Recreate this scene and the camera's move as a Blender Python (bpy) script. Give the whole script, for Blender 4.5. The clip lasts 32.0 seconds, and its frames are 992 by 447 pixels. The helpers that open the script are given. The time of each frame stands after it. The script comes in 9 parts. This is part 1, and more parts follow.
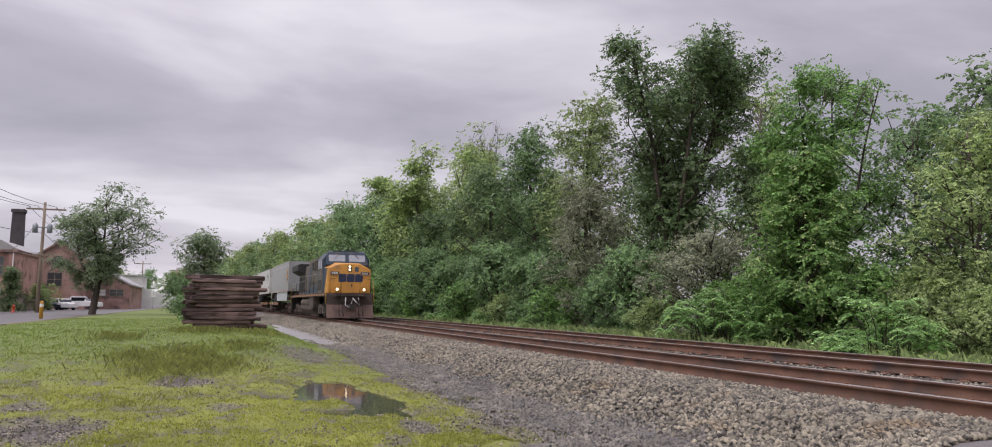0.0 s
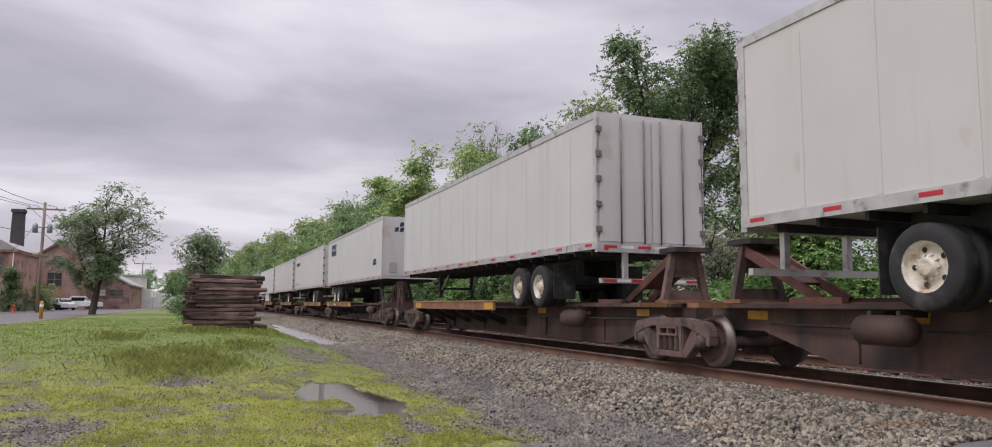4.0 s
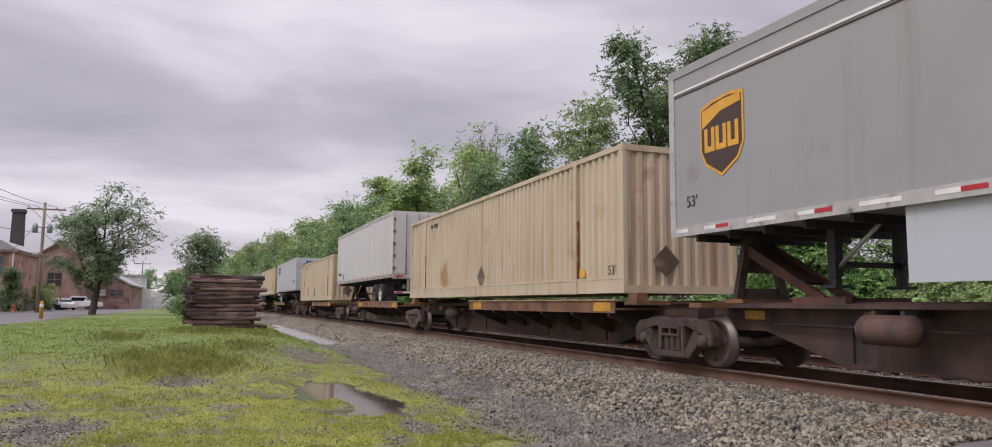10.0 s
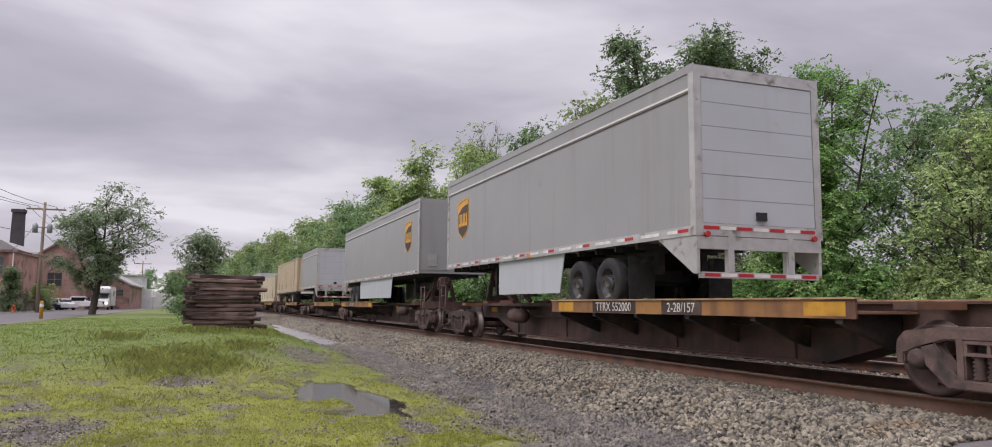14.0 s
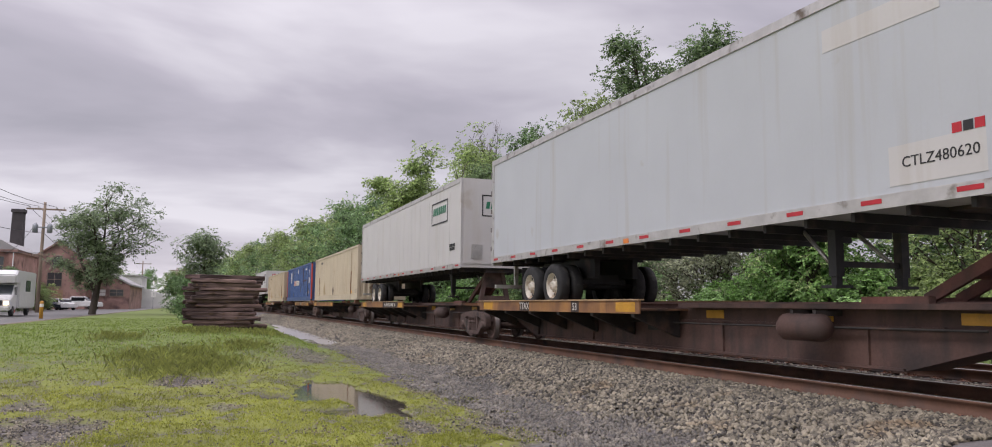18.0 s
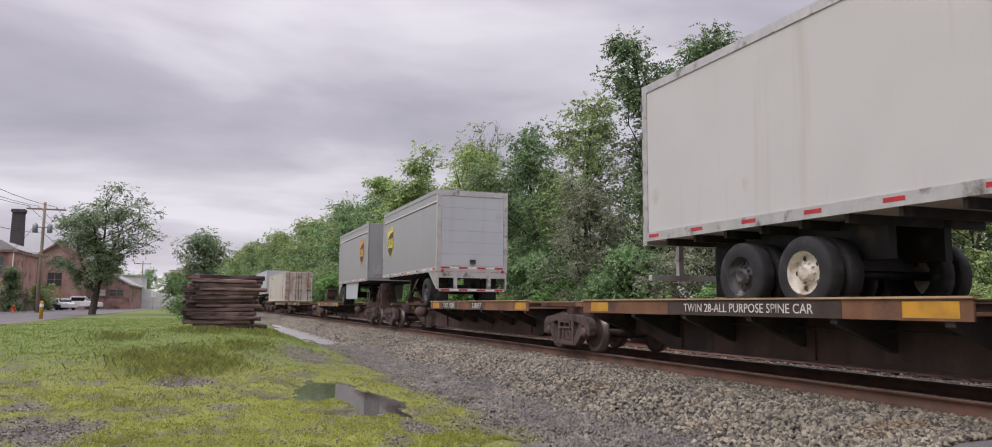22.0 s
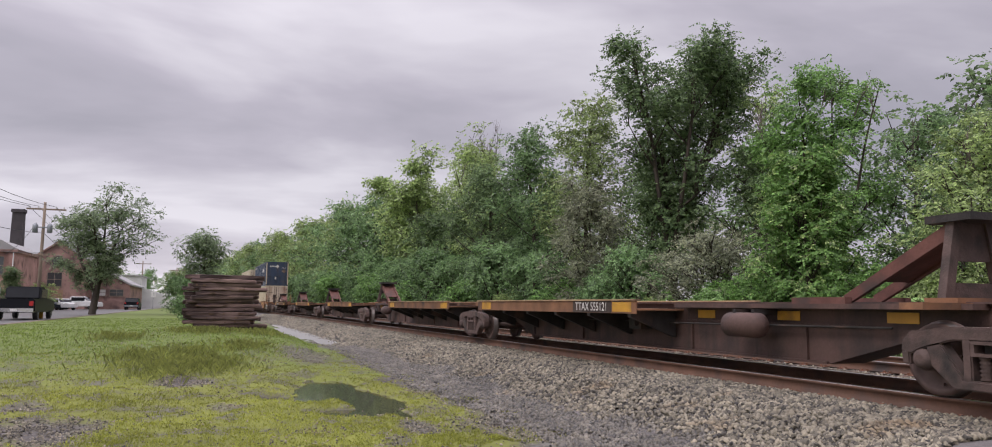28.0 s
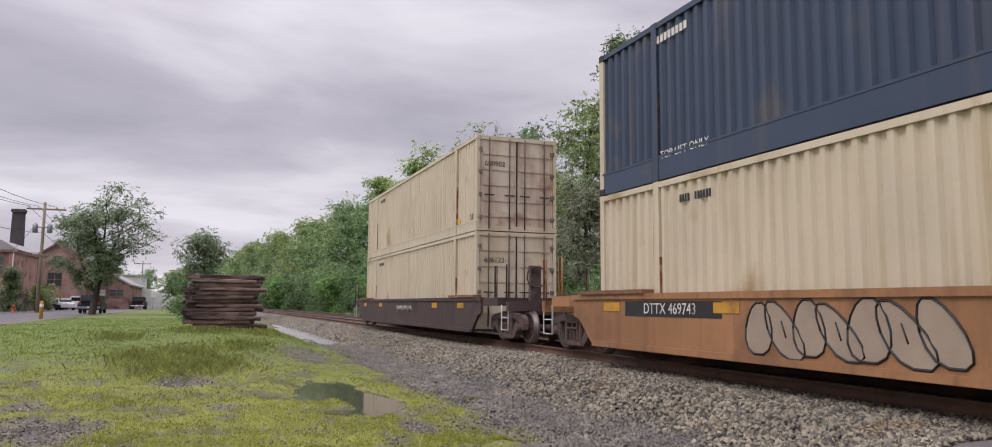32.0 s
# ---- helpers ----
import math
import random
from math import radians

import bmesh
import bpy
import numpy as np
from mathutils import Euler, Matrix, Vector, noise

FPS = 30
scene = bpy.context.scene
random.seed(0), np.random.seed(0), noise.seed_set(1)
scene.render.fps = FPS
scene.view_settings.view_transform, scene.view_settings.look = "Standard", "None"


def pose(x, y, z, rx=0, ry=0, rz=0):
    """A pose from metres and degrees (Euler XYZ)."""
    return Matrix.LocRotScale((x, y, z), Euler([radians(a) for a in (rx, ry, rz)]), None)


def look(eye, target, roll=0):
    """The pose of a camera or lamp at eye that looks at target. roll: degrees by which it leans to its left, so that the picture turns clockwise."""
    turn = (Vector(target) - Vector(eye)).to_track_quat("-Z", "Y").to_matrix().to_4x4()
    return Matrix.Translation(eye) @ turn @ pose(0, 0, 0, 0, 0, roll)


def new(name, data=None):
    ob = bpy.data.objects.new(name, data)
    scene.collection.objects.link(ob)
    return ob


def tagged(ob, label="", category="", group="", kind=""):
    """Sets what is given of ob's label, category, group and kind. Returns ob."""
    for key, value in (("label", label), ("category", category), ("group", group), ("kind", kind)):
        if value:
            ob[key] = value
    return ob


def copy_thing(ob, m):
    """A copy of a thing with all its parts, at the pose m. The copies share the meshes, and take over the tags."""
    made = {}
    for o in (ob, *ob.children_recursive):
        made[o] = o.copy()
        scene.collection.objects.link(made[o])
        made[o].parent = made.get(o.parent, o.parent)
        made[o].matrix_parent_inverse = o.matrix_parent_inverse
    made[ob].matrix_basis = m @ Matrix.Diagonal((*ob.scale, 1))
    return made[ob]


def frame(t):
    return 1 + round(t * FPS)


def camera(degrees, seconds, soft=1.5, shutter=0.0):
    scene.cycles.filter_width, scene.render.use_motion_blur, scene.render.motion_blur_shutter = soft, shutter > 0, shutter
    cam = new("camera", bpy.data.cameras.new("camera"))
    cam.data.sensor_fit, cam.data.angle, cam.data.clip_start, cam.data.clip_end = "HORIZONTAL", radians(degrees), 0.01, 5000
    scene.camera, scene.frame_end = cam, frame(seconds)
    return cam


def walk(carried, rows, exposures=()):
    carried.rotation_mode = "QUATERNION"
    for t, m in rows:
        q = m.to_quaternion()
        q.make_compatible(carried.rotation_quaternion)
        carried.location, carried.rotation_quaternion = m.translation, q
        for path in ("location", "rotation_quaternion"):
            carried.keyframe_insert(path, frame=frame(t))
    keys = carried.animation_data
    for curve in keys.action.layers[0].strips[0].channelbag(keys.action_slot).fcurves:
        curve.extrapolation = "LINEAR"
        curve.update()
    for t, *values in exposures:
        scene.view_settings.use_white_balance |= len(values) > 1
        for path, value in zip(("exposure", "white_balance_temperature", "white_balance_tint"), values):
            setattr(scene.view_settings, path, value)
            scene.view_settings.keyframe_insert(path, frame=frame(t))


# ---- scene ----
# Camera on a tripod beside the line. World zero is the rail top; Y runs along the track, away from the camera.
EYE = Vector((0.0, 0.0, 0.989))
YAW, PITCH, ROLL = 0.35837, 0.10730, 0.460
cam = camera(66.206, 32.0, soft=1.0)
AIM = EYE + Vector((math.sin(YAW) * math.cos(PITCH), math.cos(YAW) * math.cos(PITCH), math.sin(PITCH)))
STAND = look(EYE, AIM, ROLL)
walk(cam, [(0.0, STAND), (32.0, STAND)], exposures=[(0.0, 0.0, 6500, 14), (32.0, 0.0, 6500, 14)])

# ---- world: overcast sky, a bright zenith and layered cloud ----
world = bpy.data.worlds.new("overcast_sky")
scene.world = world
world.use_nodes = True
wn, wl = world.node_tree.nodes, world.node_tree.links
wn.clear()
w_out = wn.new("ShaderNodeOutputWorld")
w_bg = wn.new("ShaderNodeBackground")
w_sky = wn.new("ShaderNodeTexSky")
w_sky.sky_type, w_sky.sun_disc = "NISHITA", False
w_sky.sun_elevation, w_sky.sun_rotation = radians(47), radians(247)
w_co = wn.new("ShaderNodeTexCoord")
w_sep = wn.new("ShaderNodeSeparateXYZ")
wl.new(w_co.outputs["Generated"], w_sep.inputs[0])


def wmath(op, a, b=None):
    nd = wn.new("ShaderNodeMath")
    nd.operation = op
    for k, v in enumerate((a, b)):
        if v is None:
            continue
        if isinstance(v, (int, float)):
            nd.inputs[k].default_value = v
        else:
            wl.new(v, nd.inputs[k])
    return nd.outputs[0]


w_up = wmath("MAXIMUM", w_sep.outputs[2], 0.0)
w_den = wmath("ADD", w_up, 0.22)
w_vec = wn.new("ShaderNodeCombineXYZ")
wl.new(wmath("DIVIDE", w_sep.outputs[0], w_den), w_vec.inputs[0])
wl.new(wmath("DIVIDE", w_sep.outputs[1], w_den), w_vec.inputs[1])
wl.new(wmath("MULTIPLY", w_up, 2.0), w_vec.inputs[2])
w_map = wn.new("ShaderNodeMapping")
w_map.inputs["Rotation"].default_value = (0, 0, 0.36)
w_map.inputs["Location"].default_value = (0.6, 2.1, 0)
w_map.inputs["Scale"].default_value = (0.75, 1.15, 1.0)
wl.new(w_vec.outputs[0], w_map.inputs[0])
w_n1 = wn.new("ShaderNodeTexNoise")
w_n1.inputs["Scale"].default_value, w_n1.inputs["Detail"].default_value, w_n1.inputs["Roughness"].default_value = 1.25, 5.0, 0.5
w_n1.inputs["Distortion"].default_value = 0.25
wl.new(w_map.outputs[0], w_n1.inputs["Vector"])
w_ramp = wn.new("ShaderNodeValToRGB")
w_ramp.color_ramp.elements[0].position, w_ramp.color_ramp.elements[0].color = 0.34, (0.345, 0.33, 0.37, 1)
w_ramp.color_ramp.elements[1].position, w_ramp.color_ramp.elements[1].color = 0.66, (0.645, 0.625, 0.665, 1)
mid = w_ramp.color_ramp.elements.new(0.5)
mid.color = (0.455, 0.43, 0.48, 1)
wl.new(w_n1.outputs["Fac"], w_ramp.inputs[0])
w_low = wmath("POWER", wmath("SUBTRACT", 1.0, w_up), 7.0)
w_gain = wmath("ADD", wmath("ADD", 0.81, wmath("MULTIPLY", w_low, 0.60)), wmath("MULTIPLY", wmath("POWER", w_up, 2.4), 4.0))
w_turn = wmath("ADD", wmath("MULTIPLY", w_sep.outputs[0], -0.187), wmath("MULTIPLY", w_sep.outputs[1], 0.070))
w_gain = wmath("MULTIPLY", w_gain, wmath("ADD", 0.985, w_turn))
w_mul = wn.new("ShaderNodeVectorMath")
w_mul.operation = "SCALE"
wl.new(w_ramp.outputs[0], w_mul.inputs[0])
wl.new(w_gain, w_mul.inputs["Scale"])
w_add = wn.new("ShaderNodeMix")
w_add.data_type, w_add.blend_type = "RGBA", "ADD"
w_add.inputs["Factor"].default_value = 0.012
wl.new(w_mul.outputs[0], w_add.inputs["A"])
wl.new(w_sky.outputs[0], w_add.inputs["B"])
wl.new(w_add.outputs["Result"], w_bg.inputs[0])
w_bg.inputs[1].default_value = 1.0
wl.new(w_bg.outputs[0], w_out.inputs[0])

sun_data = bpy.data.lights.new("sun", "SUN")
sun_data.energy, sun_data.angle, sun_data.color = 1.15, radians(22), (1.0, 0.97, 0.93)
sun = new("sun", sun_data)
sun.matrix_world = look((-38, -16, 44), (0, 0, 0))
scene.view_settings.exposure = 0.0
# ---- materials ----
def shade(name, rgb, rough=0.6, metal=0.0, var=0.25, scale=3.0, fine=40.0, bump=0.0, dirt=None, dirt_amt=0.0, island=0.0, obj_rand=0.0,
          emit=None, stretch=None, spec=0.5, streak=0.0):
    """A painted or raw surface: base colour broken by broad blotches, fine grain, dirt and bump."""
    m = bpy.data.materials.new(name)
    m.use_nodes = True
    nt = m.node_tree
    nd, ln = nt.nodes, nt.links
    bs = nd["Principled BSDF"]
    bs.inputs["Roughness"].default_value, bs.inputs["Metallic"].default_value = rough, metal
    bs.inputs["Specular IOR Level"].default_value = spec
    co = nd.new("ShaderNodeTexCoord")
    mp = nd.new("ShaderNodeMapping")
    if stretch:
        mp.inputs["Scale"].default_value = stretch
    ln.new(co.outputs["Object"], mp.inputs[0])

    def noise_node(s, detail=5.0, src=None):
        n = nd.new("ShaderNodeTexNoise")
        n.inputs["Scale"].default_value, n.inputs["Detail"].default_value = s, detail
        ln.new(src or mp.outputs[0], n.inputs["Vector"])
        return n.outputs["Fac"]

    def mixc(fac, a, b, blend="MIX"):
        x = nd.new("ShaderNodeMix")
        x.data_type, x.blend_type = "RGBA", blend
        for sock, v in (("Factor", fac), ("A", a), ("B", b)):
            if isinstance(v, (int, float)):
                x.inputs[sock].default_value = v
            elif isinstance(v, tuple):
                x.inputs[sock].default_value = (*v, 1.0)
            else:
                ln.new(v, x.inputs[sock])
        return x.outputs["Result"]

    def remap(v, a, b):
        r = nd.new("ShaderNodeMapRange")
        r.inputs["From Min"].default_value, r.inputs["From Max"].default_value = a, b
        ln.new(v, r.inputs["Value"])
        return r.outputs[0]

    lo = tuple(c * (1 - var) for c in rgb)
    hi = tuple(min(1.0, c * (1 + var)) for c in rgb)
    col = mixc(remap(noise_node(scale), 0.3, 0.7), lo, hi)
    grain = noise_node(fine, 3.0)
    col = mixc(remap(grain, 0.25, 0.75), col, mixc(1.0, col, (1 - var * 0.6,) * 3, "MULTIPLY"))
    if dirt:
        col = mixc(remap(noise_node(scale * 0.6 + 0.37, 8.0), 0.62 - dirt_amt * 0.4, 0.72), col, dirt)
        if streak:
            sm = nd.new("ShaderNodeMapping")
            sm.inputs["Scale"].default_value = (1.0, 2.2, 0.12)
            ln.new(co.outputs["Object"], sm.inputs[0])
            col = mixc(remap(noise_node(2.0, 6.0, sm.outputs[0]), 0.60 - streak * 0.15, 0.85), col, dirt)
    if island:
        g = nd.new("ShaderNodeNewGeometry")
        col = mixc(remap(g.outputs["Random Per Island"], -0.0, 1.0), mixc(1.0, col, (1 - island,) * 3, "MULTIPLY"),
                   mixc(1.0, col, (1 + island, 1 + island * 0.9, 1 + island * 0.4), "MULTIPLY"))
    if obj_rand:
        oi = nd.new("ShaderNodeObjectInfo")
        col = mixc(oi.outputs["Random"], mixc(1.0, col, (1 - obj_rand,) * 3, "MULTIPLY"), mixc(1.0, col, (1 + obj_rand,) * 3, "MULTIPLY"))
    ln.new(col, bs.inputs["Base Color"])
    if bump:
        b = nd.new("ShaderNodeBump")
        b.inputs["Strength"].default_value, b.inputs["Distance"].default_value = bump, 0.02
        ln.new(noise_node(fine * 0.7, 4.0), b.inputs["Height"])
        ln.new(b.outputs[0], bs.inputs["Normal"])
    if emit:
        bs.inputs["Emission Color"].default_value = (*emit[:3], 1)
        bs.inputs["Emission Strength"].default_value = emit[3]
    return m


def leaf_mat(name, rgb, island=0.35, trans=0.25):
    m = shade(name, rgb, 0.5, var=0.28, scale=0.8, fine=5.0, island=island, obj_rand=0.14, spec=0.35)
    bs = m.node_tree.nodes["Principled BSDF"]
    out = m.node_tree.nodes["Material Output"]
    tr = m.node_tree.nodes.new("ShaderNodeBsdfTranslucent")
    mx = m.node_tree.nodes.new("ShaderNodeMixShader")
    mx.inputs[0].default_value = trans
    src = bs.inputs["Base Color"].links[0].from_socket
    m.node_tree.links.new(src, tr.inputs[0])
    m.node_tree.links.new(bs.outputs[0], mx.inputs[1])
    m.node_tree.links.new(tr.outputs[0], mx.inputs[2])
    m.node_tree.links.new(mx.outputs[0], out.inputs[0])
    return m


RUST = (0.10, 0.055, 0.035)
GRIME = (0.16, 0.13, 0.10)
M = {}
M["white"] = shade("white_trailer_paint", (0.545, 0.535, 0.525), 0.45, var=0.04, scale=0.7, fine=25, dirt=(0.46, 0.43, 0.39), dirt_amt=-0.12, streak=0.3)
M["grey_white"] = shade("bluish_white_paint", (0.47, 0.495, 0.525), 0.42, var=0.04, scale=0.7, fine=25, dirt=(0.40, 0.39, 0.37), dirt_amt=-0.12, streak=0.3)
M["grey"] = shade("grey_trailer_paint", (0.315, 0.315, 0.32), 0.38, var=0.05, scale=0.6, fine=30, dirt=(0.26, 0.25, 0.235), dirt_amt=-0.12, streak=0.3)
M["alu"] = shade("aluminium_trim", (0.55, 0.54, 0.52), 0.4, 0.6, var=0.12, scale=5, dirt=GRIME, dirt_amt=0.1)
M["beige"] = shade("beige_container_paint", (0.545, 0.455, 0.325), 0.5, var=0.08, scale=0.6, fine=20, dirt=(0.36, 0.22, 0.10), dirt_amt=0.06, streak=0.45)
M["cream"] = shade("cream_container_paint", (0.57, 0.495, 0.37), 0.5, var=0.07, scale=0.6, fine=20, dirt=(0.40, 0.30, 0.17), dirt_amt=0.05, streak=0.4)
M["old_white"] = shade("worn_white_container_paint", (0.60, 0.555, 0.50), 0.55, var=0.06, scale=0.8, fine=18, dirt=(0.34, 0.22, 0.14), dirt_amt=-0.06, streak=0.5)
M["blue"] = shade("blue_container_paint", (0.058, 0.122, 0.31), 0.5, var=0.12, scale=0.9, fine=20, dirt=(0.05, 0.04, 0.04), dirt_amt=0.18, streak=0.6)
M["navy"] = shade("navy_container_paint", (0.035, 0.056, 0.100), 0.45, var=0.1, scale=0.8, fine=20, dirt=(0.08, 0.08, 0.09), dirt_amt=0.1, streak=0.4)
M["red"] = shade("red_post_paint", (0.50, 0.07, 0.035), 0.5, var=0.1, dirt=RUST, dirt_amt=0.12)
M["scrape"] = shade("dull_brown_scrape", (0.075, 0.045, 0.045), 0.85, var=0.35, scale=3, fine=30, dirt=(0.058, 0.1, 0.22), dirt_amt=0.35)
M["rust"] = shade("rust_streak", (0.21, 0.085, 0.035), 0.85, var=0.35, scale=5, fine=40, dirt=(0.5, 0.36, 0.2), dirt_amt=0.3)
M["worn_yellow"] = shade("worn_yellow_stripe", (0.45, 0.22, 0.05), 0.65, var=0.2, scale=3, dirt=(0.16, 0.10, 0.075), dirt_amt=0.45)
M["rod_grey"] = shade("dull_grey_rod", (0.20, 0.19, 0.18), 0.55, 0.3, var=0.2, scale=5, dirt=(0.12, 0.07, 0.05), dirt_amt=0.25)
M["rust_red"] = shade("faded_red_steel", (0.145, 0.06, 0.047), 0.75, var=0.3, scale=3, fine=25, bump=0.2, dirt=(0.06, 0.04, 0.035), dirt_amt=0.3)
M["car_brown"] = shade("freight_car_brown_steel", (0.098, 0.055, 0.045), 0.75, var=0.35, scale=1.3, fine=22, bump=0.25, dirt=(0.025, 0.022, 0.022), dirt_amt=0.35, streak=0.5, obj_rand=0.25)
M["dark_steel"] = shade("oily_dark_steel", (0.035, 0.03, 0.028), 0.7, var=0.4, scale=3, fine=30, bump=0.3, dirt=(0.10, 0.06, 0.045), dirt_amt=0.2)
M["truck_steel"] = shade("bogie_cast_steel", (0.112, 0.073, 0.063), 0.75, var=0.3, scale=4, fine=40, bump=0.35, dirt=(0.03, 0.025, 0.022), dirt_amt=0.3, obj_rand=0.3)
M["wheel_steel"] = shade("wheel_steel", (0.105, 0.066, 0.056), 0.7, 0.0, var=0.3, scale=5, dirt=RUST, dirt_amt=0.25)
M["tread"] = shade("polished_wheel_tread", (0.15, 0.13, 0.122), 0.45, 0.7, var=0.15)
M["deck_yellow"] = shade("worn_yellow_deck_edge", (0.40, 0.20, 0.06), 0.65, var=0.2, scale=1.3, fine=25, dirt=(0.11, 0.052, 0.036), dirt_amt=0.7, streak=0.65, obj_rand=0.15)
M["deck_rust"] = shade("rusty_deck_plate", (0.23, 0.11, 0.055), 0.75, var=0.3, scale=2, fine=30, dirt=(0.06, 0.04, 0.035), dirt_amt=0.3, obj_rand=0.2)
M["deck_top"] = shade("tan_deck_flange", (0.42, 0.29, 0.16), 0.7, var=0.25, scale=2.5, dirt=(0.12, 0.07, 0.05), dirt_amt=0.25)
M["yellow"] = shade("reflective_yellow", (0.56, 0.29, 0.03), 0.5, var=0.15, dirt=(0.2, 0.1, 0.04), dirt_amt=0.25)
M["spray_grey"] = shade("spray_paint_grey", (0.34, 0.265, 0.20), 0.7, var=0.12, scale=2)
M["well_orange"] = shade("faded_orange_well_car", (0.34, 0.168, 0.074), 0.65, var=0.18, scale=0.7, fine=18, dirt=(0.15, 0.07, 0.04), dirt_amt=0.25, streak=0.7)
M["well_dark"] = shade("dark_brown_well_car", (0.075, 0.045, 0.045), 0.65, var=0.2, scale=0.8, dirt=(0.03, 0.025, 0.025), dirt_amt=0.25, streak=0.5)
M["rubber"] = shade("tyre_rubber", (0.022, 0.022, 0.023), 0.8, var=0.3, scale=6, fine=50, bump=0.2, dirt=(0.07, 0.065, 0.06), dirt_amt=0.2)
M["rim_white"] = shade("dirty_white_wheel_disc", (0.60, 0.56, 0.48), 0.55, var=0.2, scale=8, dirt=(0.25, 0.16, 0.09), dirt_amt=0.3, obj_rand=0.2)
M["rim_dark"] = shade("dark_wheel_disc", (0.06, 0.06, 0.065), 0.55, 0.3, var=0.3, scale=8, dirt=(0.25, 0.22, 0.18), dirt_amt=0.2)
M["chassis_black"] = shade("chassis_black_paint", (0.022, 0.022, 0.024), 0.6, var=0.3, scale=3, dirt=(0.08, 0.06, 0.05), dirt_amt=0.2)
M["chassis_blue"] = shade("chassis_blue_paint", (0.02, 0.05, 0.19), 0.55, var=0.2, scale=3, dirt=(0.03, 0.03, 0.04), dirt_amt=0.2)
M["mark_red"] = shade("red_marker", (0.45, 0.02, 0.03), 0.4, var=0.1)
M["mark_white"] = shade("white_marker", (0.75, 0.74, 0.72), 0.4, var=0.1)
M["ink"] = shade("dark_blue_lettering", (0.022, 0.035, 0.085), 0.5, var=0.15)
M["black_ink"] = shade("black_lettering", (0.02, 0.02, 0.022), 0.5, var=0.2)
M["green_ink"] = shade("green_lettering", (0.02, 0.17, 0.09), 0.5, var=0.1)
M["stencil"] = shade("white_stencil", (0.66, 0.64, 0.60), 0.6, var=0.15, dirt=(0.2, 0.15, 0.12), dirt_amt=0.2)
M["shield_brown"] = shade("brown_emblem", (0.055, 0.030, 0.022), 0.45, var=0.1)
M["shield_gold"] = shade("gold_emblem", (0.72, 0.36, 0.03), 0.4, var=0.1)
M["shield_yellow"] = shade("yellow_emblem", (0.70, 0.62, 0.05), 0.4, var=0.08)
M["amber"] = shade("amber_lamp", (0.7, 0.2, 0.02), 0.3, var=0.05)
M["placard"] = shade("bare_placard_plate", (0.17, 0.12, 0.09), 0.5, 0.4, var=0.2, dirt=(0.35, 0.28, 0.2), dirt_amt=0.2)
# locomotive
M["plow_brown"] = shade("dusty_brown_plow", (0.165, 0.105, 0.085), 0.85, var=0.3, scale=1.6, fine=25, bump=0.3, dirt=(0.07, 0.045, 0.04), dirt_amt=0.3, streak=0.6)
M["plow_dark"] = shade("dark_brown_pilot", (0.06, 0.043, 0.037), 0.85, var=0.3, scale=2, fine=25, bump=0.3, dirt=(0.13, 0.09, 0.07), dirt_amt=0.2)
M["loco_blue"] = shade("locomotive_dark_blue", (0.030, 0.052, 0.082), 0.45, var=0.15, scale=1.2, dirt=(0.11, 0.09, 0.07), dirt_amt=0.2, streak=0.6)
M["faded_blue"] = shade("faded_locomotive_blue", (0.05, 0.085, 0.14), 0.6, var=0.2, scale=1.2, dirt=(0.12, 0.10, 0.085), dirt_amt=0.25, streak=0.6)
M["loco_grey"] = shade("locomotive_grimy_grey", (0.155, 0.130, 0.108), 0.65, var=0.22, scale=0.8, dirt=(0.062, 0.048, 0.040), dirt_amt=0.32, streak=0.8)
M["loco_yellow"] = shade("locomotive_yellow", (0.60, 0.29, 0.055), 0.5, var=0.12, scale=1.2, dirt=(0.33, 0.18, 0.08), dirt_amt=0.22, streak=0.4)
M["loco_under"] = shade("locomotive_running_gear", (0.108, 0.084, 0.070), 0.8, var=0.3, scale=2, fine=25, bump=0.3, dirt=(0.035, 0.03, 0.028), dirt_amt=0.35)
M["loco_black"] = shade("locomotive_black", (0.02, 0.02, 0.021), 0.6, var=0.3, scale=2, dirt=(0.06, 0.05, 0.04), dirt_amt=0.2)
M["glass_dark"] = shade("cab_glass", (0.05, 0.06, 0.07), 0.06, var=0.05, spec=0.9)
M["tint_glass"] = shade("tinted_vehicle_glass", (0.015, 0.017, 0.02), 0.2, var=0.1, spec=0.25)
M["glass_bright"] = shade("windshield_glass", (0.42, 0.44, 0.46), 0.08, 0.75, var=0.05, spec=0.9)
M["headlamp"] = shade("lit_headlamp", (1.0, 0.85, 0.6), 0.3, var=0.02, emit=(1.0, 0.74, 0.44, 3.2))
M["hose"] = shade("pale_air_hose", (0.5, 0.5, 0.48), 0.6, var=0.1)
M["hand_yellow"] = shade("yellow_grab_iron", (0.6, 0.33, 0.05), 0.5, var=0.15, dirt=RUST, dirt_amt=0.1)
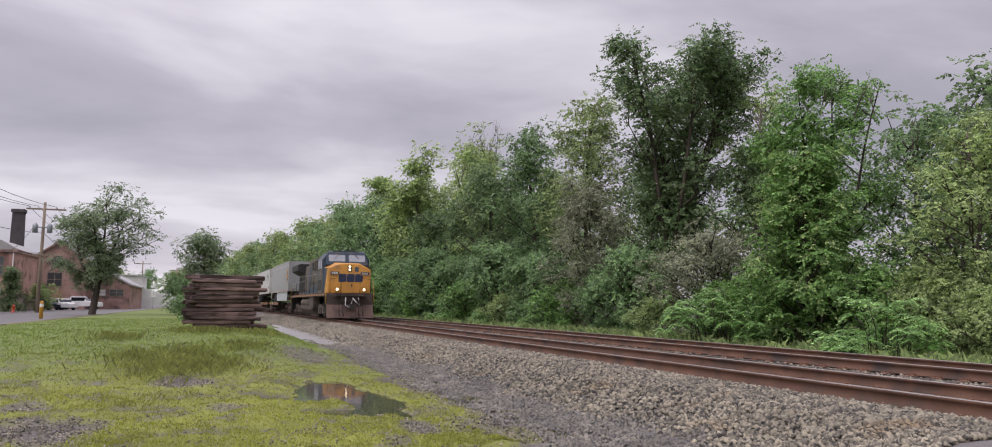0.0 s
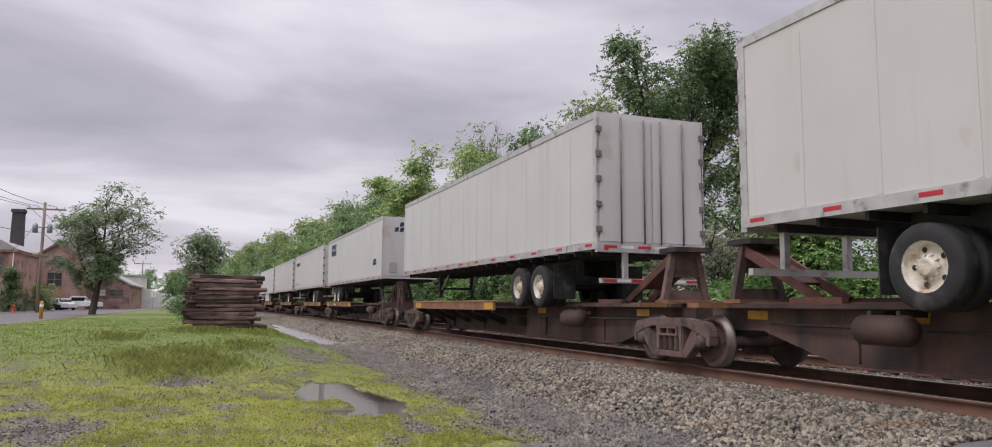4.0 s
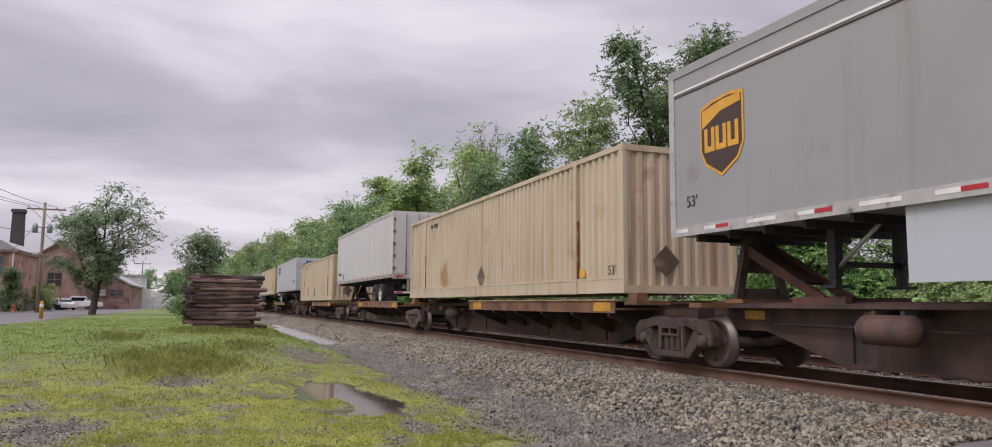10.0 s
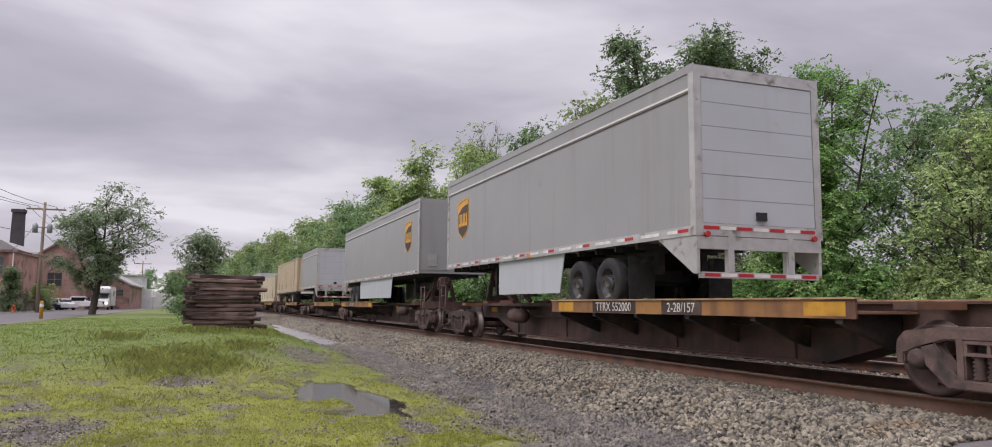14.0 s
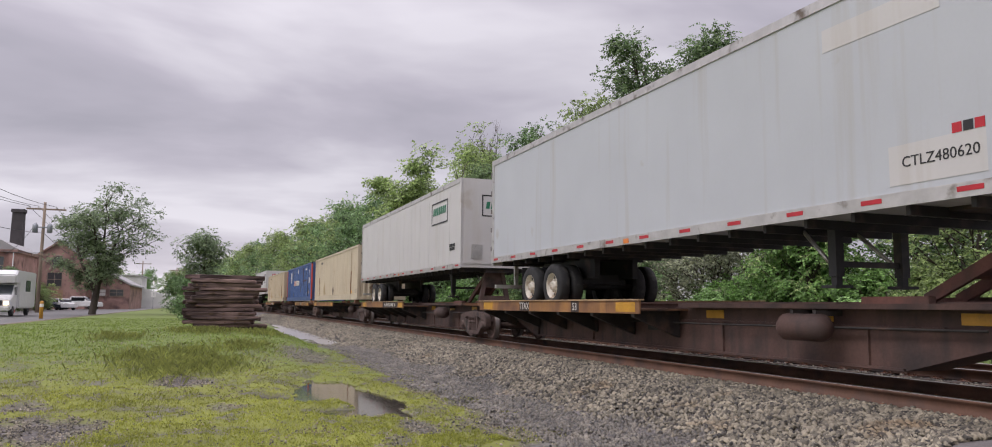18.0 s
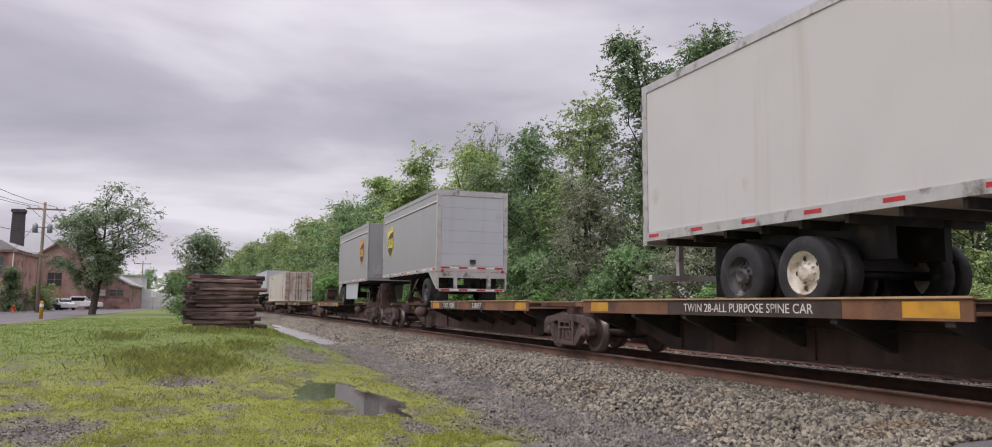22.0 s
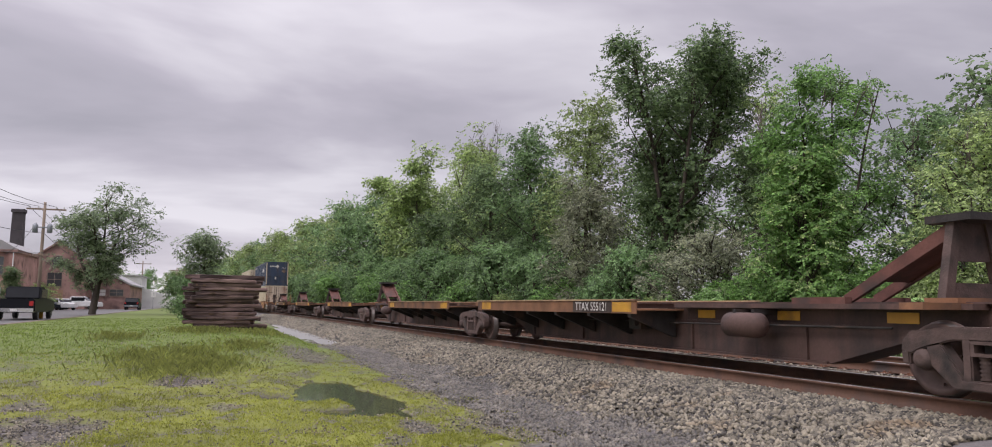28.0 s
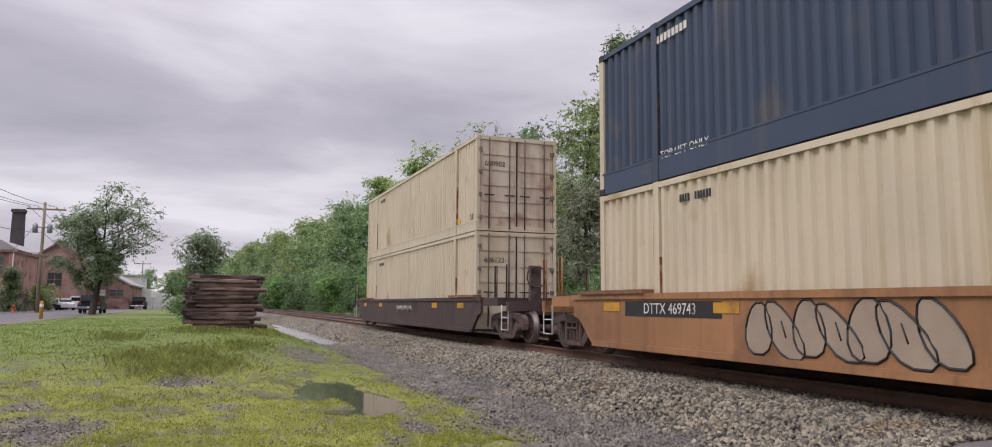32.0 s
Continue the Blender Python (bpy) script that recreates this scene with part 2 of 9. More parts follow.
# track and ground
M["rail"] = shade("rail_web_rust", (0.13, 0.065, 0.04), 0.75, var=0.3, scale=2, fine=30, bump=0.2, dirt=(0.05, 0.035, 0.03), dirt_amt=0.3)
M["rail_head"] = shade("rail_head_steel", (0.42, 0.38, 0.37), 0.3, 0.9, var=0.15, scale=3)
M["tie"] = shade("creosoted_tie", (0.07, 0.05, 0.04), 0.85, var=0.35, scale=3, fine=30, bump=0.5, dirt=(0.17, 0.10, 0.07), dirt_amt=0.3, obj_rand=0.4)
M["old_tie"] = shade("weathered_old_tie", (0.095, 0.060, 0.058), 0.9, var=0.6, scale=3.5, fine=14, bump=1.0, dirt=(0.26, 0.175, 0.15), dirt_amt=0.42, obj_rand=0.5, stretch=(0.25, 2, 2))
M["tie_end"] = shade("split_tie_end", (0.16, 0.10, 0.065), 0.85, var=0.45, scale=6, fine=40, bump=0.6, obj_rand=0.5)
M["spike"] = shade("rusty_spike_plate", (0.19, 0.085, 0.05), 0.8, var=0.3, scale=6)
M["stone_wet"] = shade("wet_dark_stone", (0.140, 0.130, 0.127), 0.35, var=0.35, scale=1.5, fine=60, bump=0.3, island=0.6)
M["stone"] = shade("ballast_stone", (0.182, 0.168, 0.162), 0.75, var=0.3, scale=1.2, fine=60, bump=0.3, island=0.85, dirt=(0.16, 0.125, 0.10), dirt_amt=0.04)
M["grass"] = leaf_mat("grass_blade", (0.33, 0.36, 0.080), 0.4, 0.38)
M["grass_green"] = leaf_mat("green_grass_blade", (0.225, 0.315, 0.072), 0.4, 0.38)
M["weed"] = leaf_mat("dry_weed_blade", (0.24, 0.27, 0.085), 0.4, 0.35)
M["leaf_dark"] = leaf_mat("leaf_dark_green", (0.163, 0.247, 0.128), 0.55, 0.42)
M["leaf_lone"] = leaf_mat("locust_leaf_green", (0.226, 0.305, 0.199), 0.55, 0.42)
M["leaf_mid"] = leaf_mat("leaf_mid_green", (0.209, 0.341, 0.170), 0.55, 0.42)
M["leaf_light"] = leaf_mat("leaf_light_green", (0.320, 0.428, 0.195), 0.55, 0.42)
M["leaf_vine"] = leaf_mat("vine_leaf_green", (0.212, 0.386, 0.132), 0.55, 0.42)
M["leaf_sumac"] = leaf_mat("sumac_leaf_green", (0.331, 0.556, 0.232), 0.55, 0.42)
M["leaf_grey"] = leaf_mat("olive_leaf_grey_green", (0.297, 0.331, 0.249), 0.55, 0.42)
M["bark"] = shade("bark", (0.075, 0.06, 0.048), 0.9, var=0.35, scale=3, fine=20, bump=0.6, stretch=(1, 1, 0.3))
M["twig"] = shade("dead_twig", (0.17, 0.14, 0.12), 0.9, var=0.2)
# town
M["brick_wall"] = shade("old_red_brick", (0.46, 0.265, 0.225), 0.85, var=0.3, scale=0.5, fine=9, bump=0.3, dirt=(0.11, 0.06, 0.05), dirt_amt=0.25)
M["chimney_brick"] = shade("soot_black_brick", (0.075, 0.066, 0.072), 0.85, var=0.25, scale=0.6, fine=9, bump=0.3)
M["brick_dark"] = shade("dark_sooty_brick", (0.38, 0.235, 0.20), 0.85, var=0.3, scale=0.5, fine=9, bump=0.3, dirt=(0.07, 0.045, 0.045), dirt_amt=0.25)
M["stone_base"] = shade("grey_stone_base", (0.24, 0.19, 0.15), 0.85, var=0.25, scale=1, fine=6)
M["roof_grey"] = shade("pale_metal_roof", (0.36, 0.35, 0.35), 0.55, var=0.12, scale=0.6)
M["glass"] = shade("window_glass", (0.05, 0.055, 0.06), 0.12, var=0.1, spec=0.8)
M["board"] = shade("boarded_tan_panel", (0.34, 0.22, 0.14), 0.8, var=0.15)
M["white_wall"] = shade("white_siding", (0.62, 0.62, 0.60), 0.7, var=0.07, scale=0.6)
M["pole_wood"] = shade("grey_pole_wood", (0.27, 0.21, 0.16), 0.85, var=0.25, scale=2, fine=15, bump=0.3, stretch=(3, 3, 0.3))
M["zinc"] = shade("galvanised_can", (0.27, 0.29, 0.31), 0.5, 0.5, var=0.1)
M["wire"] = shade("black_wire", (0.03, 0.03, 0.033), 0.6, var=0.1)
M["asphalt"] = shade("damp_asphalt", (0.115, 0.11, 0.108), 0.45, var=0.2, scale=0.35, fine=30, bump=0.1, dirt=(0.16, 0.15, 0.14), dirt_amt=0.2)
M["paint_white"] = shade("vehicle_white", (0.72, 0.72, 0.72), 0.3, var=0.04)
M["paint_black"] = shade("vehicle_black", (0.007, 0.008, 0.012), 0.4, var=0.1, spec=0.22)
M["paint_dark_blue"] = shade("vehicle_dark_blue", (0.016, 0.022, 0.036), 0.4, var=0.1, spec=0.25)
M["paint_silver"] = shade("vehicle_silver", (0.32, 0.32, 0.34), 0.3, 0.5, var=0.06)
M["paint_green"] = shade("vehicle_dark_green", (0.03, 0.05, 0.05), 0.25, var=0.1, spec=0.8)
M["tail_red"] = shade("tail_lamp", (0.45, 0.02, 0.02), 0.3, var=0.05)
M["chrome"] = shade("chrome_bumper", (0.7, 0.7, 0.71), 0.15, 1.0, var=0.05)


# ---- small builders ----
def box(bm, x0, x1, y0, y1, z0, z1):
    v = [bm.verts.new((x, y, z)) for z in (z0, z1) for x, y in ((x0, y0), (x1, y0), (x1, y1), (x0, y1))]
    for f in ((3, 2, 1, 0), (4, 5, 6, 7), (0, 1, 5, 4), (1, 2, 6, 5), (2, 3, 7, 6), (3, 0, 4, 7)):
        bm.faces.new([v[i] for i in f])
    return bm


def boxes(*spans):
    bm = bmesh.new()
    for s in spans:
        box(bm, *s)
    return bm


def prism(bm, pts, axis, a, b):
    """A polygon in the two other axes, pushed from a to b along the axis (0, 1 or 2)."""
    def at(p, h):
        c = list(p)
        c.insert(axis, h)
        return c
    lo = [bm.verts.new(at(p, a)) for p in pts]
    hi = [bm.verts.new(at(p, b)) for p in pts]
    n = len(pts)
    fs = [bm.faces.new(lo), bm.faces.new(hi)]
    for i in range(n):
        fs.append(bm.faces.new((lo[i], lo[(i + 1) % n], hi[(i + 1) % n], hi[i])))
    bmesh.ops.recalc_face_normals(bm, faces=fs)
    return bm


def disc(bm, axis, c, r, half, seg=20, r2=None):
    """A cylinder round the axis (0, 1, 2) through c, half its length to each side."""
    r2 = r if r2 is None else r2
    o = [i for i in range(3) if i != axis]
    rings = []
    for h, rr in ((-half, r), (half, r2)):
        ring = []
        for k in range(seg):
            a = 2 * math.pi * k / seg
            p = [0, 0, 0]
            p[axis] = c[axis] + h
            p[o[0]] = c[o[0]] + rr * math.cos(a)
            p[o[1]] = c[o[1]] + rr * math.sin(a)
            ring.append(bm.verts.new(p))
        rings.append(ring)
    fs = [bm.faces.new(rings[0]), bm.faces.new(rings[1])]
    for k in range(seg):
        f = bm.faces.new((rings[0][k], rings[0][(k + 1) % seg], rings[1][(k + 1) % seg], rings[1][k]))
        f.smooth = True
        fs.append(f)
    bmesh.ops.recalc_face_normals(bm, faces=fs)
    return bm


def lathe(bm, axis, c, prof, seg=24, caps=True):
    """A profile of (distance along the axis, radius), turned round the axis through c."""
    o = [i for i in range(3) if i != axis]
    rings = []
    for h, r in prof:
        ring = []
        for k in range(seg):
            a = 2 * math.pi * k / seg
            p = [0, 0, 0]
            p[axis] = c[axis] + h
            p[o[0]] = c[o[0]] + r * math.cos(a)
            p[o[1]] = c[o[1]] + r * math.sin(a)
            ring.append(bm.verts.new(p))
        rings.append(ring)
    fs = [bm.faces.new(rings[0]), bm.faces.new(rings[-1])] if caps else []
    for i in range(len(rings) - 1):
        for k in range(seg):
            f = bm.faces.new((rings[i][k], rings[i][(k + 1) % seg], rings[i + 1][(k + 1) % seg], rings[i + 1][k]))
            f.smooth = True
            fs.append(f)
    bmesh.ops.recalc_face_normals(bm, faces=fs)
    return bm


def tube(bm, pts, r0, r1=None, seg=6):
    """A round bar along a line of points, tapering from r0 to r1."""
    r1 = r0 if r1 is None else r1
    pts = [Vector(p) for p in pts]
    rings = []
    for i, p in enumerate(pts):
        d = (pts[min(i + 1, len(pts) - 1)] - pts[max(i - 1, 0)]).normalized()
        side = d.cross(Vector((0, 0, 1)) if abs(d.z) < 0.9 else Vector((1, 0, 0))).normalized()
        up = side.cross(d)
        r = r0 + (r1 - r0) * i / max(1, len(pts) - 1)
        rings.append([bm.verts.new(p + side * (r * math.cos(2 * math.pi * k / seg)) + up * (r * math.sin(2 * math.pi * k / seg))) for k in range(seg)])
    fs = [bm.faces.new(rings[0]), bm.faces.new(rings[-1])]
    for i in range(len(rings) - 1):
        for k in range(seg):
            f = bm.faces.new((rings[i][k], rings[i][(k + 1) % seg], rings[i + 1][(k + 1) % seg], rings[i + 1][k]))
            f.smooth = True
            fs.append(f)
    bmesh.ops.recalc_face_normals(bm, faces=fs)
    return bm


def soften(bm, w, seg=1):
    bmesh.ops.bevel(bm, geom=[e for e in bm.edges if e.calc_face_angle(0) > 0.6], offset=w, segments=seg, affect="EDGES", clamp_overlap=True)
    return bm


def mesh_of(name, bm, material):
    me = bpy.data.meshes.new(name)
    bm.to_mesh(me)
    bm.free()
    me.materials.append(material)
    return me


def part(name, bm, material, parent, label=""):
    """One mesh object under a thing or a part; bm may be a ready mesh."""
    me = bm if isinstance(bm, bpy.types.Mesh) else mesh_of(name, bm, material)
    ob = new(name, me)
    ob.parent = parent
    return tagged(ob, label)


def thing(name, label, category, group="", kind=""):
    return tagged(new(name), label, category, group, kind)


def mesh_thing(name, bm, material, label, category, group="", kind=""):
    me = bm if isinstance(bm, bpy.types.Mesh) else mesh_of(name, bm, material)
    return tagged(new(name, me), label, category, group, kind)


def raw_mesh(name, verts, faces, material, smooth=False):
    """A mesh from number arrays of equal-sided faces."""
    me = bpy.data.meshes.new(name)
    verts, faces = np.asarray(verts, np.float32), np.asarray(faces, np.int32)
    k = faces.shape[1]
    me.vertices.add(len(verts))
    me.vertices.foreach_set("co", verts.ravel())
    me.loops.add(faces.size)
    me.loops.foreach_set("vertex_index", faces.ravel())
    me.polygons.add(len(faces))
    me.polygons.foreach_set("loop_start", np.arange(0, faces.size, k, dtype=np.int32))
    if smooth:
        me.polygons.foreach_set("use_smooth", np.ones(len(faces), dtype=bool))
    me.update(calc_edges=True)
    me.materials.append(material)
    return me


def letters(name, text, size, material, parent, m, label="", align="CENTER"):
    """Flat lettering as a mesh, turned and placed by m in its parent's space."""
    cu = bpy.data.curves.new(name, "FONT")
    cu.body, cu.size, cu.align_x, cu.align_y, cu.extrude = text, size, align, "CENTER", 0.002
    cu.resolution_u = 3
    tmp = bpy.data.objects.new(name, cu)
    me = bpy.data.meshes.new_from_object(tmp)
    bpy.data.objects.remove(tmp)
    me.materials.clear()
    me.materials.append(material)
    ob = new(name, me)
    ob.parent = parent
    ob.matrix_local = m
    return tagged(ob, label)


SIDE = pose(0, 0, 0, 90, 0, -90)


def on_side(x, y, z):
    """A pose for flat lettering on the side that faces the road (towards minus x)."""
    return Matrix.Translation((x, y, z)) @ Matrix(((0, 0, -1, 0), (-1, 0, 0, 0), (0, 1, 0, 0), (0, 0, 0, 1)))


def on_end(x, y, z):
    """A pose for flat lettering on the end that leads (towards minus y)."""
    return Matrix.Translation((x, y, z)) @ Matrix(((1, 0, 0, 0), (0, 0, -1, 0), (0, 1, 0, 0), (0, 0, 0, 1)))


# ---- the line of the track ----
LINE_X, BEND_A, BEND_B, S_A, S_B = 8.622, -0.132e-3, -0.417e-3, 50.0, 140.0
TRACK_GAP = 4.01
SPEED = 24.877


def line(s):
    """Offset in x and heading of the near track, s metres along it."""
    a, b, c = min(max(s, 0.0), S_A), min(max(s - S_A, 0.0), S_B - S_A), max(s - S_B, 0.0)
    head = BEND_A * a + BEND_B * b
    return LINE_X + BEND_A * a * a / 2 + BEND_A * S_A * b + BEND_B * b * b / 2 + head * c, head


def at_line(s, n=0.0, z=0.0):
    x, h = line(s)
    return Vector((x + n * math.cos(h), s - n * math.sin(h), z))


def on_line(s, n=0.0, z=0.0):
    x, h = line(s)
    return Matrix.Translation(at_line(s, n, z)) @ Matrix.Rotation(-h, 4, "Z")
# ---- ground: one sheet from the ditch to the horizon ----
def sstep(a, b, x):
    t = np.clip((x - a) / (b - a), 0, 1)
    return t * t * (3 - 2 * t)


def line_np(s):
    a, b, c = np.clip(s, 0, S_A), np.clip(s - S_A, 0, S_B - S_A), np.maximum(s - S_B, 0)
    return LINE_X + BEND_A * a * a / 2 + BEND_A * S_A * b + BEND_B * b * b / 2 + (BEND_A * a + BEND_B * b) * c


NOISE_TAB = np.random.RandomState(5).rand(256, 256)


def vnoise(x, y):
    """Smooth value noise, about one metre grain."""
    xi, yi = np.floor(x).astype(int), np.floor(y).astype(int)
    fx, fy = x - xi, y - yi
    fx, fy = fx * fx * (3 - 2 * fx), fy * fy * (3 - 2 * fy)
    g = lambda i, j: NOISE_TAB[i & 255, j & 255]
    return (g(xi, yi) * (1 - fx) + g(xi + 1, yi) * fx) * (1 - fy) + (g(xi, yi + 1) * (1 - fx) + g(xi + 1, yi + 1) * fx) * fy


def rough(x, y):
    return vnoise(x * 0.7, y * 0.7) * 0.5 + vnoise(x * 2.1 + 9, y * 2.1) * 0.3 + vnoise(x * 6 + 3, y * 6) * 0.2 - 0.5


WATER_Z = -0.655
PUDDLES = ((2.2, 15.5, 0.62, 1.9, 0.12), (2.68, 13.0, 0.50, 1.8, 0.13), (1.75, 14.2, 0.36, 1.1, 0.10), (1.13, 13.8, 0.24, 0.42, 0.13), (1.98, 11.8, 0.32, 0.45, 0.12), (4.45, 15.8, 0.20, 0.9, 0.13), (4.5, 18.2, 0.2, 0.9, 0.13),
           (4.55, 10.0, 0.3, 0.55, 0.13), (3.9, 9.8, 0.25, 0.4, 0.09), (4.45, 24.5, 0.30, 1.9, 0.10), (4.3, 40.0, 0.75, 12.0, 0.10), (4.7, 30.5, 0.6, 3.0, 0.10))
# bald gravelly places in the turf: centre, half sizes, strength
BALD = ((-2.0, 10.9, 0.85, 1.1, 1.3), (-0.36, 16.1, 0.62, 0.75, 1.2), (2.66, 9.9, 0.26, 0.7, 0.9), (3.9, 9.6, 0.75, 1.5, 0.75), (0.34, 12.5, 0.32, 0.35, 0.7), (2.6, 22.2, 0.75, 2.8, 0.8), (-2.5, 13.2, 0.4, 0.4, 0.9), (3.9, 14.5, 0.35, 2.6, 0.5))


def thin(x, y):
    """How far the turf gives way to gravel: 0 turf, 1 bare."""
    wear = np.clip(rough(x * 1.1, y * 1.1) * 2.6 - 0.10 - 0.3 * sstep(14, 24, y) + 0.5 * sstep(4.1, 4.8, x), 0, 0.9)
    for cx, cy, rx, ry, k in BALD:
        d = np.sqrt(((x - cx) / rx) ** 2 + ((y - cy) / ry) ** 2) + 1.3 * rough(x * 2.3 + 7, y * 2.3)
        wear = wear + k * sstep(1.25, 0.55, d)
    return np.clip(wear, 0, 1)


def ground_z(x, y):
    x, y = np.asarray(x, float), np.asarray(y, float)
    n = x - line_np(y)
    lawn = -0.60 + 0.55 * sstep(13, 31, y - 0.55 * np.clip(3 - x, 0, 30) * -0.25)
    ditch = np.exp(-((n + 4.6) / 1.5) ** 2)
    floor = -0.615 + 0.115 * sstep(20, 26, y)
    z = lawn * (1 - ditch) + floor * ditch
    z = np.where(n > -4.6, floor + 0.01 - 0.4 * sstep(-4.3, -3.7, n) * (n < 2), z)
    z = z + rough(x * 1.3, y * 1.3) * 0.075 * (1 - 0.6 * sstep(40, 90, y)) + (vnoise(x * 4.3 + 5, y * 2.1) - 0.5) * 0.085 + (vnoise(x * 11 + 5, y * 6) - 0.5) * 0.035 * (np.abs(x - 3) < 3) * (y < 40)
    for px, py, rx, ry, dp in PUDDLES:
        z = z - dp * np.exp(-(((x - px) / rx) ** 2 + ((y - py) / ry) ** 2) ** 2.5)
    # rise behind the far track, to the wood
    z = z + 0.35 * sstep(9, 16, n) * (y > -50)
    # the road bed
    z = np.where((x < -8.0) & (x > -30), np.minimum(z, z * 0 - 0.06), z)
    return z


def sheet(xs, ys, fz):
    gx, gy = np.meshgrid(xs, ys)
    gz = fz(gx, gy)
    v = np.stack([gx, gy, gz], -1).reshape(-1, 3)
    nx, ny = len(xs), len(ys)
    i = np.arange(nx * ny).reshape(ny, nx)
    f = np.stack([i[:-1, :-1], i[:-1, 1:], i[1:, 1:], i[1:, :-1]], -1).reshape(-1, 4)
    return v, f


def ground_material():
    m = shade("lawn_and_wet_gravel", (0.19, 0.205, 0.034), 0.85, var=0.25, scale=0.6, fine=14, bump=0.5)
    nd, ln = m.node_tree.nodes, m.node_tree.links
    bs = nd["Principled BSDF"]
    col = bs.inputs["Base Color"].links[0].from_socket
    co = nd.new("ShaderNodeTexCoord")
    sep = nd.new("ShaderNodeSeparateXYZ")
    ln.new(co.outputs["Object"], sep.inputs[0])

    def nz(s, d=6.0, rgh=0.6):
        n = nd.new("ShaderNodeTexNoise")
        n.inputs["Scale"].default_value, n.inputs["Detail"].default_value, n.inputs["Roughness"].default_value = s, d, rgh
        ln.new(co.outputs["Object"], n.inputs["Vector"])
        return n.outputs["Fac"]

    def mth(op, a, b):
        x = nd.new("ShaderNodeMath")
        x.operation = op
        for k, v in enumerate((a, b)):
            if isinstance(v, (int, float)):
                x.inputs[k].default_value = v
            else:
                ln.new(v, x.inputs[k])
        return x.outputs[0]

    def rng(v, a, b):
        r = nd.new("ShaderNodeMapRange")
        r.inputs["From Min"].default_value, r.inputs["From Max"].default_value = a, b
        ln.new(v, r.inputs["Value"])
        return r.outputs[0]

    def mixc(f, a, b):
        x = nd.new("ShaderNodeMix")
        x.data_type = "RGBA"
        for sock, v in (("Factor", f), ("A", a), ("B", b)):
            if isinstance(v, tuple):
                x.inputs[sock].default_value = (*v, 1)
            elif isinstance(v, float):
                x.inputs[sock].default_value = v
            else:
                ln.new(v, x.inputs[sock])
        return x.outputs["Result"]

    stones = nd.new("ShaderNodeTexVoronoi")
    stones.inputs["Scale"].default_value = 16.0
    ln.new(co.outputs["Object"], stones.inputs["Vector"])
    gravel = mixc(rng(stones.outputs["Distance"], 0.1, 0.8), (0.20, 0.185, 0.18), (0.06, 0.055, 0.055))
    gravel = mixc(rng(nz(1.7), 0.35, 0.7), gravel, (0.075, 0.062, 0.05))
    # gravel where the lawn thins out towards the ditch
    col = mixc(rng(mth("ADD", sep.outputs[1], mth("MULTIPLY", nz(0.3), 9.0)), 19.0, 27.0), col, (0.13, 0.172, 0.036))
    band = mth("ADD", rng(sep.outputs[0], 2.6, 6.4), mth("MULTIPLY", nz(0.75), 1.25))
    edge = rng(band, 0.88, 1.06)
    col = mixc(edge, col, gravel)
    near = rng(sep.outputs[1], 26.0, 16.0)
    bald = mth("MULTIPLY", rng(nz(1.3, 7.0), 0.52, 0.60), near)
    col = mixc(mth("MULTIPLY", bald, 0.8), col, gravel)
    for cx, cy, rx, ry, k in BALD:
        dx, dy = mth("DIVIDE", mth("SUBTRACT", sep.outputs[0], cx), rx), mth("DIVIDE", mth("SUBTRACT", sep.outputs[1], cy), ry)
        d = mth("ADD", mth("SQRT", mth("ADD", mth("MULTIPLY", dx, dx), mth("MULTIPLY", dy, dy)), 0.0), mth("MULTIPLY", mth("SUBTRACT", nz(2.0), 0.5), 1.6))
        col = mixc(mth("MULTIPLY", rng(d, 1.2, 0.6), min(1.0, k)), col, gravel)
    ln.new(col, bs.inputs["Base Color"])
    return m


M["ground"] = ground_material()
xs = np.concatenate([-np.geomspace(2600, 46, 22), np.arange(-44, -6, 2.0), np.arange(-6, 0.5, 0.16), np.arange(0.5, 5.2, 0.075), np.arange(5.2, 9, 0.3), np.arange(9, 20, 1.0), np.geomspace(20, 2600, 26)])
ys = np.concatenate([-np.geomspace(2600, 30, 16), np.arange(-28, 5, 3.0), np.arange(5, 9, 0.2), np.arange(9, 26, 0.1), np.arange(26, 50, 0.3), np.arange(50, 120, 3.0), np.geomspace(120, 3600, 26)])
gv, gf = sheet(xs, ys, ground_z)
ground = tagged(new("ground", raw_mesh("ground", gv, gf, M["ground"], True)), "mown damp lawn thinning into wet gravel beside the railway", "ground", kind="structure")

# still rain water lying in the hollows
water_mat = bpy.data.materials.new("rain_water")
water_mat.use_nodes = True
wb = water_mat.node_tree.nodes["Principled BSDF"]
wb.inputs["Base Color"].default_value = (0.06, 0.052, 0.042, 1)
wb.inputs["Roughness"].default_value = 0.06
w_rip = water_mat.node_tree.nodes.new("ShaderNodeTexNoise")
w_rip.inputs["Scale"].default_value, w_rip.inputs["Detail"].default_value = 5.0, 3.0
w_bmp = water_mat.node_tree.nodes.new("ShaderNodeBump")
w_bmp.inputs["Strength"].default_value, w_bmp.inputs["Distance"].default_value = 0.35, 0.012
water_mat.node_tree.links.new(w_rip.outputs["Fac"], w_bmp.inputs["Height"])
water_mat.node_tree.links.new(w_bmp.outputs[0], wb.inputs["Normal"])
wb.inputs["Specular IOR Level"].default_value = 0.9
wv, wf = sheet(np.linspace(0.2, 5.4, 14), np.linspace(6.5, 22.0, 40), lambda x, y: x * 0 + WATER_Z)
tagged(new("water", raw_mesh("water", wv, wf, water_mat, True)), "still brown rain puddles in the gravel hollows", "puddle", kind="structure")

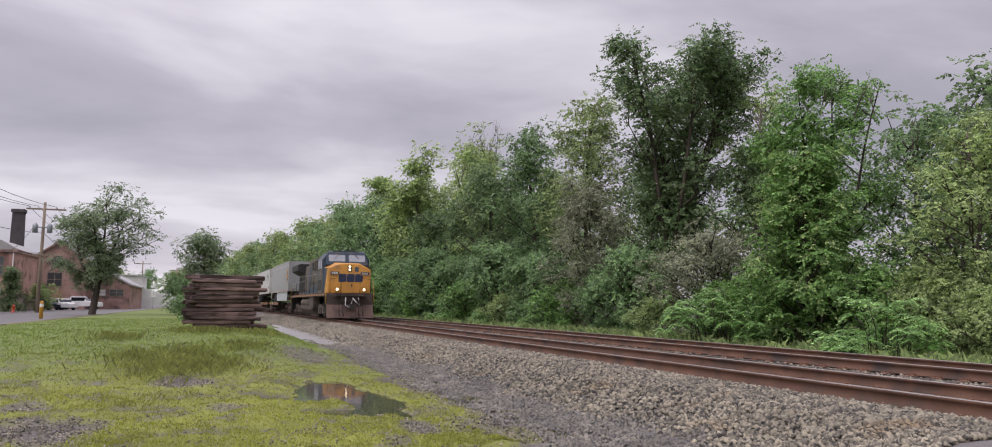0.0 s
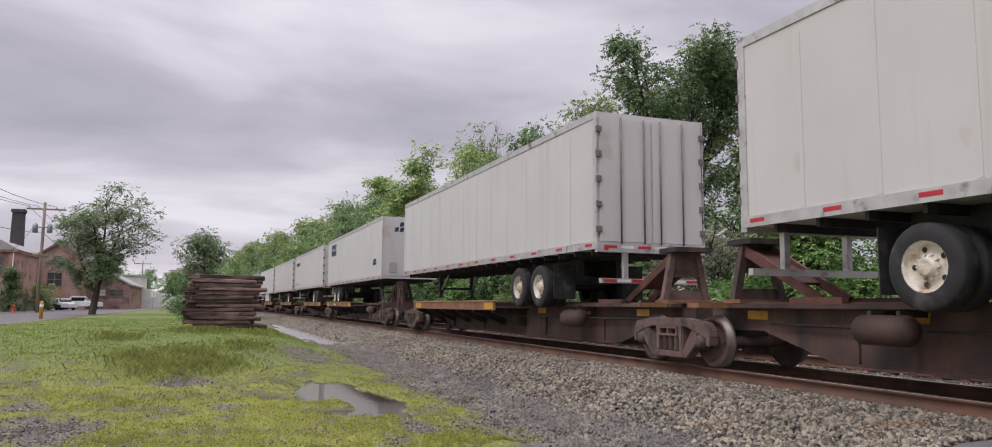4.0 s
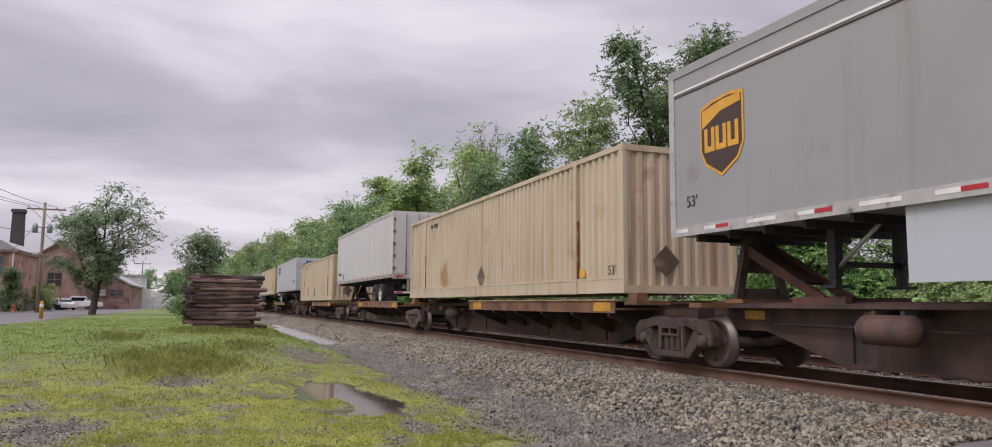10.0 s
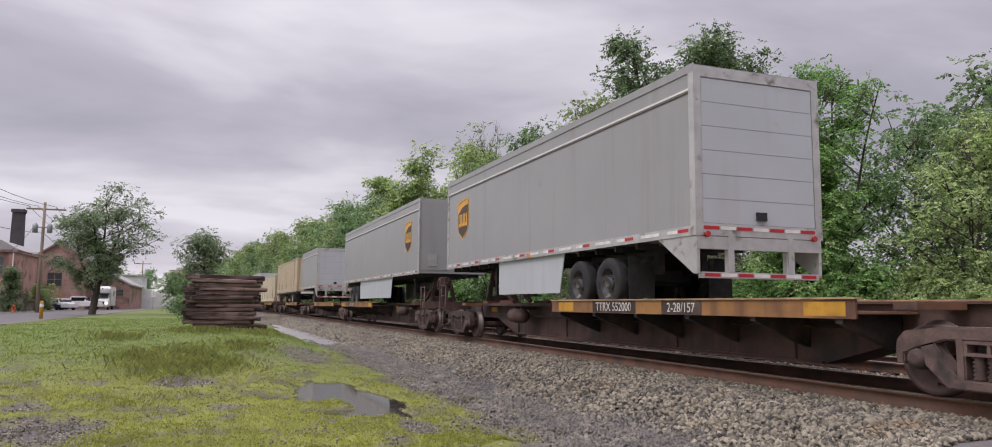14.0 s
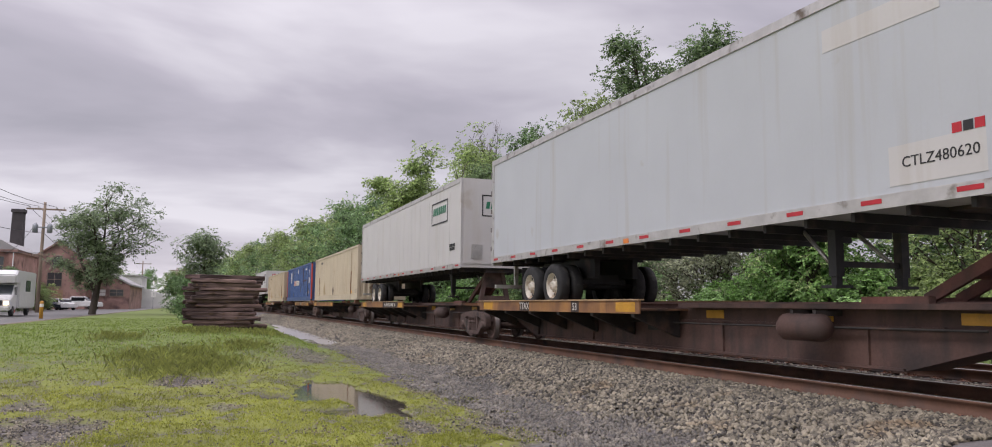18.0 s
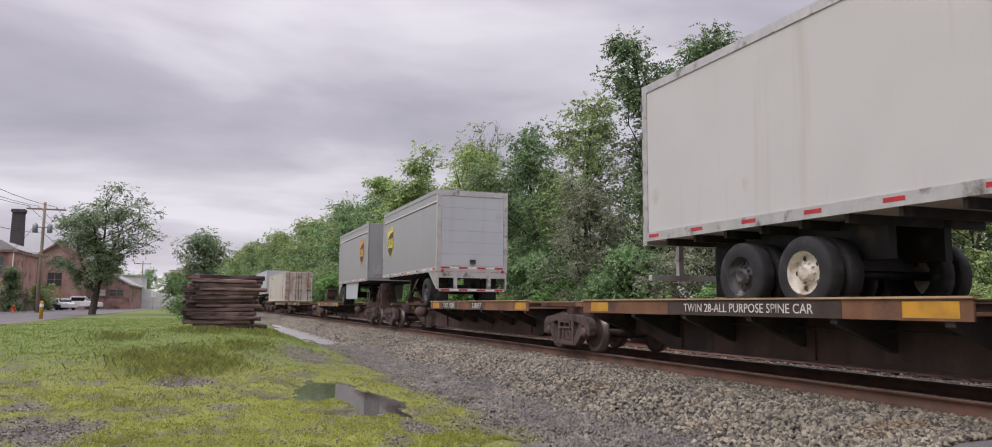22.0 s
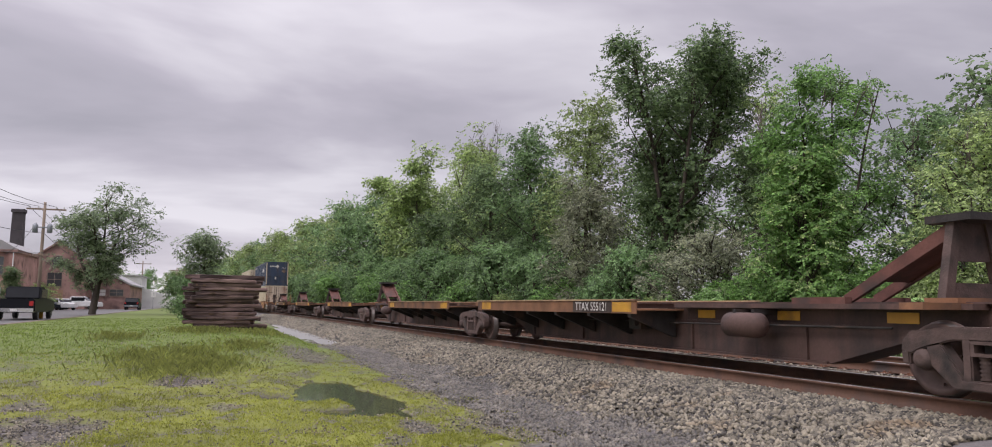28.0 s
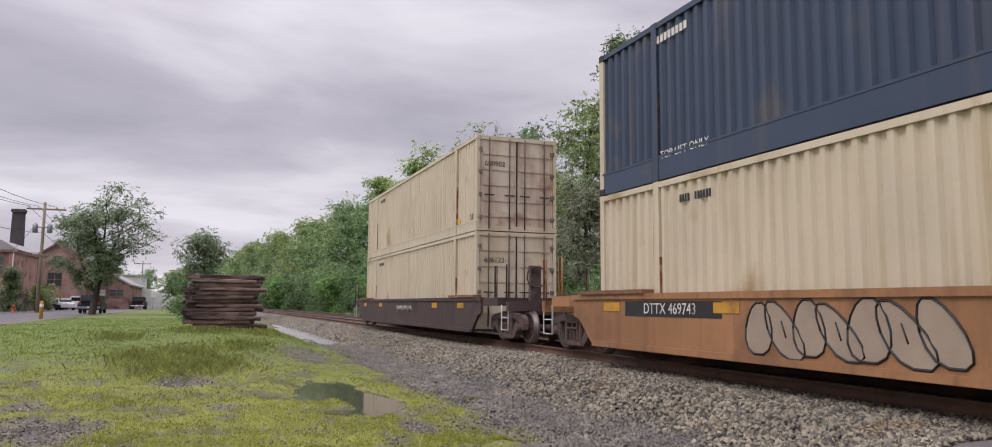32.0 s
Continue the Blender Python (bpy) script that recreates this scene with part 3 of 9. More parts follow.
wv, wf = sheet(np.linspace(0.0, 1.0, 10), np.linspace(27.0, 58, 60), lambda x, y: x * 0 + WATER_Z + 0.115)
wv[:, 0] = 3.0 + wv[:, 0] * (0.75 + 1.75 * sstep(26.5, 33.0, wv[:, 1]) + 0.5 * (vnoise(wv[:, 1] * 0.9, wv[:, 1] * 0 + 3) - 0.5))
ruffled = water_mat.copy()
ruffled.name = "ruffled_rain_water"
for nd_ in ruffled.node_tree.nodes:
    if nd_.type == "BUMP":
        nd_.inputs["Strength"].default_value, nd_.inputs["Distance"].default_value = 1.0, 0.05
    if nd_.type == "BSDF_PRINCIPLED":
        nd_.inputs["Roughness"].default_value = 0.3
        nd_.inputs["Base Color"].default_value = (0.27, 0.26, 0.255, 1)
tagged(new("water", raw_mesh("water_far", wv, wf, ruffled, True)), "long pale puddle along the foot of the ballast", "puddle", kind="structure")

# ---- ballast bed of both tracks ----
M["ballast"] = shade("ballast_bed", (0.155, 0.142, 0.138), 0.85, var=0.35, scale=1.0, fine=45, bump=0.9, dirt=(0.10, 0.075, 0.06), dirt_amt=0.2)
BED = ((-4.5, -0.72), (-4.0, -0.622), (-3.45, -0.575), (-2.9, -0.42), (-2.15, -0.225), (-1.5, -0.215), (1.5, -0.215), (2.4, -0.23), (5.8, -0.215), (6.4, -0.26), (8.6, -0.62), (9.2, -0.75))
sv = np.concatenate([np.geomspace(260, 3000, 10)[::-1] * -1, np.arange(-240, 0, 12), np.arange(0, 40, 0.2), np.arange(40, 160, 4), np.geomspace(160, 3000, 24)])
bn = np.concatenate([np.linspace(-4.5, -2.6, 26), np.interp(np.linspace(4, len(BED) - 1, 34), range(len(BED)), [b[0] for b in BED])])
bz = np.interp(bn, [b[0] for b in BED], [b[1] for b in BED])
bv = np.array([[*at_line(s, n, 0)[:2], z + (float(vnoise(np.array(s * 1.3), np.array(n * 2.6 + 50))) - 0.5) * 0.05 * (abs(n + 3.9) < 0.6)] for s in sv for n, z in zip(bn, bz)])
ii = np.arange(len(sv) * 60).reshape(len(sv), 60)
bf = np.stack([ii[:-1, :-1], ii[:-1, 1:], ii[1:, 1:], ii[1:, :-1]], -1).reshape(-1, 4)
ballast_bed = tagged(new("ballast_bed", raw_mesh("ballast_bed", bv, bf, M["ballast"])), "grey crushed stone ballast bed under two railway tracks", "ballast", kind="structure")


def bed_z(n):
    return np.interp(n, [b[0] for b in BED], [b[1] for b in BED])


# loose stones, where the camera looks down on the shoulder
def stones_mesh(name, count, pick, size, seed, mat="stone"):
    r = np.random.RandomState(seed)
    base = np.array([[1, 0, -.3], [-.8, .5, -.3], [-.3, -.9, -.3], [.5, .7, .1], [-.9, -.3, .15], [.4, -.7, .2], [0, .1, .75]], float)
    faces = np.array([[0, 3, 6], [3, 1, 6], [1, 4, 6], [4, 2, 6], [2, 5, 6], [5, 0, 6], [0, 1, 3], [1, 2, 4], [2, 0, 5]])
    p = pick(r, count)
    count = len(p)
    sz = size * r.uniform(0.45, 1.25, (count, 1, 1)) * r.uniform(0.65, 1.2, (count, 1, 3))
    a = r.uniform(0, 2 * math.pi, count)
    ca, sa = np.cos(a), np.sin(a)
    R = np.zeros((count, 3, 3))
    R[:, 0, 0], R[:, 0, 1], R[:, 1, 0], R[:, 1, 1], R[:, 2, 2] = ca, -sa, sa, ca, 1
    R[:, 2, 0], R[:, 2, 1] = r.uniform(-.5, .5, count), r.uniform(-.5, .5, count)
    b = base[None] * (1 + r.uniform(-.28, .28, (count, 7, 3)))
    v = np.einsum("nij,nkj->nki", R, b * sz) + p[:, None, :]
    f = (faces[None] + 7 * np.arange(count)[:, None, None]).reshape(-1, 3)
    return raw_mesh(name, v.reshape(-1, 3), f, M[mat])


def shoulder_pick(r, count):
    s = 5.2 + 30 * r.rand(count) ** 1.5
    n = -0.85 - 3.7 * r.rand(count) ** 1.12
    dry = n + 1.3 * rough(s * 0.8, n * 0.9) + 0.35 * (r.rand(count) - 0.5) > -3.25
    n, s = n[dry], s[dry]
    x, y = line_np(s) + n, s
    return np.stack([x, y, bed_z(n) + 0.012 + 0.02 * r.rand(len(n))], -1)


def toe_pick(r, count):
    """The washed-out wet foot of the shoulder."""
    s = 5.2 + 26 * r.rand(count) ** 1.7
    n = r.uniform(-4.75, -2.6, count)
    wet = n + 1.3 * rough(s * 0.8, n * 0.9) + 0.35 * (r.rand(count) - 0.5) < -3.25
    n, s = n[wet], s[wet]
    x, y = line_np(s) + n, s
    z = np.maximum(bed_z(n), ground_z(x, y))
    return np.stack([x, y, z + 0.004 + 0.02 * r.rand(len(n))], -1)


def between_pick(r, count):
    s = 5 + 32 * r.rand(count) ** 1.4
    n = np.where(r.rand(count) < 0.3, r.uniform(-0.6, 0.6, count), np.where(r.rand(count) < 0.6, r.uniform(0.9, 3.1, count), r.uniform(4.9, 8.2, count)))
    return np.stack([line_np(s) + n, s, bed_z(n) + 0.015], -1)


def ditch_pick(r, count):
    x = r.uniform(-3.2, 4.9, count)
    y = 7.5 + 22 * r.rand(count) ** 1.6
    keep = r.rand(count) < thin(x, y) ** 1.3 + 0.05
    x, y = x[keep], y[keep]
    return np.stack([x, y, ground_z(x, y) + 0.006], -1)


tagged(new("ballast_stones", stones_mesh("ballast_stones", 56000, shoulder_pick, 0.043, 1)), "loose angular grey and brown crushed ballast stones", "gravel", kind="stuff")
def far_pick(r, count):
    s = 29 + 60 * r.rand(count) ** 1.3
    n = r.uniform(-4.2, -1.0, count)
    return np.stack([line_np(s) + n, s, bed_z(n) + 0.012], -1)


tagged(new("ballast_stones", stones_mesh("far_stones", 24000, far_pick, 0.075, 5)), "grey ballast stones along the line", "gravel", kind="stuff")
tagged(new("ballast_stones", stones_mesh("wet_stones", 38000, toe_pick, 0.035, 4, "stone_wet")), "wet dark stones washed out at the foot of the ballast", "gravel", kind="stuff")
tagged(new("ballast_stones", stones_mesh("ballast_stones_between", 22000, between_pick, 0.042, 2)), "crushed stones lying between the rails", "gravel", kind="stuff")
tagged(new("gravel", stones_mesh("gravel", 62000, ditch_pick, 0.021, 3)), "fine wet grey gravel showing through thin grass", "gravel", kind="stuff")

# ---- rails, ties, plates ----
def rail_mesh(n):
    prof = ((-0.075, -0.19), (0.075, -0.19), (0.075, -0.178), (0.012, -0.155), (0.010, -0.05), (0.036, -0.038), (0.036, -0.006), (0.028, 0.0), (-0.028, 0.0), (-0.036, -0.006),
            (-0.036, -0.038), (-0.010, -0.05), (-0.012, -0.155), (-0.075, -0.178))
    ss = np.concatenate([np.arange(-900, 0, 60), np.arange(0, 160, 4), np.arange(160, 1300, 40)])
    v, f, k = [], [], len(prof)
    for s in ss:
        for a, z in prof:
            v.append(at_line(s, n + a, z))
    for i in range(len(ss) - 1):
        for j in range(k):
            f.append((i * k + j, i * k + (j + 1) % k, (i + 1) * k + (j + 1) % k, (i + 1) * k + j))
    me = raw_mesh("rail", np.array([tuple(p) for p in v]), np.array(f), M["rail"])
    me.materials.append(M["rail_head"])
    idx = np.zeros(len(f), np.int32)
    for i in range(len(f)):
        if i % k in (6, 7, 8):
            idx[i] = 1
    me.polygons.foreach_set("material_index", idx)
    return me


for k, n0 in enumerate((0.0, TRACK_GAP)):
    for side in (-0.755, 0.755):
        tagged(new("rail", rail_mesh(n0 + side)), "rusty steel rail with a bright worn head" if k == 0 else "rusty steel rail of the second track", "rail", "rails", "structure")
tie_me = mesh_of("tie", soften(boxes((-1.3, 1.3, -0.115, 0.115, -0.38, -0.195)), 0.012), M["tie"])
plate_bm = boxes((-0.19, 0.19, -0.09, 0.09, -0.196, -0.184))
for sx in (-0.11, 0.11):
    for sy in (-0.06, 0.06):
        box(plate_bm, sx - 0.016, sx + 0.016, sy - 0.016, sy + 0.016, -0.185, -0.155)
plate_me = mesh_of("tie_plate", plate_bm, M["spike"])
for n0 in (0.0, TRACK_GAP):
    for i in range(84):
        s = 3.5 + i * 0.52
        tie = tagged(new("tie", tie_me), "dark creosoted wooden tie sunk in ballast", "railway tie", "ties under the tracks", "structure")
        tie.matrix_world = on_line(s, n0)
        if i < 64:
            for side in (-0.755, 0.755):
                part("tie_plate", plate_me, None, tie).matrix_local = pose(side, 0, 0)
# ---- the train: things keyed along the line; u is the place along the line at the start ----
TRAIN, SPINNERS = [], []


def ride(ob, u):
    TRAIN.append((ob, u))
    ob.matrix_world = on_line(u)
    return ob


def put(ob, x=0.0, y=0.0, z=0.0, rx=0, ry=0, rz=0):
    ob.matrix_local = pose(x, y, z, rx, ry, rz)
    return ob


# ---- bogies ----
def frame_bm():
    """A cast side frame round the spring nest, with heart-shaped openings."""
    bm = bmesh.new()
    a, b = -0.085, 0.085
    prism(bm, [(-1.17, 0.50), (-1.15, 0.64), (-1.04, 0.74), (-0.5, 0.80), (0.5, 0.80), (1.04, 0.74), (1.15, 0.64), (1.17, 0.50), (1.04, 0.48), (0.88, 0.55), (0.5, 0.65), (-0.5, 0.65), (-0.88, 0.55), (-1.04, 0.48)], 0, a, b)
    for s in (-1, 1):
        prism(bm, [(s * 1.17, 0.52), (s * 1.05, 0.52), (s * 1.05, 0.36), (s * 1.15, 0.36)], 0, a, b)
        prism(bm, [(s * 0.78, 0.36), (s * 0.84, 0.58), (s * 0.66, 0.62), (s * 0.40, 0.26), (s * 0.36, 0.13), (s * 0.52, 0.13)], 0, a, b)
        prism(bm, [(s * 0.40, 0.68), (s * 0.29, 0.68), (s * 0.29, 0.16), (s * 0.40, 0.16)], 0, a, b)
    prism(bm, [(-0.50, 0.13), (0.50, 0.13), (0.42, 0.24), (-0.42, 0.24)], 0, a - 0.02, b + 0.02)
    soften(bm, 0.016, 2)
    for z in (0.495, 0.62):
        box(bm, -0.115, 0.10, -0.28, 0.28, z, z + 0.035)
    for y in (-0.28, -0.02, 0.24):
        box(bm, -0.11, 0.10, y, y + 0.04, 0.53, 0.62)
    return bm


FRAME_ME = mesh_of("side_frame", frame_bm(), M["truck_steel"])
SPRING_ME = mesh_of("spring", lathe(bmesh.new(), 2, (0, 0, 0), [(0.24 + 0.26 * k / 12, 0.075 if k % 2 else 0.05) for k in range(13)], 10), M["truck_steel"])
CAP_ME = mesh_of("bearing_cap", lathe(bmesh.new(), 0, (0, 0, 0), [(-0.10, 0.05), (-0.08, 0.10), (0.0, 0.13), (0.12, 0.13)], 12), M["truck_steel"])


def wheelset_mesh(name, r=0.42, disc_mat="wheel_steel"):
    bm = bmesh.new()
    for s in (-1, 1):
        c = (s * 0.755, 0, 0)
        prof = [(0.085, 0.13), (0.07, r * 0.3), (0.03, r * 0.5), (0.045, r * 0.78), (0.07, r * 0.8), (0.07, r - 0.012), (-0.04, r), (-0.05, r + 0.025), (-0.075, r + 0.02), (-0.075, r * 0.8), (-0.03, r * 0.76), (-0.03, r * 0.4), (-0.075, 0.13)]
        lathe(bm, 0, c, [(s * h, rr) for h, rr in prof], 28)
    disc(bm, 0, (0, 0, 0), 0.085, 0.99, 12)
    for s in (-1, 1):
        for k in range(4):
            a = k * math.pi / 2
            disc(bm, 0, (s * 0.83, 0.28 * r / 0.42 * math.cos(a), 0.28 * r / 0.42 * math.sin(a)), 0.018, 0.02, 6)
    me = mesh_of(name, bm, M[disc_mat])
    me.materials.append(M["tread"])
    for p in me.polygons:
        rr = math.hypot(p.center.y, p.center.z)
        if rr > r - 0.03 and abs(p.normal.x) < 0.5:
            p.material_index = 1
    return me


AXLE_ME = wheelset_mesh("wheelset")
BOLSTER_ME = mesh_of("truck", boxes((-1.0, 1.0, -0.2, 0.2, 0.42, 0.66), (-0.35, 0.35, -0.3, 0.3, 0.6, 0.78), (-0.62, 0.62, -0.62, -0.54, 0.3, 0.42), (-0.62, 0.62, 0.54, 0.62, 0.3, 0.42)), M["dark_steel"])


def bogie(parent, y, u):
    t = put(part("truck", BOLSTER_ME, None, parent, "dark cast steel two-axle bogie"), 0, y, 0)
    for s in (-1, 1):
        put(part("side_frame", FRAME_ME, None, t), s * 1.0)
        for k in (-0.17, 0.0, 0.17):
            put(part("spring", SPRING_ME, None, t), s * 1.02, k, 0)
        for w in (-0.89, 0.89):
            put(part("bearing_cap", CAP_ME, None, t), s * 1.03, w, 0.43, 0, 0, 0 if s < 0 else 180)
    for w in (-0.89, 0.89):
        ws = put(part("wheelset", AXLE_ME, None, t), 0, w, 0.42)
        SPINNERS.append((ws, u + w, pose(0, w, 0.42), 0.42))
    return t


# ---- spine cars ----
def hitch_parts(parent, y, up, toward):
    """The fifth-wheel stand; toward is the way its strut leans. up: raised to carry a trailer's nose."""
    if up:
        b = part("hitch", boxes((-0.55, 0.55, y - 0.22, y + 0.22, 1.06, 1.12)), M["deck_rust"], parent, "rusty raised trailer hitch stand")
        leg = bmesh.new()
        for s in (-1, 1):
            prism(leg, [(s * 0.54, 1.10), (s * 0.40, 1.10), (s * 0.20, 2.03), (s * 0.33, 2.03)], 1, y - 0.055, y + 0.055)
        prism(leg, [(-0.50, 1.10), (0.50, 1.10), (0.45, 1.30), (-0.45, 1.30)], 1, y - 0.02, y + 0.02)
        prism(leg, [(-0.36, 1.56), (0.36, 1.56), (0.27, 2.03), (-0.27, 2.03)], 1, y - 0.02, y + 0.02)
        part("hitch_leg", leg, M["truck_steel"], b)
        st = bmesh.new()
        for s in (-0.27, 0.27):
            prism(st, [(y, 1.86), (y + toward * 0.06, 2.02), (y + toward * 1.72, 1.16), (y + toward * 1.62, 1.06)], 0, s - 0.035, s + 0.035)
        prism(st, [(y + toward * 0.05, 1.90), (y + toward * 0.08, 1.94), (y + toward * 1.15, 1.38), (y + toward * 1.10, 1.34)], 0, -0.25, 0.25)
        part("hitch_strut", st, M["rust_red"], b, "faded rust-red hitch strut")
        hd = bmesh.new()
        prism(hd, [(-0.42, y - 0.34), (0.42, y - 0.34), (0.36, y + 0.32), (0.16, y + 0.36), (0.05, y + 0.1), (-0.05, y + 0.1), (-0.16, y + 0.36), (-0.36, y + 0.32)], 2, 2.03, 2.12)
        part("hitch_head", hd, M["dark_steel"], b, "greasy black fifth-wheel plate")
        ya, yb = sorted((y + toward * 1.4, y + toward * 2.4))
        for s in (-0.54, 0.54):
            part("hitch_guide", boxes((s - 0.06, s + 0.06, ya, yb, 1.05, 1.14)), M["rust_red"], b, "faded rust-red hitch guide")
    else:
        b = part("hitch", boxes((-0.5, 0.5, y - 0.5, y + 0.9, 1.06, 1.2)), M["deck_rust"], parent, "folded rusty trailer hitch")
        part("hitch_head", boxes((-0.35, 0.35, y - 0.3, y + 0.3, 1.19, 1.235)), M["dark_steel"], b)




def spine_unit(u0, pitch, deck_near, up, first, last, tone, text="", big="", loaded=True, place=(0.52, 0.30)):
    """One platform of an articulated spine car, from bogie to bogie."""
    h = pitch / 2
    sgn = 1 if deck_near else -1
    uc = u0 + h
    words = {"deck_yellow": "brown spine car with worn yellow deck edges", "deck_rust": "rust-brown spine car with rusty deck edges"}[tone]
    t = thing("spine_car", words + (" carrying a load" if loaded else ", running empty"), "freight car", "spine car platforms of the train")
    sill = bmesh.new()
    e = h - 1.55
    prism(sill, [(-h + 0.25, 0.62), (-e, 0.62), (-e + 1.5, 0.2), (e - 1.5, 0.2), (e, 0.62), (h - 0.25, 0.62), (h - 0.25, 1.05), (-h + 0.25, 1.05)], 0, -0.33, 0.33)
    box(sill, -0.42, 0.42, -h + 0.3, h - 0.3, 1.05, 1.075)
    for s in (-1, 1):
        a = s * 0.35
        box(sill, a - 0.025, a + 0.025, -e + 0.9, e - 0.9, 0.735, 0.765)
        box(sill, a - 0.022, a + 0.022, -e + 1.5, e - 1.5, 0.2, 0.235)
        for k in (-0.72, -0.3, 0.34, 0.76):
            box(sill, a - 0.022, a + 0.022, k * e - 0.015, k * e + 0.015, 0.24, 0.74)
    part("centre_sill", sill, M["car_brown"], t, "deep dark brown fish-bellied centre sill")
    L = 8.6
    y0 = -h + 1.45 if deck_near else h - 1.45 - L
    wing = bmesh.new()
    for s in (-1, 1):
        a, b = (-1.33, -0.34) if s < 0 else (0.34, 1.33)
        box(wing, a, b, y0, y0 + L, 0.92, 0.955)
    part("deck_plate", wing, M["deck_rust"], t, "worn steel wheel deck")
    for s in (-1, 1):
        a = s * 1.34
        fl = bmesh.new()
        box(fl, min(a, a + s * 0.03), max(a, a + s * 0.03), y0, y0 + L, 0.86, 1.10)
        f = part("deck_edge", fl, M[tone], t, "scuffed yellow deck edge beam" if tone == "deck_yellow" else "rusty brown deck edge beam")
        part("edge_flange", boxes((a - 0.06, a + 0.06, y0 - 0.02, y0 + L + 0.02, 1.10, 1.125)), M["deck_top"], f, "tan worn top flange")
        for k in range(6):
            yy = y0 + 0.3 + k * (L - 0.6) / 5
            g = bmesh.new()
            prism(g, [(s * 1.33, 0.92), (s * 1.33, 0.80), (s * 0.36, 0.42), (s * 0.36, 0.92)], 1, yy - 0.06, yy + 0.06)
            part("bracket", g, M["dark_steel"], t)
        for yy in (y0 + 0.5, y0 + L - 0.7):
            part("reflector", boxes((min(a, a + s * 0.034), max(a, a + s * 0.034), yy - 0.35, yy + 0.35, 0.89, 1.07)), M["yellow"], f, "yellow reflective patch")
    # narrow shelf beyond the wheel deck, with yellow patches
    ys = y0 + L + 0.1 if deck_near else y0 - 0.1
    ye = h - 0.6 if deck_near else -h + 0.6
    lo, hi = min(ys, ye), max(ys, ye)
    part("side_shelf", boxes((-0.62, -0.34, lo, hi, 0.98, 1.05), (0.34, 0.62, lo, hi, 0.98, 1.05)), M["car_brown"], t)
    for f in (0.2, 0.55, 0.9):
        yy = lo + (hi - lo) * f
        part("reflector", boxes((-0.345, -0.334, yy - 0.24, yy + 0.24, 0.80, 0.94)), M["yellow"], t, "yellow reflective patch")
    tank = lathe(bmesh.new(), 1, (-0.78, sgn * (h - 4.3), 0.72), [(-0.46, 0.02), (-0.42, 0.13), (-0.34, 0.19), (0.34, 0.19), (0.42, 0.13), (0.46, 0.02)], 16)
    tk = part("air_tank", tank, M["car_brown"], t, "dull brown brake air tank")
    for q in (-0.22, 0.22):
        part("tank_bracket", boxes((-0.8, -0.33, sgn * (h - 4.3) + q - 0.03, sgn * (h - 4.3) + q + 0.03, 0.88, 0.96)), M["dark_steel"], t)
    pipe = tube(bmesh.new(), [(-0.44, -e + 0.3, 0.74), (-0.5, -2, 0.70), (-0.5, 2, 0.70), (-0.44, e - 0.3, 0.74)], 0.018)
    part("brake_pipe", pipe, M["dark_steel"], t)
    part("brake_valve", soften(boxes((-0.62, -0.36, -0.7, -0.25, 0.55, 0.85), (-0.7, -0.55, -0.6, -0.4, 0.62, 0.78)), 0.03), M["dark_steel"], t)
    hitch_parts(t, sgn * (h - 1.05), up, -sgn)
    # pedestals for container corners
    for s in (-1, 1):
        for yy in (-h + 0.9, h - 0.9):
            part("pedestal", boxes((s * 1.34 if s < 0 else 0.62, -0.62 if s < 0 else 1.34, yy - 0.22, yy + 0.22, 1.02, 1.10), (s * 1.30 if s < 0 else 1.08, -1.08 if s < 0 else 1.30, yy - 0.16, yy + 0.16, 1.10, 1.24)) if not up else
                 boxes((s * 1.2 if s < 0 else 0.42, -0.42 if s < 0 else 1.2, yy - 0.16, yy + 0.16, 0.98, 1.06)), M["deck_rust"], t)
    bogie(t, -h, u0)
    if last:
        bogie(t, h, u0 + pitch)
    for on, y, s in ((first, -h, -1), (last, h, 1)):
        if not on:
            continue
        part("end_sill", boxes((-1.4, 1.4, y + s * 1.1 - 0.07, y + s * 1.1 + 0.07, 0.86, 1.1), (-0.3, 0.3, min(y, y + s * 1.2), max(y, y + s * 1.2), 0.66, 1.05)), M["car_brown"], t)
        part("coupler", soften(boxes((-0.16, 0.16, min(y + s * 1.1, y + s * 2.05), max(y + s * 1.1, y + s * 2.05), 0.72, 0.98)), 0.04), M["dark_steel"], t)
        for sx in (-1.33, 1.33):
            lad = bmesh.new()
            for q in (-0.24, 0.24):
                tube(lad, [(sx, y + s * 0.85 + q, 0.32), (sx, y + s * 0.85 + q, 1.65)], 0.018)
            for z in (0.34, 0.62, 0.9, 1.3, 1.62):
                tube(lad, [(sx, y + s * 0.85 - 0.24, z), (sx, y + s * 0.85 + 0.24, z)], 0.015)
            part("ladder", lad, M["truck_steel"], t, "rusty grab-iron ladder")
        if s < 0:
            bw = bmesh.new()
            for k in range(16):
                a0, a1 = 2 * math.pi * k / 16, 2 * math.pi * (k + 1) / 16
                tube(bw, [(-0.55 + 0.28 * math.cos(a0), y - 0.98, 1.72 + 0.28 * math.sin(a0)), (-0.55 + 0.28 * math.cos(a1), y - 0.98, 1.72 + 0.28 * math.sin(a1))], 0.02, seg=5)
            for k in range(4):
                a0 = math.pi * k / 4
                tube(bw, [(-0.55 + 0.27 * math.cos(a0), y - 0.98, 1.72 + 0.27 * math.sin(a0)), (-0.55 - 0.27 * math.cos(a0), y - 0.98, 1.72 - 0.27 * math.sin(a0))], 0.012, seg=4)
            part("brake_wheel", bw, M["car_brown"], t, "rusty hand brake wheel")
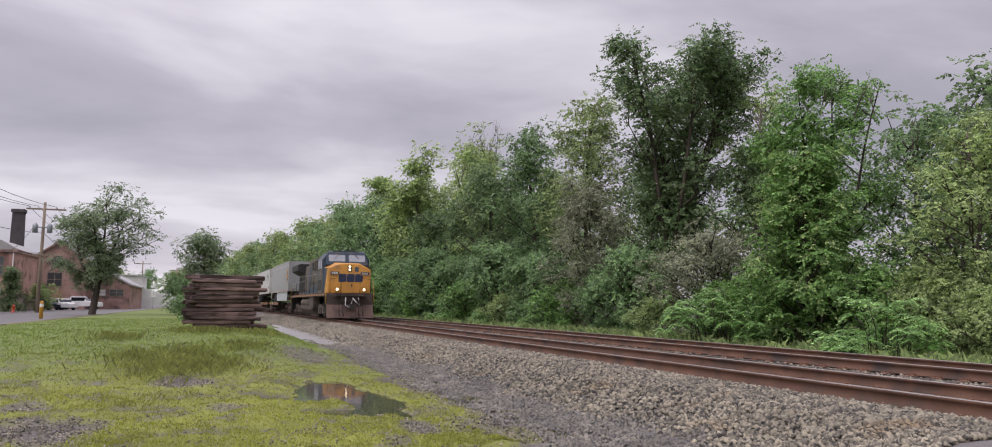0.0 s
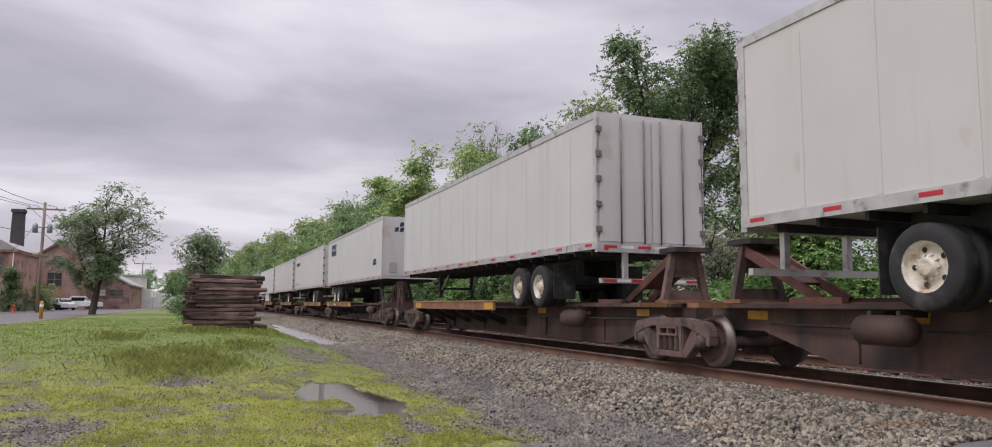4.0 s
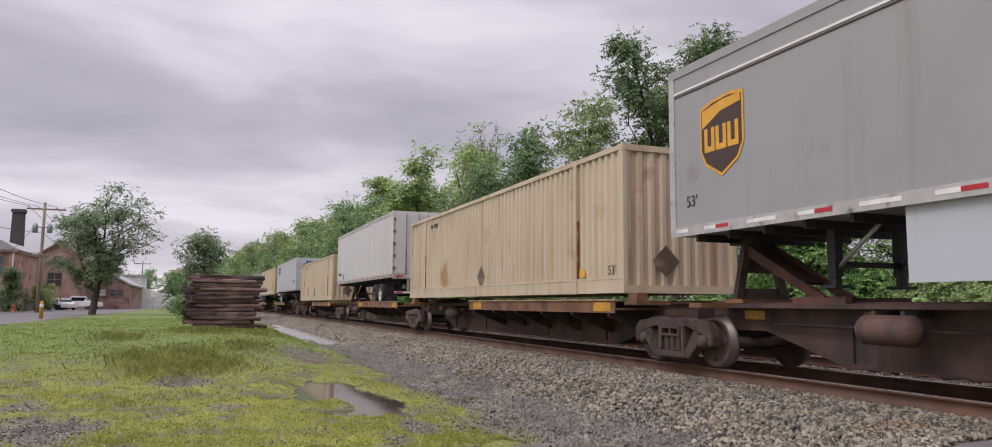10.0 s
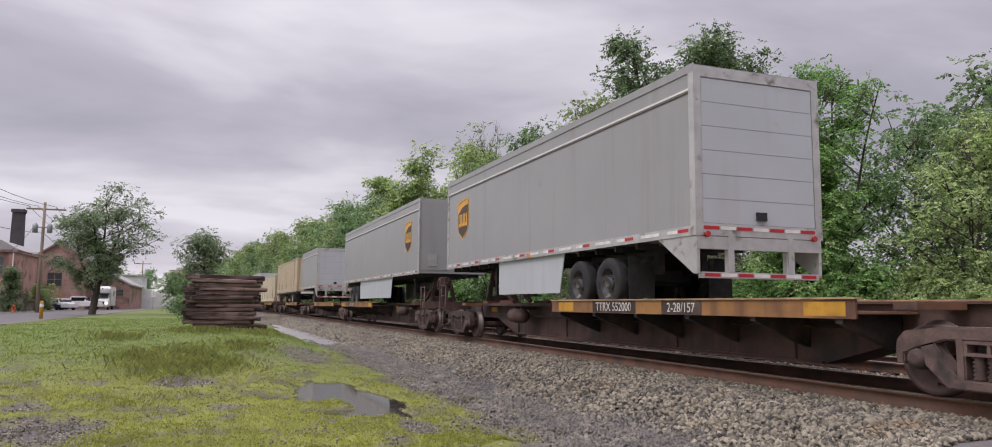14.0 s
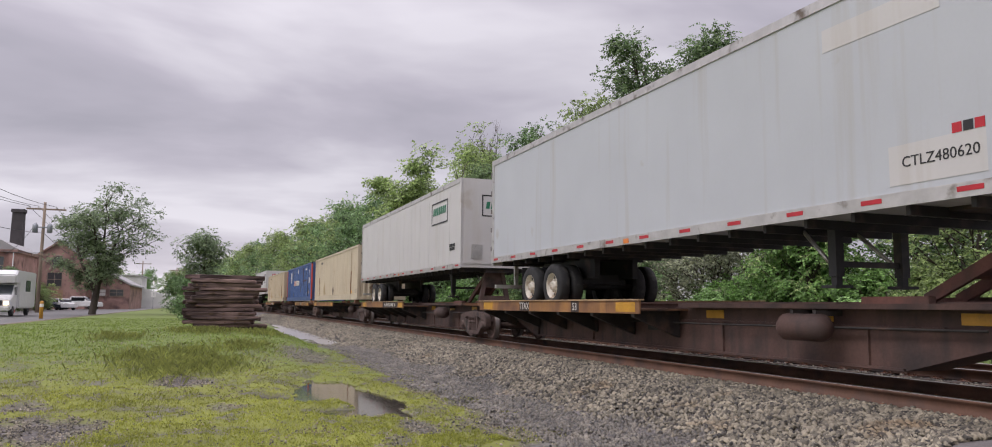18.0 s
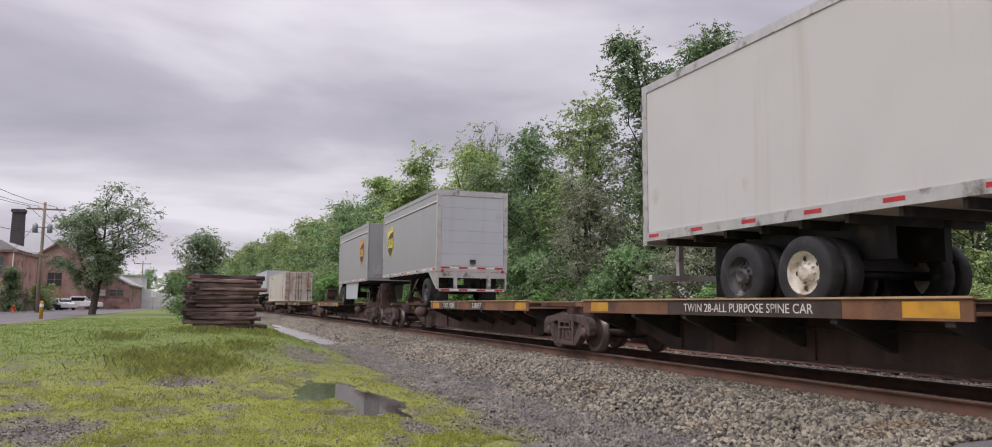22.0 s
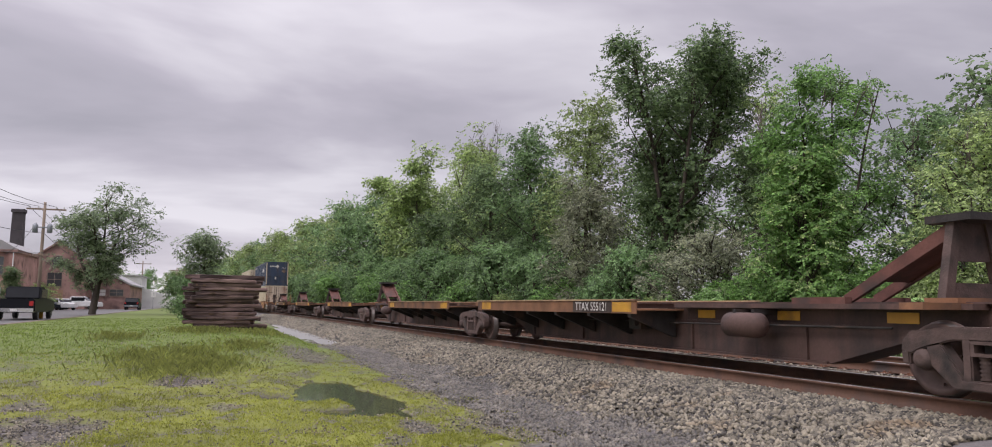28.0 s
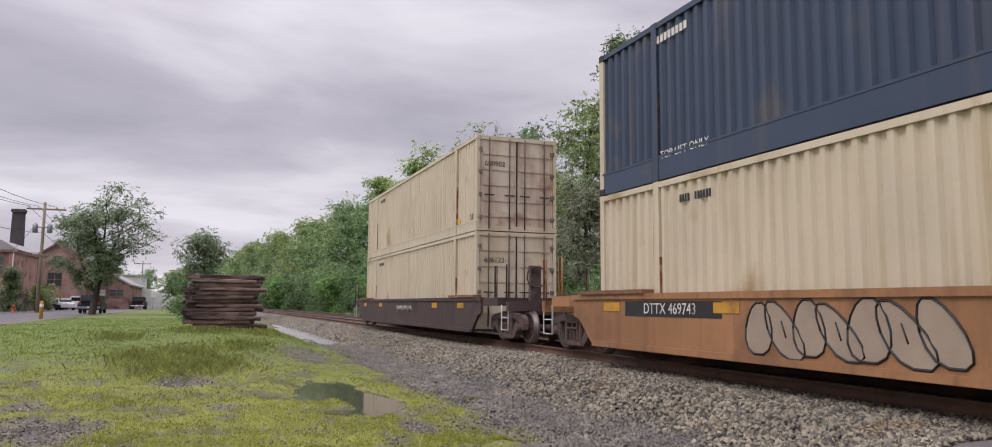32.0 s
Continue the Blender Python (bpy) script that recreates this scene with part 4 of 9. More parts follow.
            part("brake_stand", boxes((-0.7, -0.4, y - 0.94, y - 0.82, 1.05, 2.0)), M["car_brown"], t)
        hose = tube(bmesh.new(), [(-0.35, y + s * 1.2, 0.75), (-0.36, y + s * 1.5, 0.5), (-0.2, y + s * 1.8, 0.4), (-0.1, y + s * 2.0, 0.5)], 0.025)
        part("air_hose", hose, M["rubber"], t)
    a = -1.3735
    if text:
        where = place[0]
        part("sign_plate", boxes((a + 0.002, a + 0.006, y0 + L * where - 0.075 * len(text), y0 + L * where + 0.075 * len(text), 0.865, 1.095)), M["plow_dark"], t, "dark lettered patch")
        letters("stencil_lettering", text, 0.235, M["stencil"], t, on_side(a - 0.006, y0 + L * where, 0.975), "white stencilled car marking")
    if big:
        half = 0.063 * len(big) + 0.06
        part("sign_plate", boxes((a - 0.002, a + 0.004, y0 + L * place[1] - half, y0 + L * place[1] + half, 0.865, 1.095)), M["plow_dark"], t, "dark lettered patch")
        letters("deck_lettering", big, 0.22 if len(big) < 12 else 0.185, M["stencil"], t, on_side(a - 0.006, y0 + L * place[1], 0.972), "white stencilled lettering")
    return ride(t, uc)


# ---- trailer wheels ----
def tyre_bm():
    bm = bmesh.new()
    for c in (0.0, 0.33):
        lathe(bm, 0, (c, 0, 0), [(-0.12, 0.29), (-0.135, 0.36), (-0.12, 0.47), (-0.09, 0.495), (0.09, 0.495), (0.12, 0.47), (0.135, 0.36), (0.12, 0.29)], 26, False)
    return bm


TYRE_ME = mesh_of("tyre", tyre_bm(), M["rubber"])
RIM_PROF = [(-0.10, 0.05), (-0.13, 0.09), (-0.05, 0.12), (-0.01, 0.16), (-0.0, 0.25), (-0.1, 0.285), (-0.125, 0.295), (0.1, 0.295)]


def rim_mesh(mat):
    bm = lathe(bmesh.new(), 0, (0, 0, 0), RIM_PROF, 22)
    for k in range(5):
        a = 2 * math.pi * k / 5
        disc(bm, 0, (-0.012, 0.205 * math.cos(a), 0.205 * math.sin(a)), 0.035, 0.012, 8)
    for k in range(10):
        a = 2 * math.pi * k / 10
        disc(bm, 0, (-0.06, 0.135 * math.cos(a), 0.135 * math.sin(a)), 0.014, 0.02, 6)
    me = mesh_of("rim", bm, M[mat])
    me.materials.append(M["rubber"])
    for p in me.polygons:
        if abs(math.hypot(p.center.y, p.center.z) - 0.205) < 0.03 and abs(p.normal.x) > 0.9 and p.center.x < -0.018 and p.area < 0.006:
            p.material_index = 1
    return me


RIM_ME = {"w": rim_mesh("rim_white"), "d": rim_mesh("rim_dark")}


def road_wheels(parent, ys, rims, zc=1.45):
    for i, y in enumerate(ys):
        for s in (-1, 1):
            w = put(part("wheel", TYRE_ME, None, parent, "dusty black twin tyres"), s * 1.14, y, zc, 0, 0, 0 if s < 0 else 180)
            put(part("rim", RIM_ME[rims[i % len(rims)]], None, w, "dirty white steel wheel disc" if rims[i % len(rims)] == "w" else "dark steel wheel disc"))
        part("axle", disc(bmesh.new(), 0, (0, y, zc), 0.065, 1.0, 10), M["chassis_black"], parent)


def running_gear(t, L, dirn, axles, rims, mat, z_floor, legs=True):
    """Suspension, wheels and landing legs. dirn +1: nose at minus y."""
    Y = lambda d: dirn * d
    back = L / 2
    ys = [Y(back - a) for a in axles]
    road_wheels(t, ys, rims)
    ya, yb = min(ys) - 0.75, max(ys) + 0.75
    part("suspension", boxes((-0.55, -0.42, ya, yb, 1.62, z_floor + 0.02), (0.42, 0.55, ya, yb, 1.62, z_floor + 0.02), *[(-0.6, 0.6, y - 0.12, y + 0.12, 1.5, 1.72) for y in ys]), mat, t)
    for s in (-1, 1):
        fy = Y(back - min(axles) + 0.68)
        part("mud_flap", boxes((s * 0.9 - 0.28, s * 0.9 + 0.28, fy - 0.008, fy + 0.008, 1.15, 1.95)), M["rubber"], t, "black rubber mud flap")
    if legs:
        ly = Y(-L / 2 + min(2.9, L * 0.3))
        for s in (-1, 1):
            lg = boxes((s * 0.6 - 0.07, s * 0.6 + 0.07, ly - 0.07, ly + 0.07, 1.42, z_floor + 0.02), (s * 0.6 - 0.05, s * 0.6 + 0.05, ly - 0.05, ly + 0.05, 1.3, 1.42), (s * 0.6 - 0.15, s * 0.6 + 0.15, ly - 0.13, ly + 0.13, 1.26, 1.3))
            leg = part("landing_leg", lg, M["chassis_black"] if mat is not M["chassis_blue"] else mat, t, "retracted landing leg")
            br = tube(bmesh.new(), [(s * 0.6, ly, 1.5), (s * 0.5, ly + Y(0.75), z_floor)], 0.03)
            part("leg_brace", br, M["alu"], leg)
        part("leg_cross_bar", boxes((-0.6, 0.6, ly - 0.025, ly + 0.025, 1.55, 1.63)), M["chassis_black"], t)


def shield(t, x, y, z, w, h, tone, end=False):
    """A plain shield emblem: a bordered brown field under a coloured band."""
    f = on_end(x, y, z) if end else on_side(x, y, z)
    pts = lambda k: [(-w / 2 * k, h * 0.40 * k), (-w * 0.2 * k, h * 0.47 * k), (w * 0.2 * k, h * 0.5 * k), (w / 2 * k, h * 0.47 * k), (w / 2 * k, -h * 0.15 * k), (w * 0.38 * k, -h * 0.33 * k), (0, -h * 0.5 * k), (-w * 0.38 * k, -h * 0.33 * k), (-w / 2 * k, -h * 0.15 * k)]
    e = part("emblem", prism(bmesh.new(), pts(1.0), 2, 0.0, 0.005), M[tone], t, "shield emblem, brown and gold")
    e.matrix_local = f
    part("emblem_field", prism(bmesh.new(), pts(0.92), 2, 0.005, 0.008), M["shield_brown"], e)
    tp = [(-w * 0.44, h * 0.36), (0, h * 0.43), (w * 0.44, h * 0.44), (w * 0.44, h * 0.34), (0, h * 0.30), (-w * 0.44, h * 0.14)]
    part("emblem_band", prism(bmesh.new(), tp, 2, 0.008, 0.010), M[tone], e)
    for k in (-1, 0, 1):
        c, a, q, g, top, low = k * w * 0.27, w * 0.12, w * 0.045, h * 0.07, h * 0.13, -h * 0.17
        cup = [(c - a, low), (c + a, low), (c + a, top), (c + q, top), (c + q, low + g), (c - q, low + g), (c - q, top), (c - a, top)]
        part("emblem_bar", prism(bmesh.new(), cup, 2, 0.008, 0.011), M[tone], e, "plain cup-shaped bar")


def word_blocks(t, x, y, z, counts, h, gap, mat, slant=0.2, end=False, label="block lettering shown as plain bars"):
    """Rows of slanted plain blocks in place of a company name."""
    wide = max(counts) * gap
    for r, n in enumerate(counts):
        gap = wide / n if slant > 0.2 else gap
        for k in range(n):
            a = (k - n / 2) * gap
            zz = -r * h * 1.18
            bm = prism(bmesh.new(), [(a, zz), (a + gap * 0.72, zz), (a + gap * 0.72 + slant * h, zz + h), (a + slant * h, zz + h)], 2, 0, 0.004)
            o = part("name_bar", bm, mat, t, label)
            o.matrix_local = on_end(x, y, z) if end else on_side(x, y, z)


REFL_R = mesh_of("reflector", boxes((-0.003, 0.003, -0.15, 0.15, -0.028, 0.028)), M["mark_red"])
REFL_W = mesh_of("reflector", boxes((-0.003, 0.003, -0.15, 0.15, -0.028, 0.028)), M["mark_white"])
SEAM_ME = mesh_of("panel_seam", boxes((-0.004, 0.004, -0.035, 0.035, 0, 2.38)), M["white"])
SEAM_G = mesh_of("panel_seam", boxes((-0.004, 0.004, -0.03, 0.03, 0, 2.38)), M["grey"])
CROSS_ME = mesh_of("cross_member", boxes((-1.2, 1.2, -0.03, 0.03, -0.1, 0.02)), M["chassis_black"])
HINGE_ME = mesh_of("hinge", soften(boxes((-0.07, 0.05, -0.03, 0.02, -0.06, 0.06)), 0.01), M["rod_grey"])


def semi_trailer(u0, u1, skin, nose_near, label, rims="ww", skirt=False, doors="swing", seams=True, band=False, pup=False, marks=1, emblem=None, extra=None, axle_from=3.0, chamfer=False):
    L = u1 - u0
    b = L / 2
    d = 1 if nose_near else -1
    Y = lambda q: d * q
    t = thing("semi_trailer", label, "trailer", "trailers and containers on the train")
    z0, z1 = 2.15, 5.0
    body = soften(boxes((-1.285, 1.285, -b + 0.02, b - 0.02, z0 + 0.02, z1)), 0.03 if not chamfer else 0.14, 2)
    bd = part("box_body", body, M[skin], t)
    for s in (-1, 1):
        part("bottom_rail", boxes((s * 1.295 - 0.012, s * 1.295 + 0.012, -b, b, z0, z0 + 0.16)), M["alu"], t, "scuffed aluminium bottom rail")
        part("top_rail", boxes((s * 1.293 - 0.012, s * 1.293 + 0.012, -b, b, z1 - 0.13, z1 + 0.01)), M["alu"] if not band else M[skin], t)
        if band:
            part("trim_line", boxes((s * 1.29 - 0.01, s * 1.29 + 0.01, -b + 0.05, b - 0.05, z1 - 0.42, z1 - 0.385)), M["mark_white"], t, "thin pale trim line")
            part("trim_line", boxes((s * 1.29 - 0.009, s * 1.29 + 0.009, -b + 0.05, b - 0.05, z1 - 0.47, z1 - 0.45)), M["shield_brown"], t)
        for e in (-1, 1):
            part("corner_post", boxes((s * 1.29 - 0.014, s * 1.29 + 0.014, e * (b - 0.07) - 0.075, e * (b - 0.07) + 0.075, z0, z1)), M["alu"] if skin == "grey" or e * d > 0 else M[skin], t)
    if seams:
        n = int(L / 1.24)
        for k in range(1, n):
            yy = -b + k * L / n
            put(part("panel_seam", SEAM_ME if skin != "grey" else SEAM_G, None, bd), -1.288, yy, z0 + 0.18)
    # reflective marks along the bottom rail
    n = 12 if marks == 1 else 16
    if pup:
        n = 8
    for k in range(n):
        yy = -b + 0.35 + k * (L - 0.7) / (n - 1)
        put(part("reflector", REFL_R if (k % 2 == 0 or marks == 1) else REFL_W, None, t), -1.31, yy, z0 + 0.09)
        if marks == 2 and k < n - 1:
            put(part("reflector", REFL_W, None, t), -1.31, yy + 0.3, z0 + 0.09)
    # underframe
    for k in range(int(L / 0.8)):
        put(part("cross_member", CROSS_ME, None, t), 0, -b + 0.4 + k * 0.8, z0)
    part("kingpin_plate", boxes((-0.6, 0.6, min(Y(-b + 0.4), Y(-b + 1.6)), max(Y(-b + 0.4), Y(-b + 1.6)), z0 - 0.03, z0 + 0.02)), M["dark_steel"], t)
    ax = [axle_from, axle_from + 1.28] if not pup else [1.5]
    running_gear(t, L, d, ax, rims, M["chassis_black"], z0)
    if skirt:
        ya, yb = Y(b - max(ax) - 0.75), Y(-b + ((4.6 if not pup else 2.7) if skirt is True else skirt))
        lo, hi = min(ya, yb), max(ya, yb)
        sk = bmesh.new()
        prism(sk, [(lo, 2.16), (hi, 2.16), (hi - (0.0 if d < 0 else 0.0), 1.28), (lo + (0.25 if d > 0 else 0.25), 1.28)], 0, -1.22, -1.2)
        skirt_mat = M["grey_white"] if skin != "white" else M["white"]
        part("side_skirt", sk, skirt_mat, t, "pale smooth side skirt panel")
        part("side_skirt", prism(bmesh.new(), [(lo, 2.16), (hi, 2.16), (hi, 1.28), (lo + 0.25, 1.28)], 0, 1.2, 1.22), skirt_mat, t, "pale smooth side skirt panel")
    # rear end
    ry = Y(b)
    o = d
    if doors == "roll":
        part("rear_door_frame", boxes((-1.29, -1.16, min(ry, ry - o * 0.08), max(ry, ry - o * 0.08) + 0.0, z0, z1 - 0.02), (1.16, 1.29, min(ry, ry - o * 0.08), max(ry, ry - o * 0.08), z0, z1 - 0.02), (-1.16, 1.16, min(ry, ry - o * 0.08), max(ry, ry - o * 0.08), z1 - 0.2, z1 - 0.02), (-1.16, 1.16, min(ry, ry - o * 0.08), max(ry, ry - o * 0.08), z0, z0 + 0.2)), M["alu"], t, "aluminium rear frame")
        for k in range(6):
            za = z0 + 0.21 + k * 0.405
            part("door_slat", boxes((-1.15, 1.15, min(ry - o * 0.012, ry - o * 0.05), max(ry - o * 0.012, ry - o * 0.05), za, za + 0.395)), M["grey_white"], t, "roll-up door panel")
        for s in (-1, 1):
            part("rear_bracket", prism(bmesh.new(), [(ry - o * 1.15, z0), (ry - o * 0.02, z0), (ry - o * 0.02, z0 - 0.62), (ry - o * 0.12, z0 - 0.62), (ry - o * 0.45, z0 - 0.42)], 0, s * 1.25 - 0.03, s * 1.25 + 0.03), M["alu"], t, "sloping rear corner bracket")
            part("bumper_post", boxes((s * 0.62 - 0.06, s * 0.62 + 0.06, min(ry - o * 0.1, ry), max(ry - o * 0.1, ry), z0 - 0.6, z0)), M["alu"], t)
        part("rear_sill", boxes((-1.27, 1.27, min(ry - o * 0.08, ry - o * 0.005), max(ry - o * 0.08, ry - o * 0.005), z0 - 0.22, z0 - 0.01)), M["alu"], t, "deep aluminium rear sill")
        part("door_latch", boxes((-0.1, 0.1, min(ry, ry + o * 0.04), max(ry, ry + o * 0.04), z0 + 0.28, z0 + 0.42)), M["chassis_black"], t)
        for k in range(7):
            q = put(part("reflector", REFL_R if k % 2 == 0 else REFL_W, None, t), -1.0 + k * 0.33, ry + o * 0.006, z0 + 0.13, 0, 0, 90)
    else:
        for s in (-1, 1):
            dr = part("rear_door", boxes((s * 0.63 - 0.60, s * 0.63 + 0.60, min(ry - o * 0.02, ry + o * 0.02), max(ry - o * 0.02, ry + o * 0.02), z0 + 0.16, z1 - 0.12)), M[skin], t, "swing rear door")
            for q in (0.2, 0.75):
                rod = tube(bmesh.new(), [(s * q, ry + o * 0.05, z0 + 0.12), (s * q, ry + o * 0.05, z1 - 0.1)], 0.018)
                part("lock_rod", rod, M["rod_grey"], dr)
            for k in range(5):
                put(part("hinge", HINGE_ME, None, dr), s * 1.25, ry + o * 0.02, z0 + 0.4 + k * 0.52)
        part("rear_sill", boxes((-1.29, 1.29, min(ry - o * 0.1, ry + o * 0.03), max(ry - o * 0.1, ry + o * 0.03), z0 - 0.06, z0 + 0.15)), M["alu"], t)
        for k in range(6):
            put(part("reflector", REFL_R if k % 2 == 0 else REFL_W, None, t), -1.0 + k * 0.4, ry + o * 0.034, z0 + 0.05, 0, 0, 90)
    bump = boxes((-1.2, 1.2, min(ry - o * 0.1, ry), max(ry - o * 0.1, ry), 1.46, 1.56))
    bp = part("bumper", bump, M["alu"], t, "rear impact guard with red and white tape")
    for s in (-0.6, 0.6):
        part("bumper_leg", boxes((s - 0.05, s + 0.05, min(ry - o * 0.14, ry - o * 0.04), max(ry - o * 0.14, ry - o * 0.04), 1.55, z0)), M["alu"], bp)
    for k in range(7):
        put(part("reflector", REFL_R if k % 2 == 0 else REFL_W, None, bp), -1.0 + k * 0.33, ry + o * 0.004, 1.51, 0, 0, 90)
    for s in (-1, 1):
        part("tail_lamp", disc(bmesh.new(), 1, (s * 1.1, ry + o * 0.03, z0 + 0.02), 0.05, 0.02, 10), M["tail_red"], t)
    # nose end
    ny = Y(-b)
    part("nose_panel", boxes((-1.2, 1.2, min(ny, ny + d * 0.03), max(ny, ny + d * 0.03), z0 + 0.14, z1 - 0.1)), M[skin], t)
    part("air_connector_box", boxes((-0.95, -0.6, min(ny - d * 0.02, ny), max(ny - d * 0.02, ny), z0 + 0.3, z0 + 0.75)), M["alu"], t)
    part("document_box", boxes((0.55, 0.95, min(ny - d * 0.02, ny), max(ny - d * 0.02, ny), z0 + 0.25, z0 + 0.75)), M["alu"], t)
    part("marker_lamp", boxes((-1.318, -1.306, -0.09, 0.09, z0 + 0.02, z0 + 0.11)), M["amber"], t, "amber side marker lamp")
    if emblem:
        q, w, tone = emblem
        shield(t, -1.292, q * b, z0 + 1.5, w, w * 1.2, tone)
    if extra:
        extra(t, b, z0, z1)
    return ride(t, (u0 + u1) / 2)


# ---- containers ----
def corrugated(L, half, z0, z1, pitch, depth):
    """The two corrugated sides of a container between its rails."""
    bm = bmesh.new()
    n = int(L / pitch)
    for s in (-1, 1):
        lo, hi = [], []
        for k in range(n):
            y = -L / 2 + k * L / n
            p = L / n
            for f, x in ((0.0, half), (0.34, half), (0.48, half - depth), (0.86, half - depth)):
                lo.append(bm.verts.new((s * x, y + f * p, z0)))
                hi.append(bm.verts.new((s * x, y + f * p, z1)))
        lo.append(bm.verts.new((s * half, L / 2, z0)))
        hi.append(bm.verts.new((s * half, L / 2, z1)))
        for k in range(len(lo) - 1):
            f = (lo[k], lo[k + 1], hi[k + 1], hi[k])
            bm.faces.new(f if s > 0 else f[::-1])
    return bm


CORR_CACHE = {}
ENDS_CACHE = {}


def container(u0, u1, skin, z0, label, doors_near=False, rust=False, post=None, extra=None, name="shipping_container", marks=True, rail_h=0.30):
    L = u1 - u0
    b = L / 2
    H = 2.87
    z1 = z0 + H
    t = thing(name, label, "container", "trailers and containers on the train")
    key = (skin, round(L, 2))
    if key not in CORR_CACHE:
        CORR_CACHE[key] = mesh_of("corrugated_side", corrugated(L - 0.3, 1.275, rail_h - 0.02, H - 0.1, 0.262, 0.055), M[skin])
    put(part("corrugated_side", CORR_CACHE[key], None, t), 0, 0, z0)
    part("inner_lining", boxes((-1.2, 1.2, -b + 0.12, b - 0.12, z0 + 0.12, z1 - 0.05)), M[skin], t)
    for s in (-1, 1):
        part("bottom_rail", soften(boxes((s * 1.27 - 0.025, s * 1.27 + 0.025, -b + 0.1, b - 0.1, z0 + 0.0, z0 + rail_h)), 0.01), M[skin], t)
        part("rail_lip", boxes((s * 1.274 - 0.03, s * 1.274 + 0.03, -b + 0.11, b - 0.11, z0 + rail_h - 0.03, z0 + rail_h + 0.012)), M[skin], t)
        part("top_rail", boxes((s * 1.27 - 0.03, s * 1.27 + 0.03, -b + 0.1, b - 0.1, z1 - 0.1, z1)), M[skin], t)
        for yy in (-6.05, 6.05):
            part("lifting_post", soften(boxes((s * 1.272 - 0.034, s * 1.272 + 0.034, yy - 0.085, yy + 0.085, z0 - 0.01, z1 + 0.01)), 0.008), M[skin], t, "smooth lifting post")
            for q in (-0.093, 0.093):
                part("post_joint", boxes((s * 1.27 - 0.031, s * 1.27 + 0.031, yy + q - 0.008, yy + q + 0.008, z0 + 0.01, z0 + (1.55 if q < 0 else 2.7))), M["rust"] if skin not in ("navy", "blue") else M["dark_steel"], t, "rusty joint beside the post")
        for e in (-1, 1):
            part("corner_post", soften(boxes((s * 1.25 - 0.05, s * 1.25 + 0.05, e * (b - 0.08) - 0.08, e * (b - 0.08) + 0.08, z0, z1 + 0.004)), 0.012), M[post or skin], t, "" if not post else post + " painted corner post")
            for zz in (z0, z1 - 0.11):
                part("corner_casting", soften(boxes((s * 1.255 - 0.052, s * 1.255 + 0.052, e * (b - 0.09) - 0.095, e * (b - 0.09) + 0.095, zz - 0.003, zz + 0.118)), 0.01), M["dark_steel"] if skin in ("navy", "blue") else M[skin], t)
    part("roof_sheet", boxes((-1.25, 1.25, -b + 0.05, b - 0.05, z1 - 0.03, z1 - 0.005)), M[skin], t)
    near = -b
    # far end, seen only past the next load
    part("end_wall", boxes((-1.2, 1.2, b - 0.06, b - 0.02, z0 + 0.1, z1 - 0.08)), M[skin], t)
    if not doors_near:
        key2 = (skin, "end", rust)
        if key2 not in ENDS_CACHE:
            bm = bmesh.new()
            n, lo, hi = 9, [], []
            for k in range(n):
                for f, q in ((0.0, 0.0), (0.3, 0.0), (0.48, 0.045), (0.82, 0.045)):
                    xx = -1.2 + (k + f) * 2.4 / n
                    lo.append(bm.verts.new((xx, q, 0.14)))
                    hi.append(bm.verts.new((xx, q, H - 0.1)))
            lo.append(bm.verts.new((1.2, 0, 0.14)))
            hi.append(bm.verts.new((1.2, 0, H - 0.1)))
            for k in range(len(lo) - 1):
                bm.faces.new((lo[k], lo[k + 1], hi[k + 1], hi[k]))
            ENDS_CACHE[key2] = mesh_of("front_wall", bm, M["rusty_" + skin] if rust else M[skin])
        put(part("front_wall", ENDS_CACHE[key2], None, t, "corrugated front wall streaked with rust" if rust else "corrugated front wall"), 0, near + 0.03, z0)
        part("end_sill", boxes((-1.2, 1.2, near + 0.01, near + 0.1, z0, z0 + 0.15)), M[skin], t)
        part("end_header", boxes((-1.2, 1.2, near + 0.01, near + 0.1, z1 - 0.12, z1)), M[skin], t)
    else:
        for s in (-1, 1):
            db = bmesh.new()
            box(db, s * 0.6 - 0.575, s * 0.6 + 0.575, near + 0.05, near + 0.09, z0 + 0.14, z1 - 0.12)
            for k in range(5):
                za = z0 + 0.42 + k * 0.47
                box(db, s * 0.6 - 0.5, s * 0.6 + 0.5, near + 0.028, near + 0.052, za, za + 0.1)
            dr = part("door", db, M["rusty_" + skin] if rust else M[skin], t, "ribbed steel door with lock rods")
            for q in (0.25, 0.9):
                part("lock_rod", tube(bmesh.new(), [(s * q, near + 0.01, z0 + 0.06), (s * q, near + 0.01, z1 - 0.05)], 0.02), M["truck_steel"] if skin != "navy" else M["navy"], dr)
                part("rod_handle", boxes((s * q - 0.16, s * q + 0.16, near - 0.02, near + 0.0, z0 + 1.05, z0 + 1.09)), M["dark_steel"], dr)
            for k in range(4):
                put(part("hinge", HINGE_ME, None, dr), s * 1.18, near + 0.03, z0 + 0.4 + k * 0.68)
        part("end_sill", boxes((-1.2, 1.2, near + 0.02, near + 0.12, z0, z0 + 0.15)), M[skin], t)
        part("end_header", boxes((-1.2, 1.2, near + 0.02, near + 0.12, z1 - 0.12, z1)), M[skin], t)
        part("door_gasket", boxes((-0.02, 0.02, near + 0.035, near + 0.06, z0 + 0.14, z1 - 0.12)), M["rubber"], t)
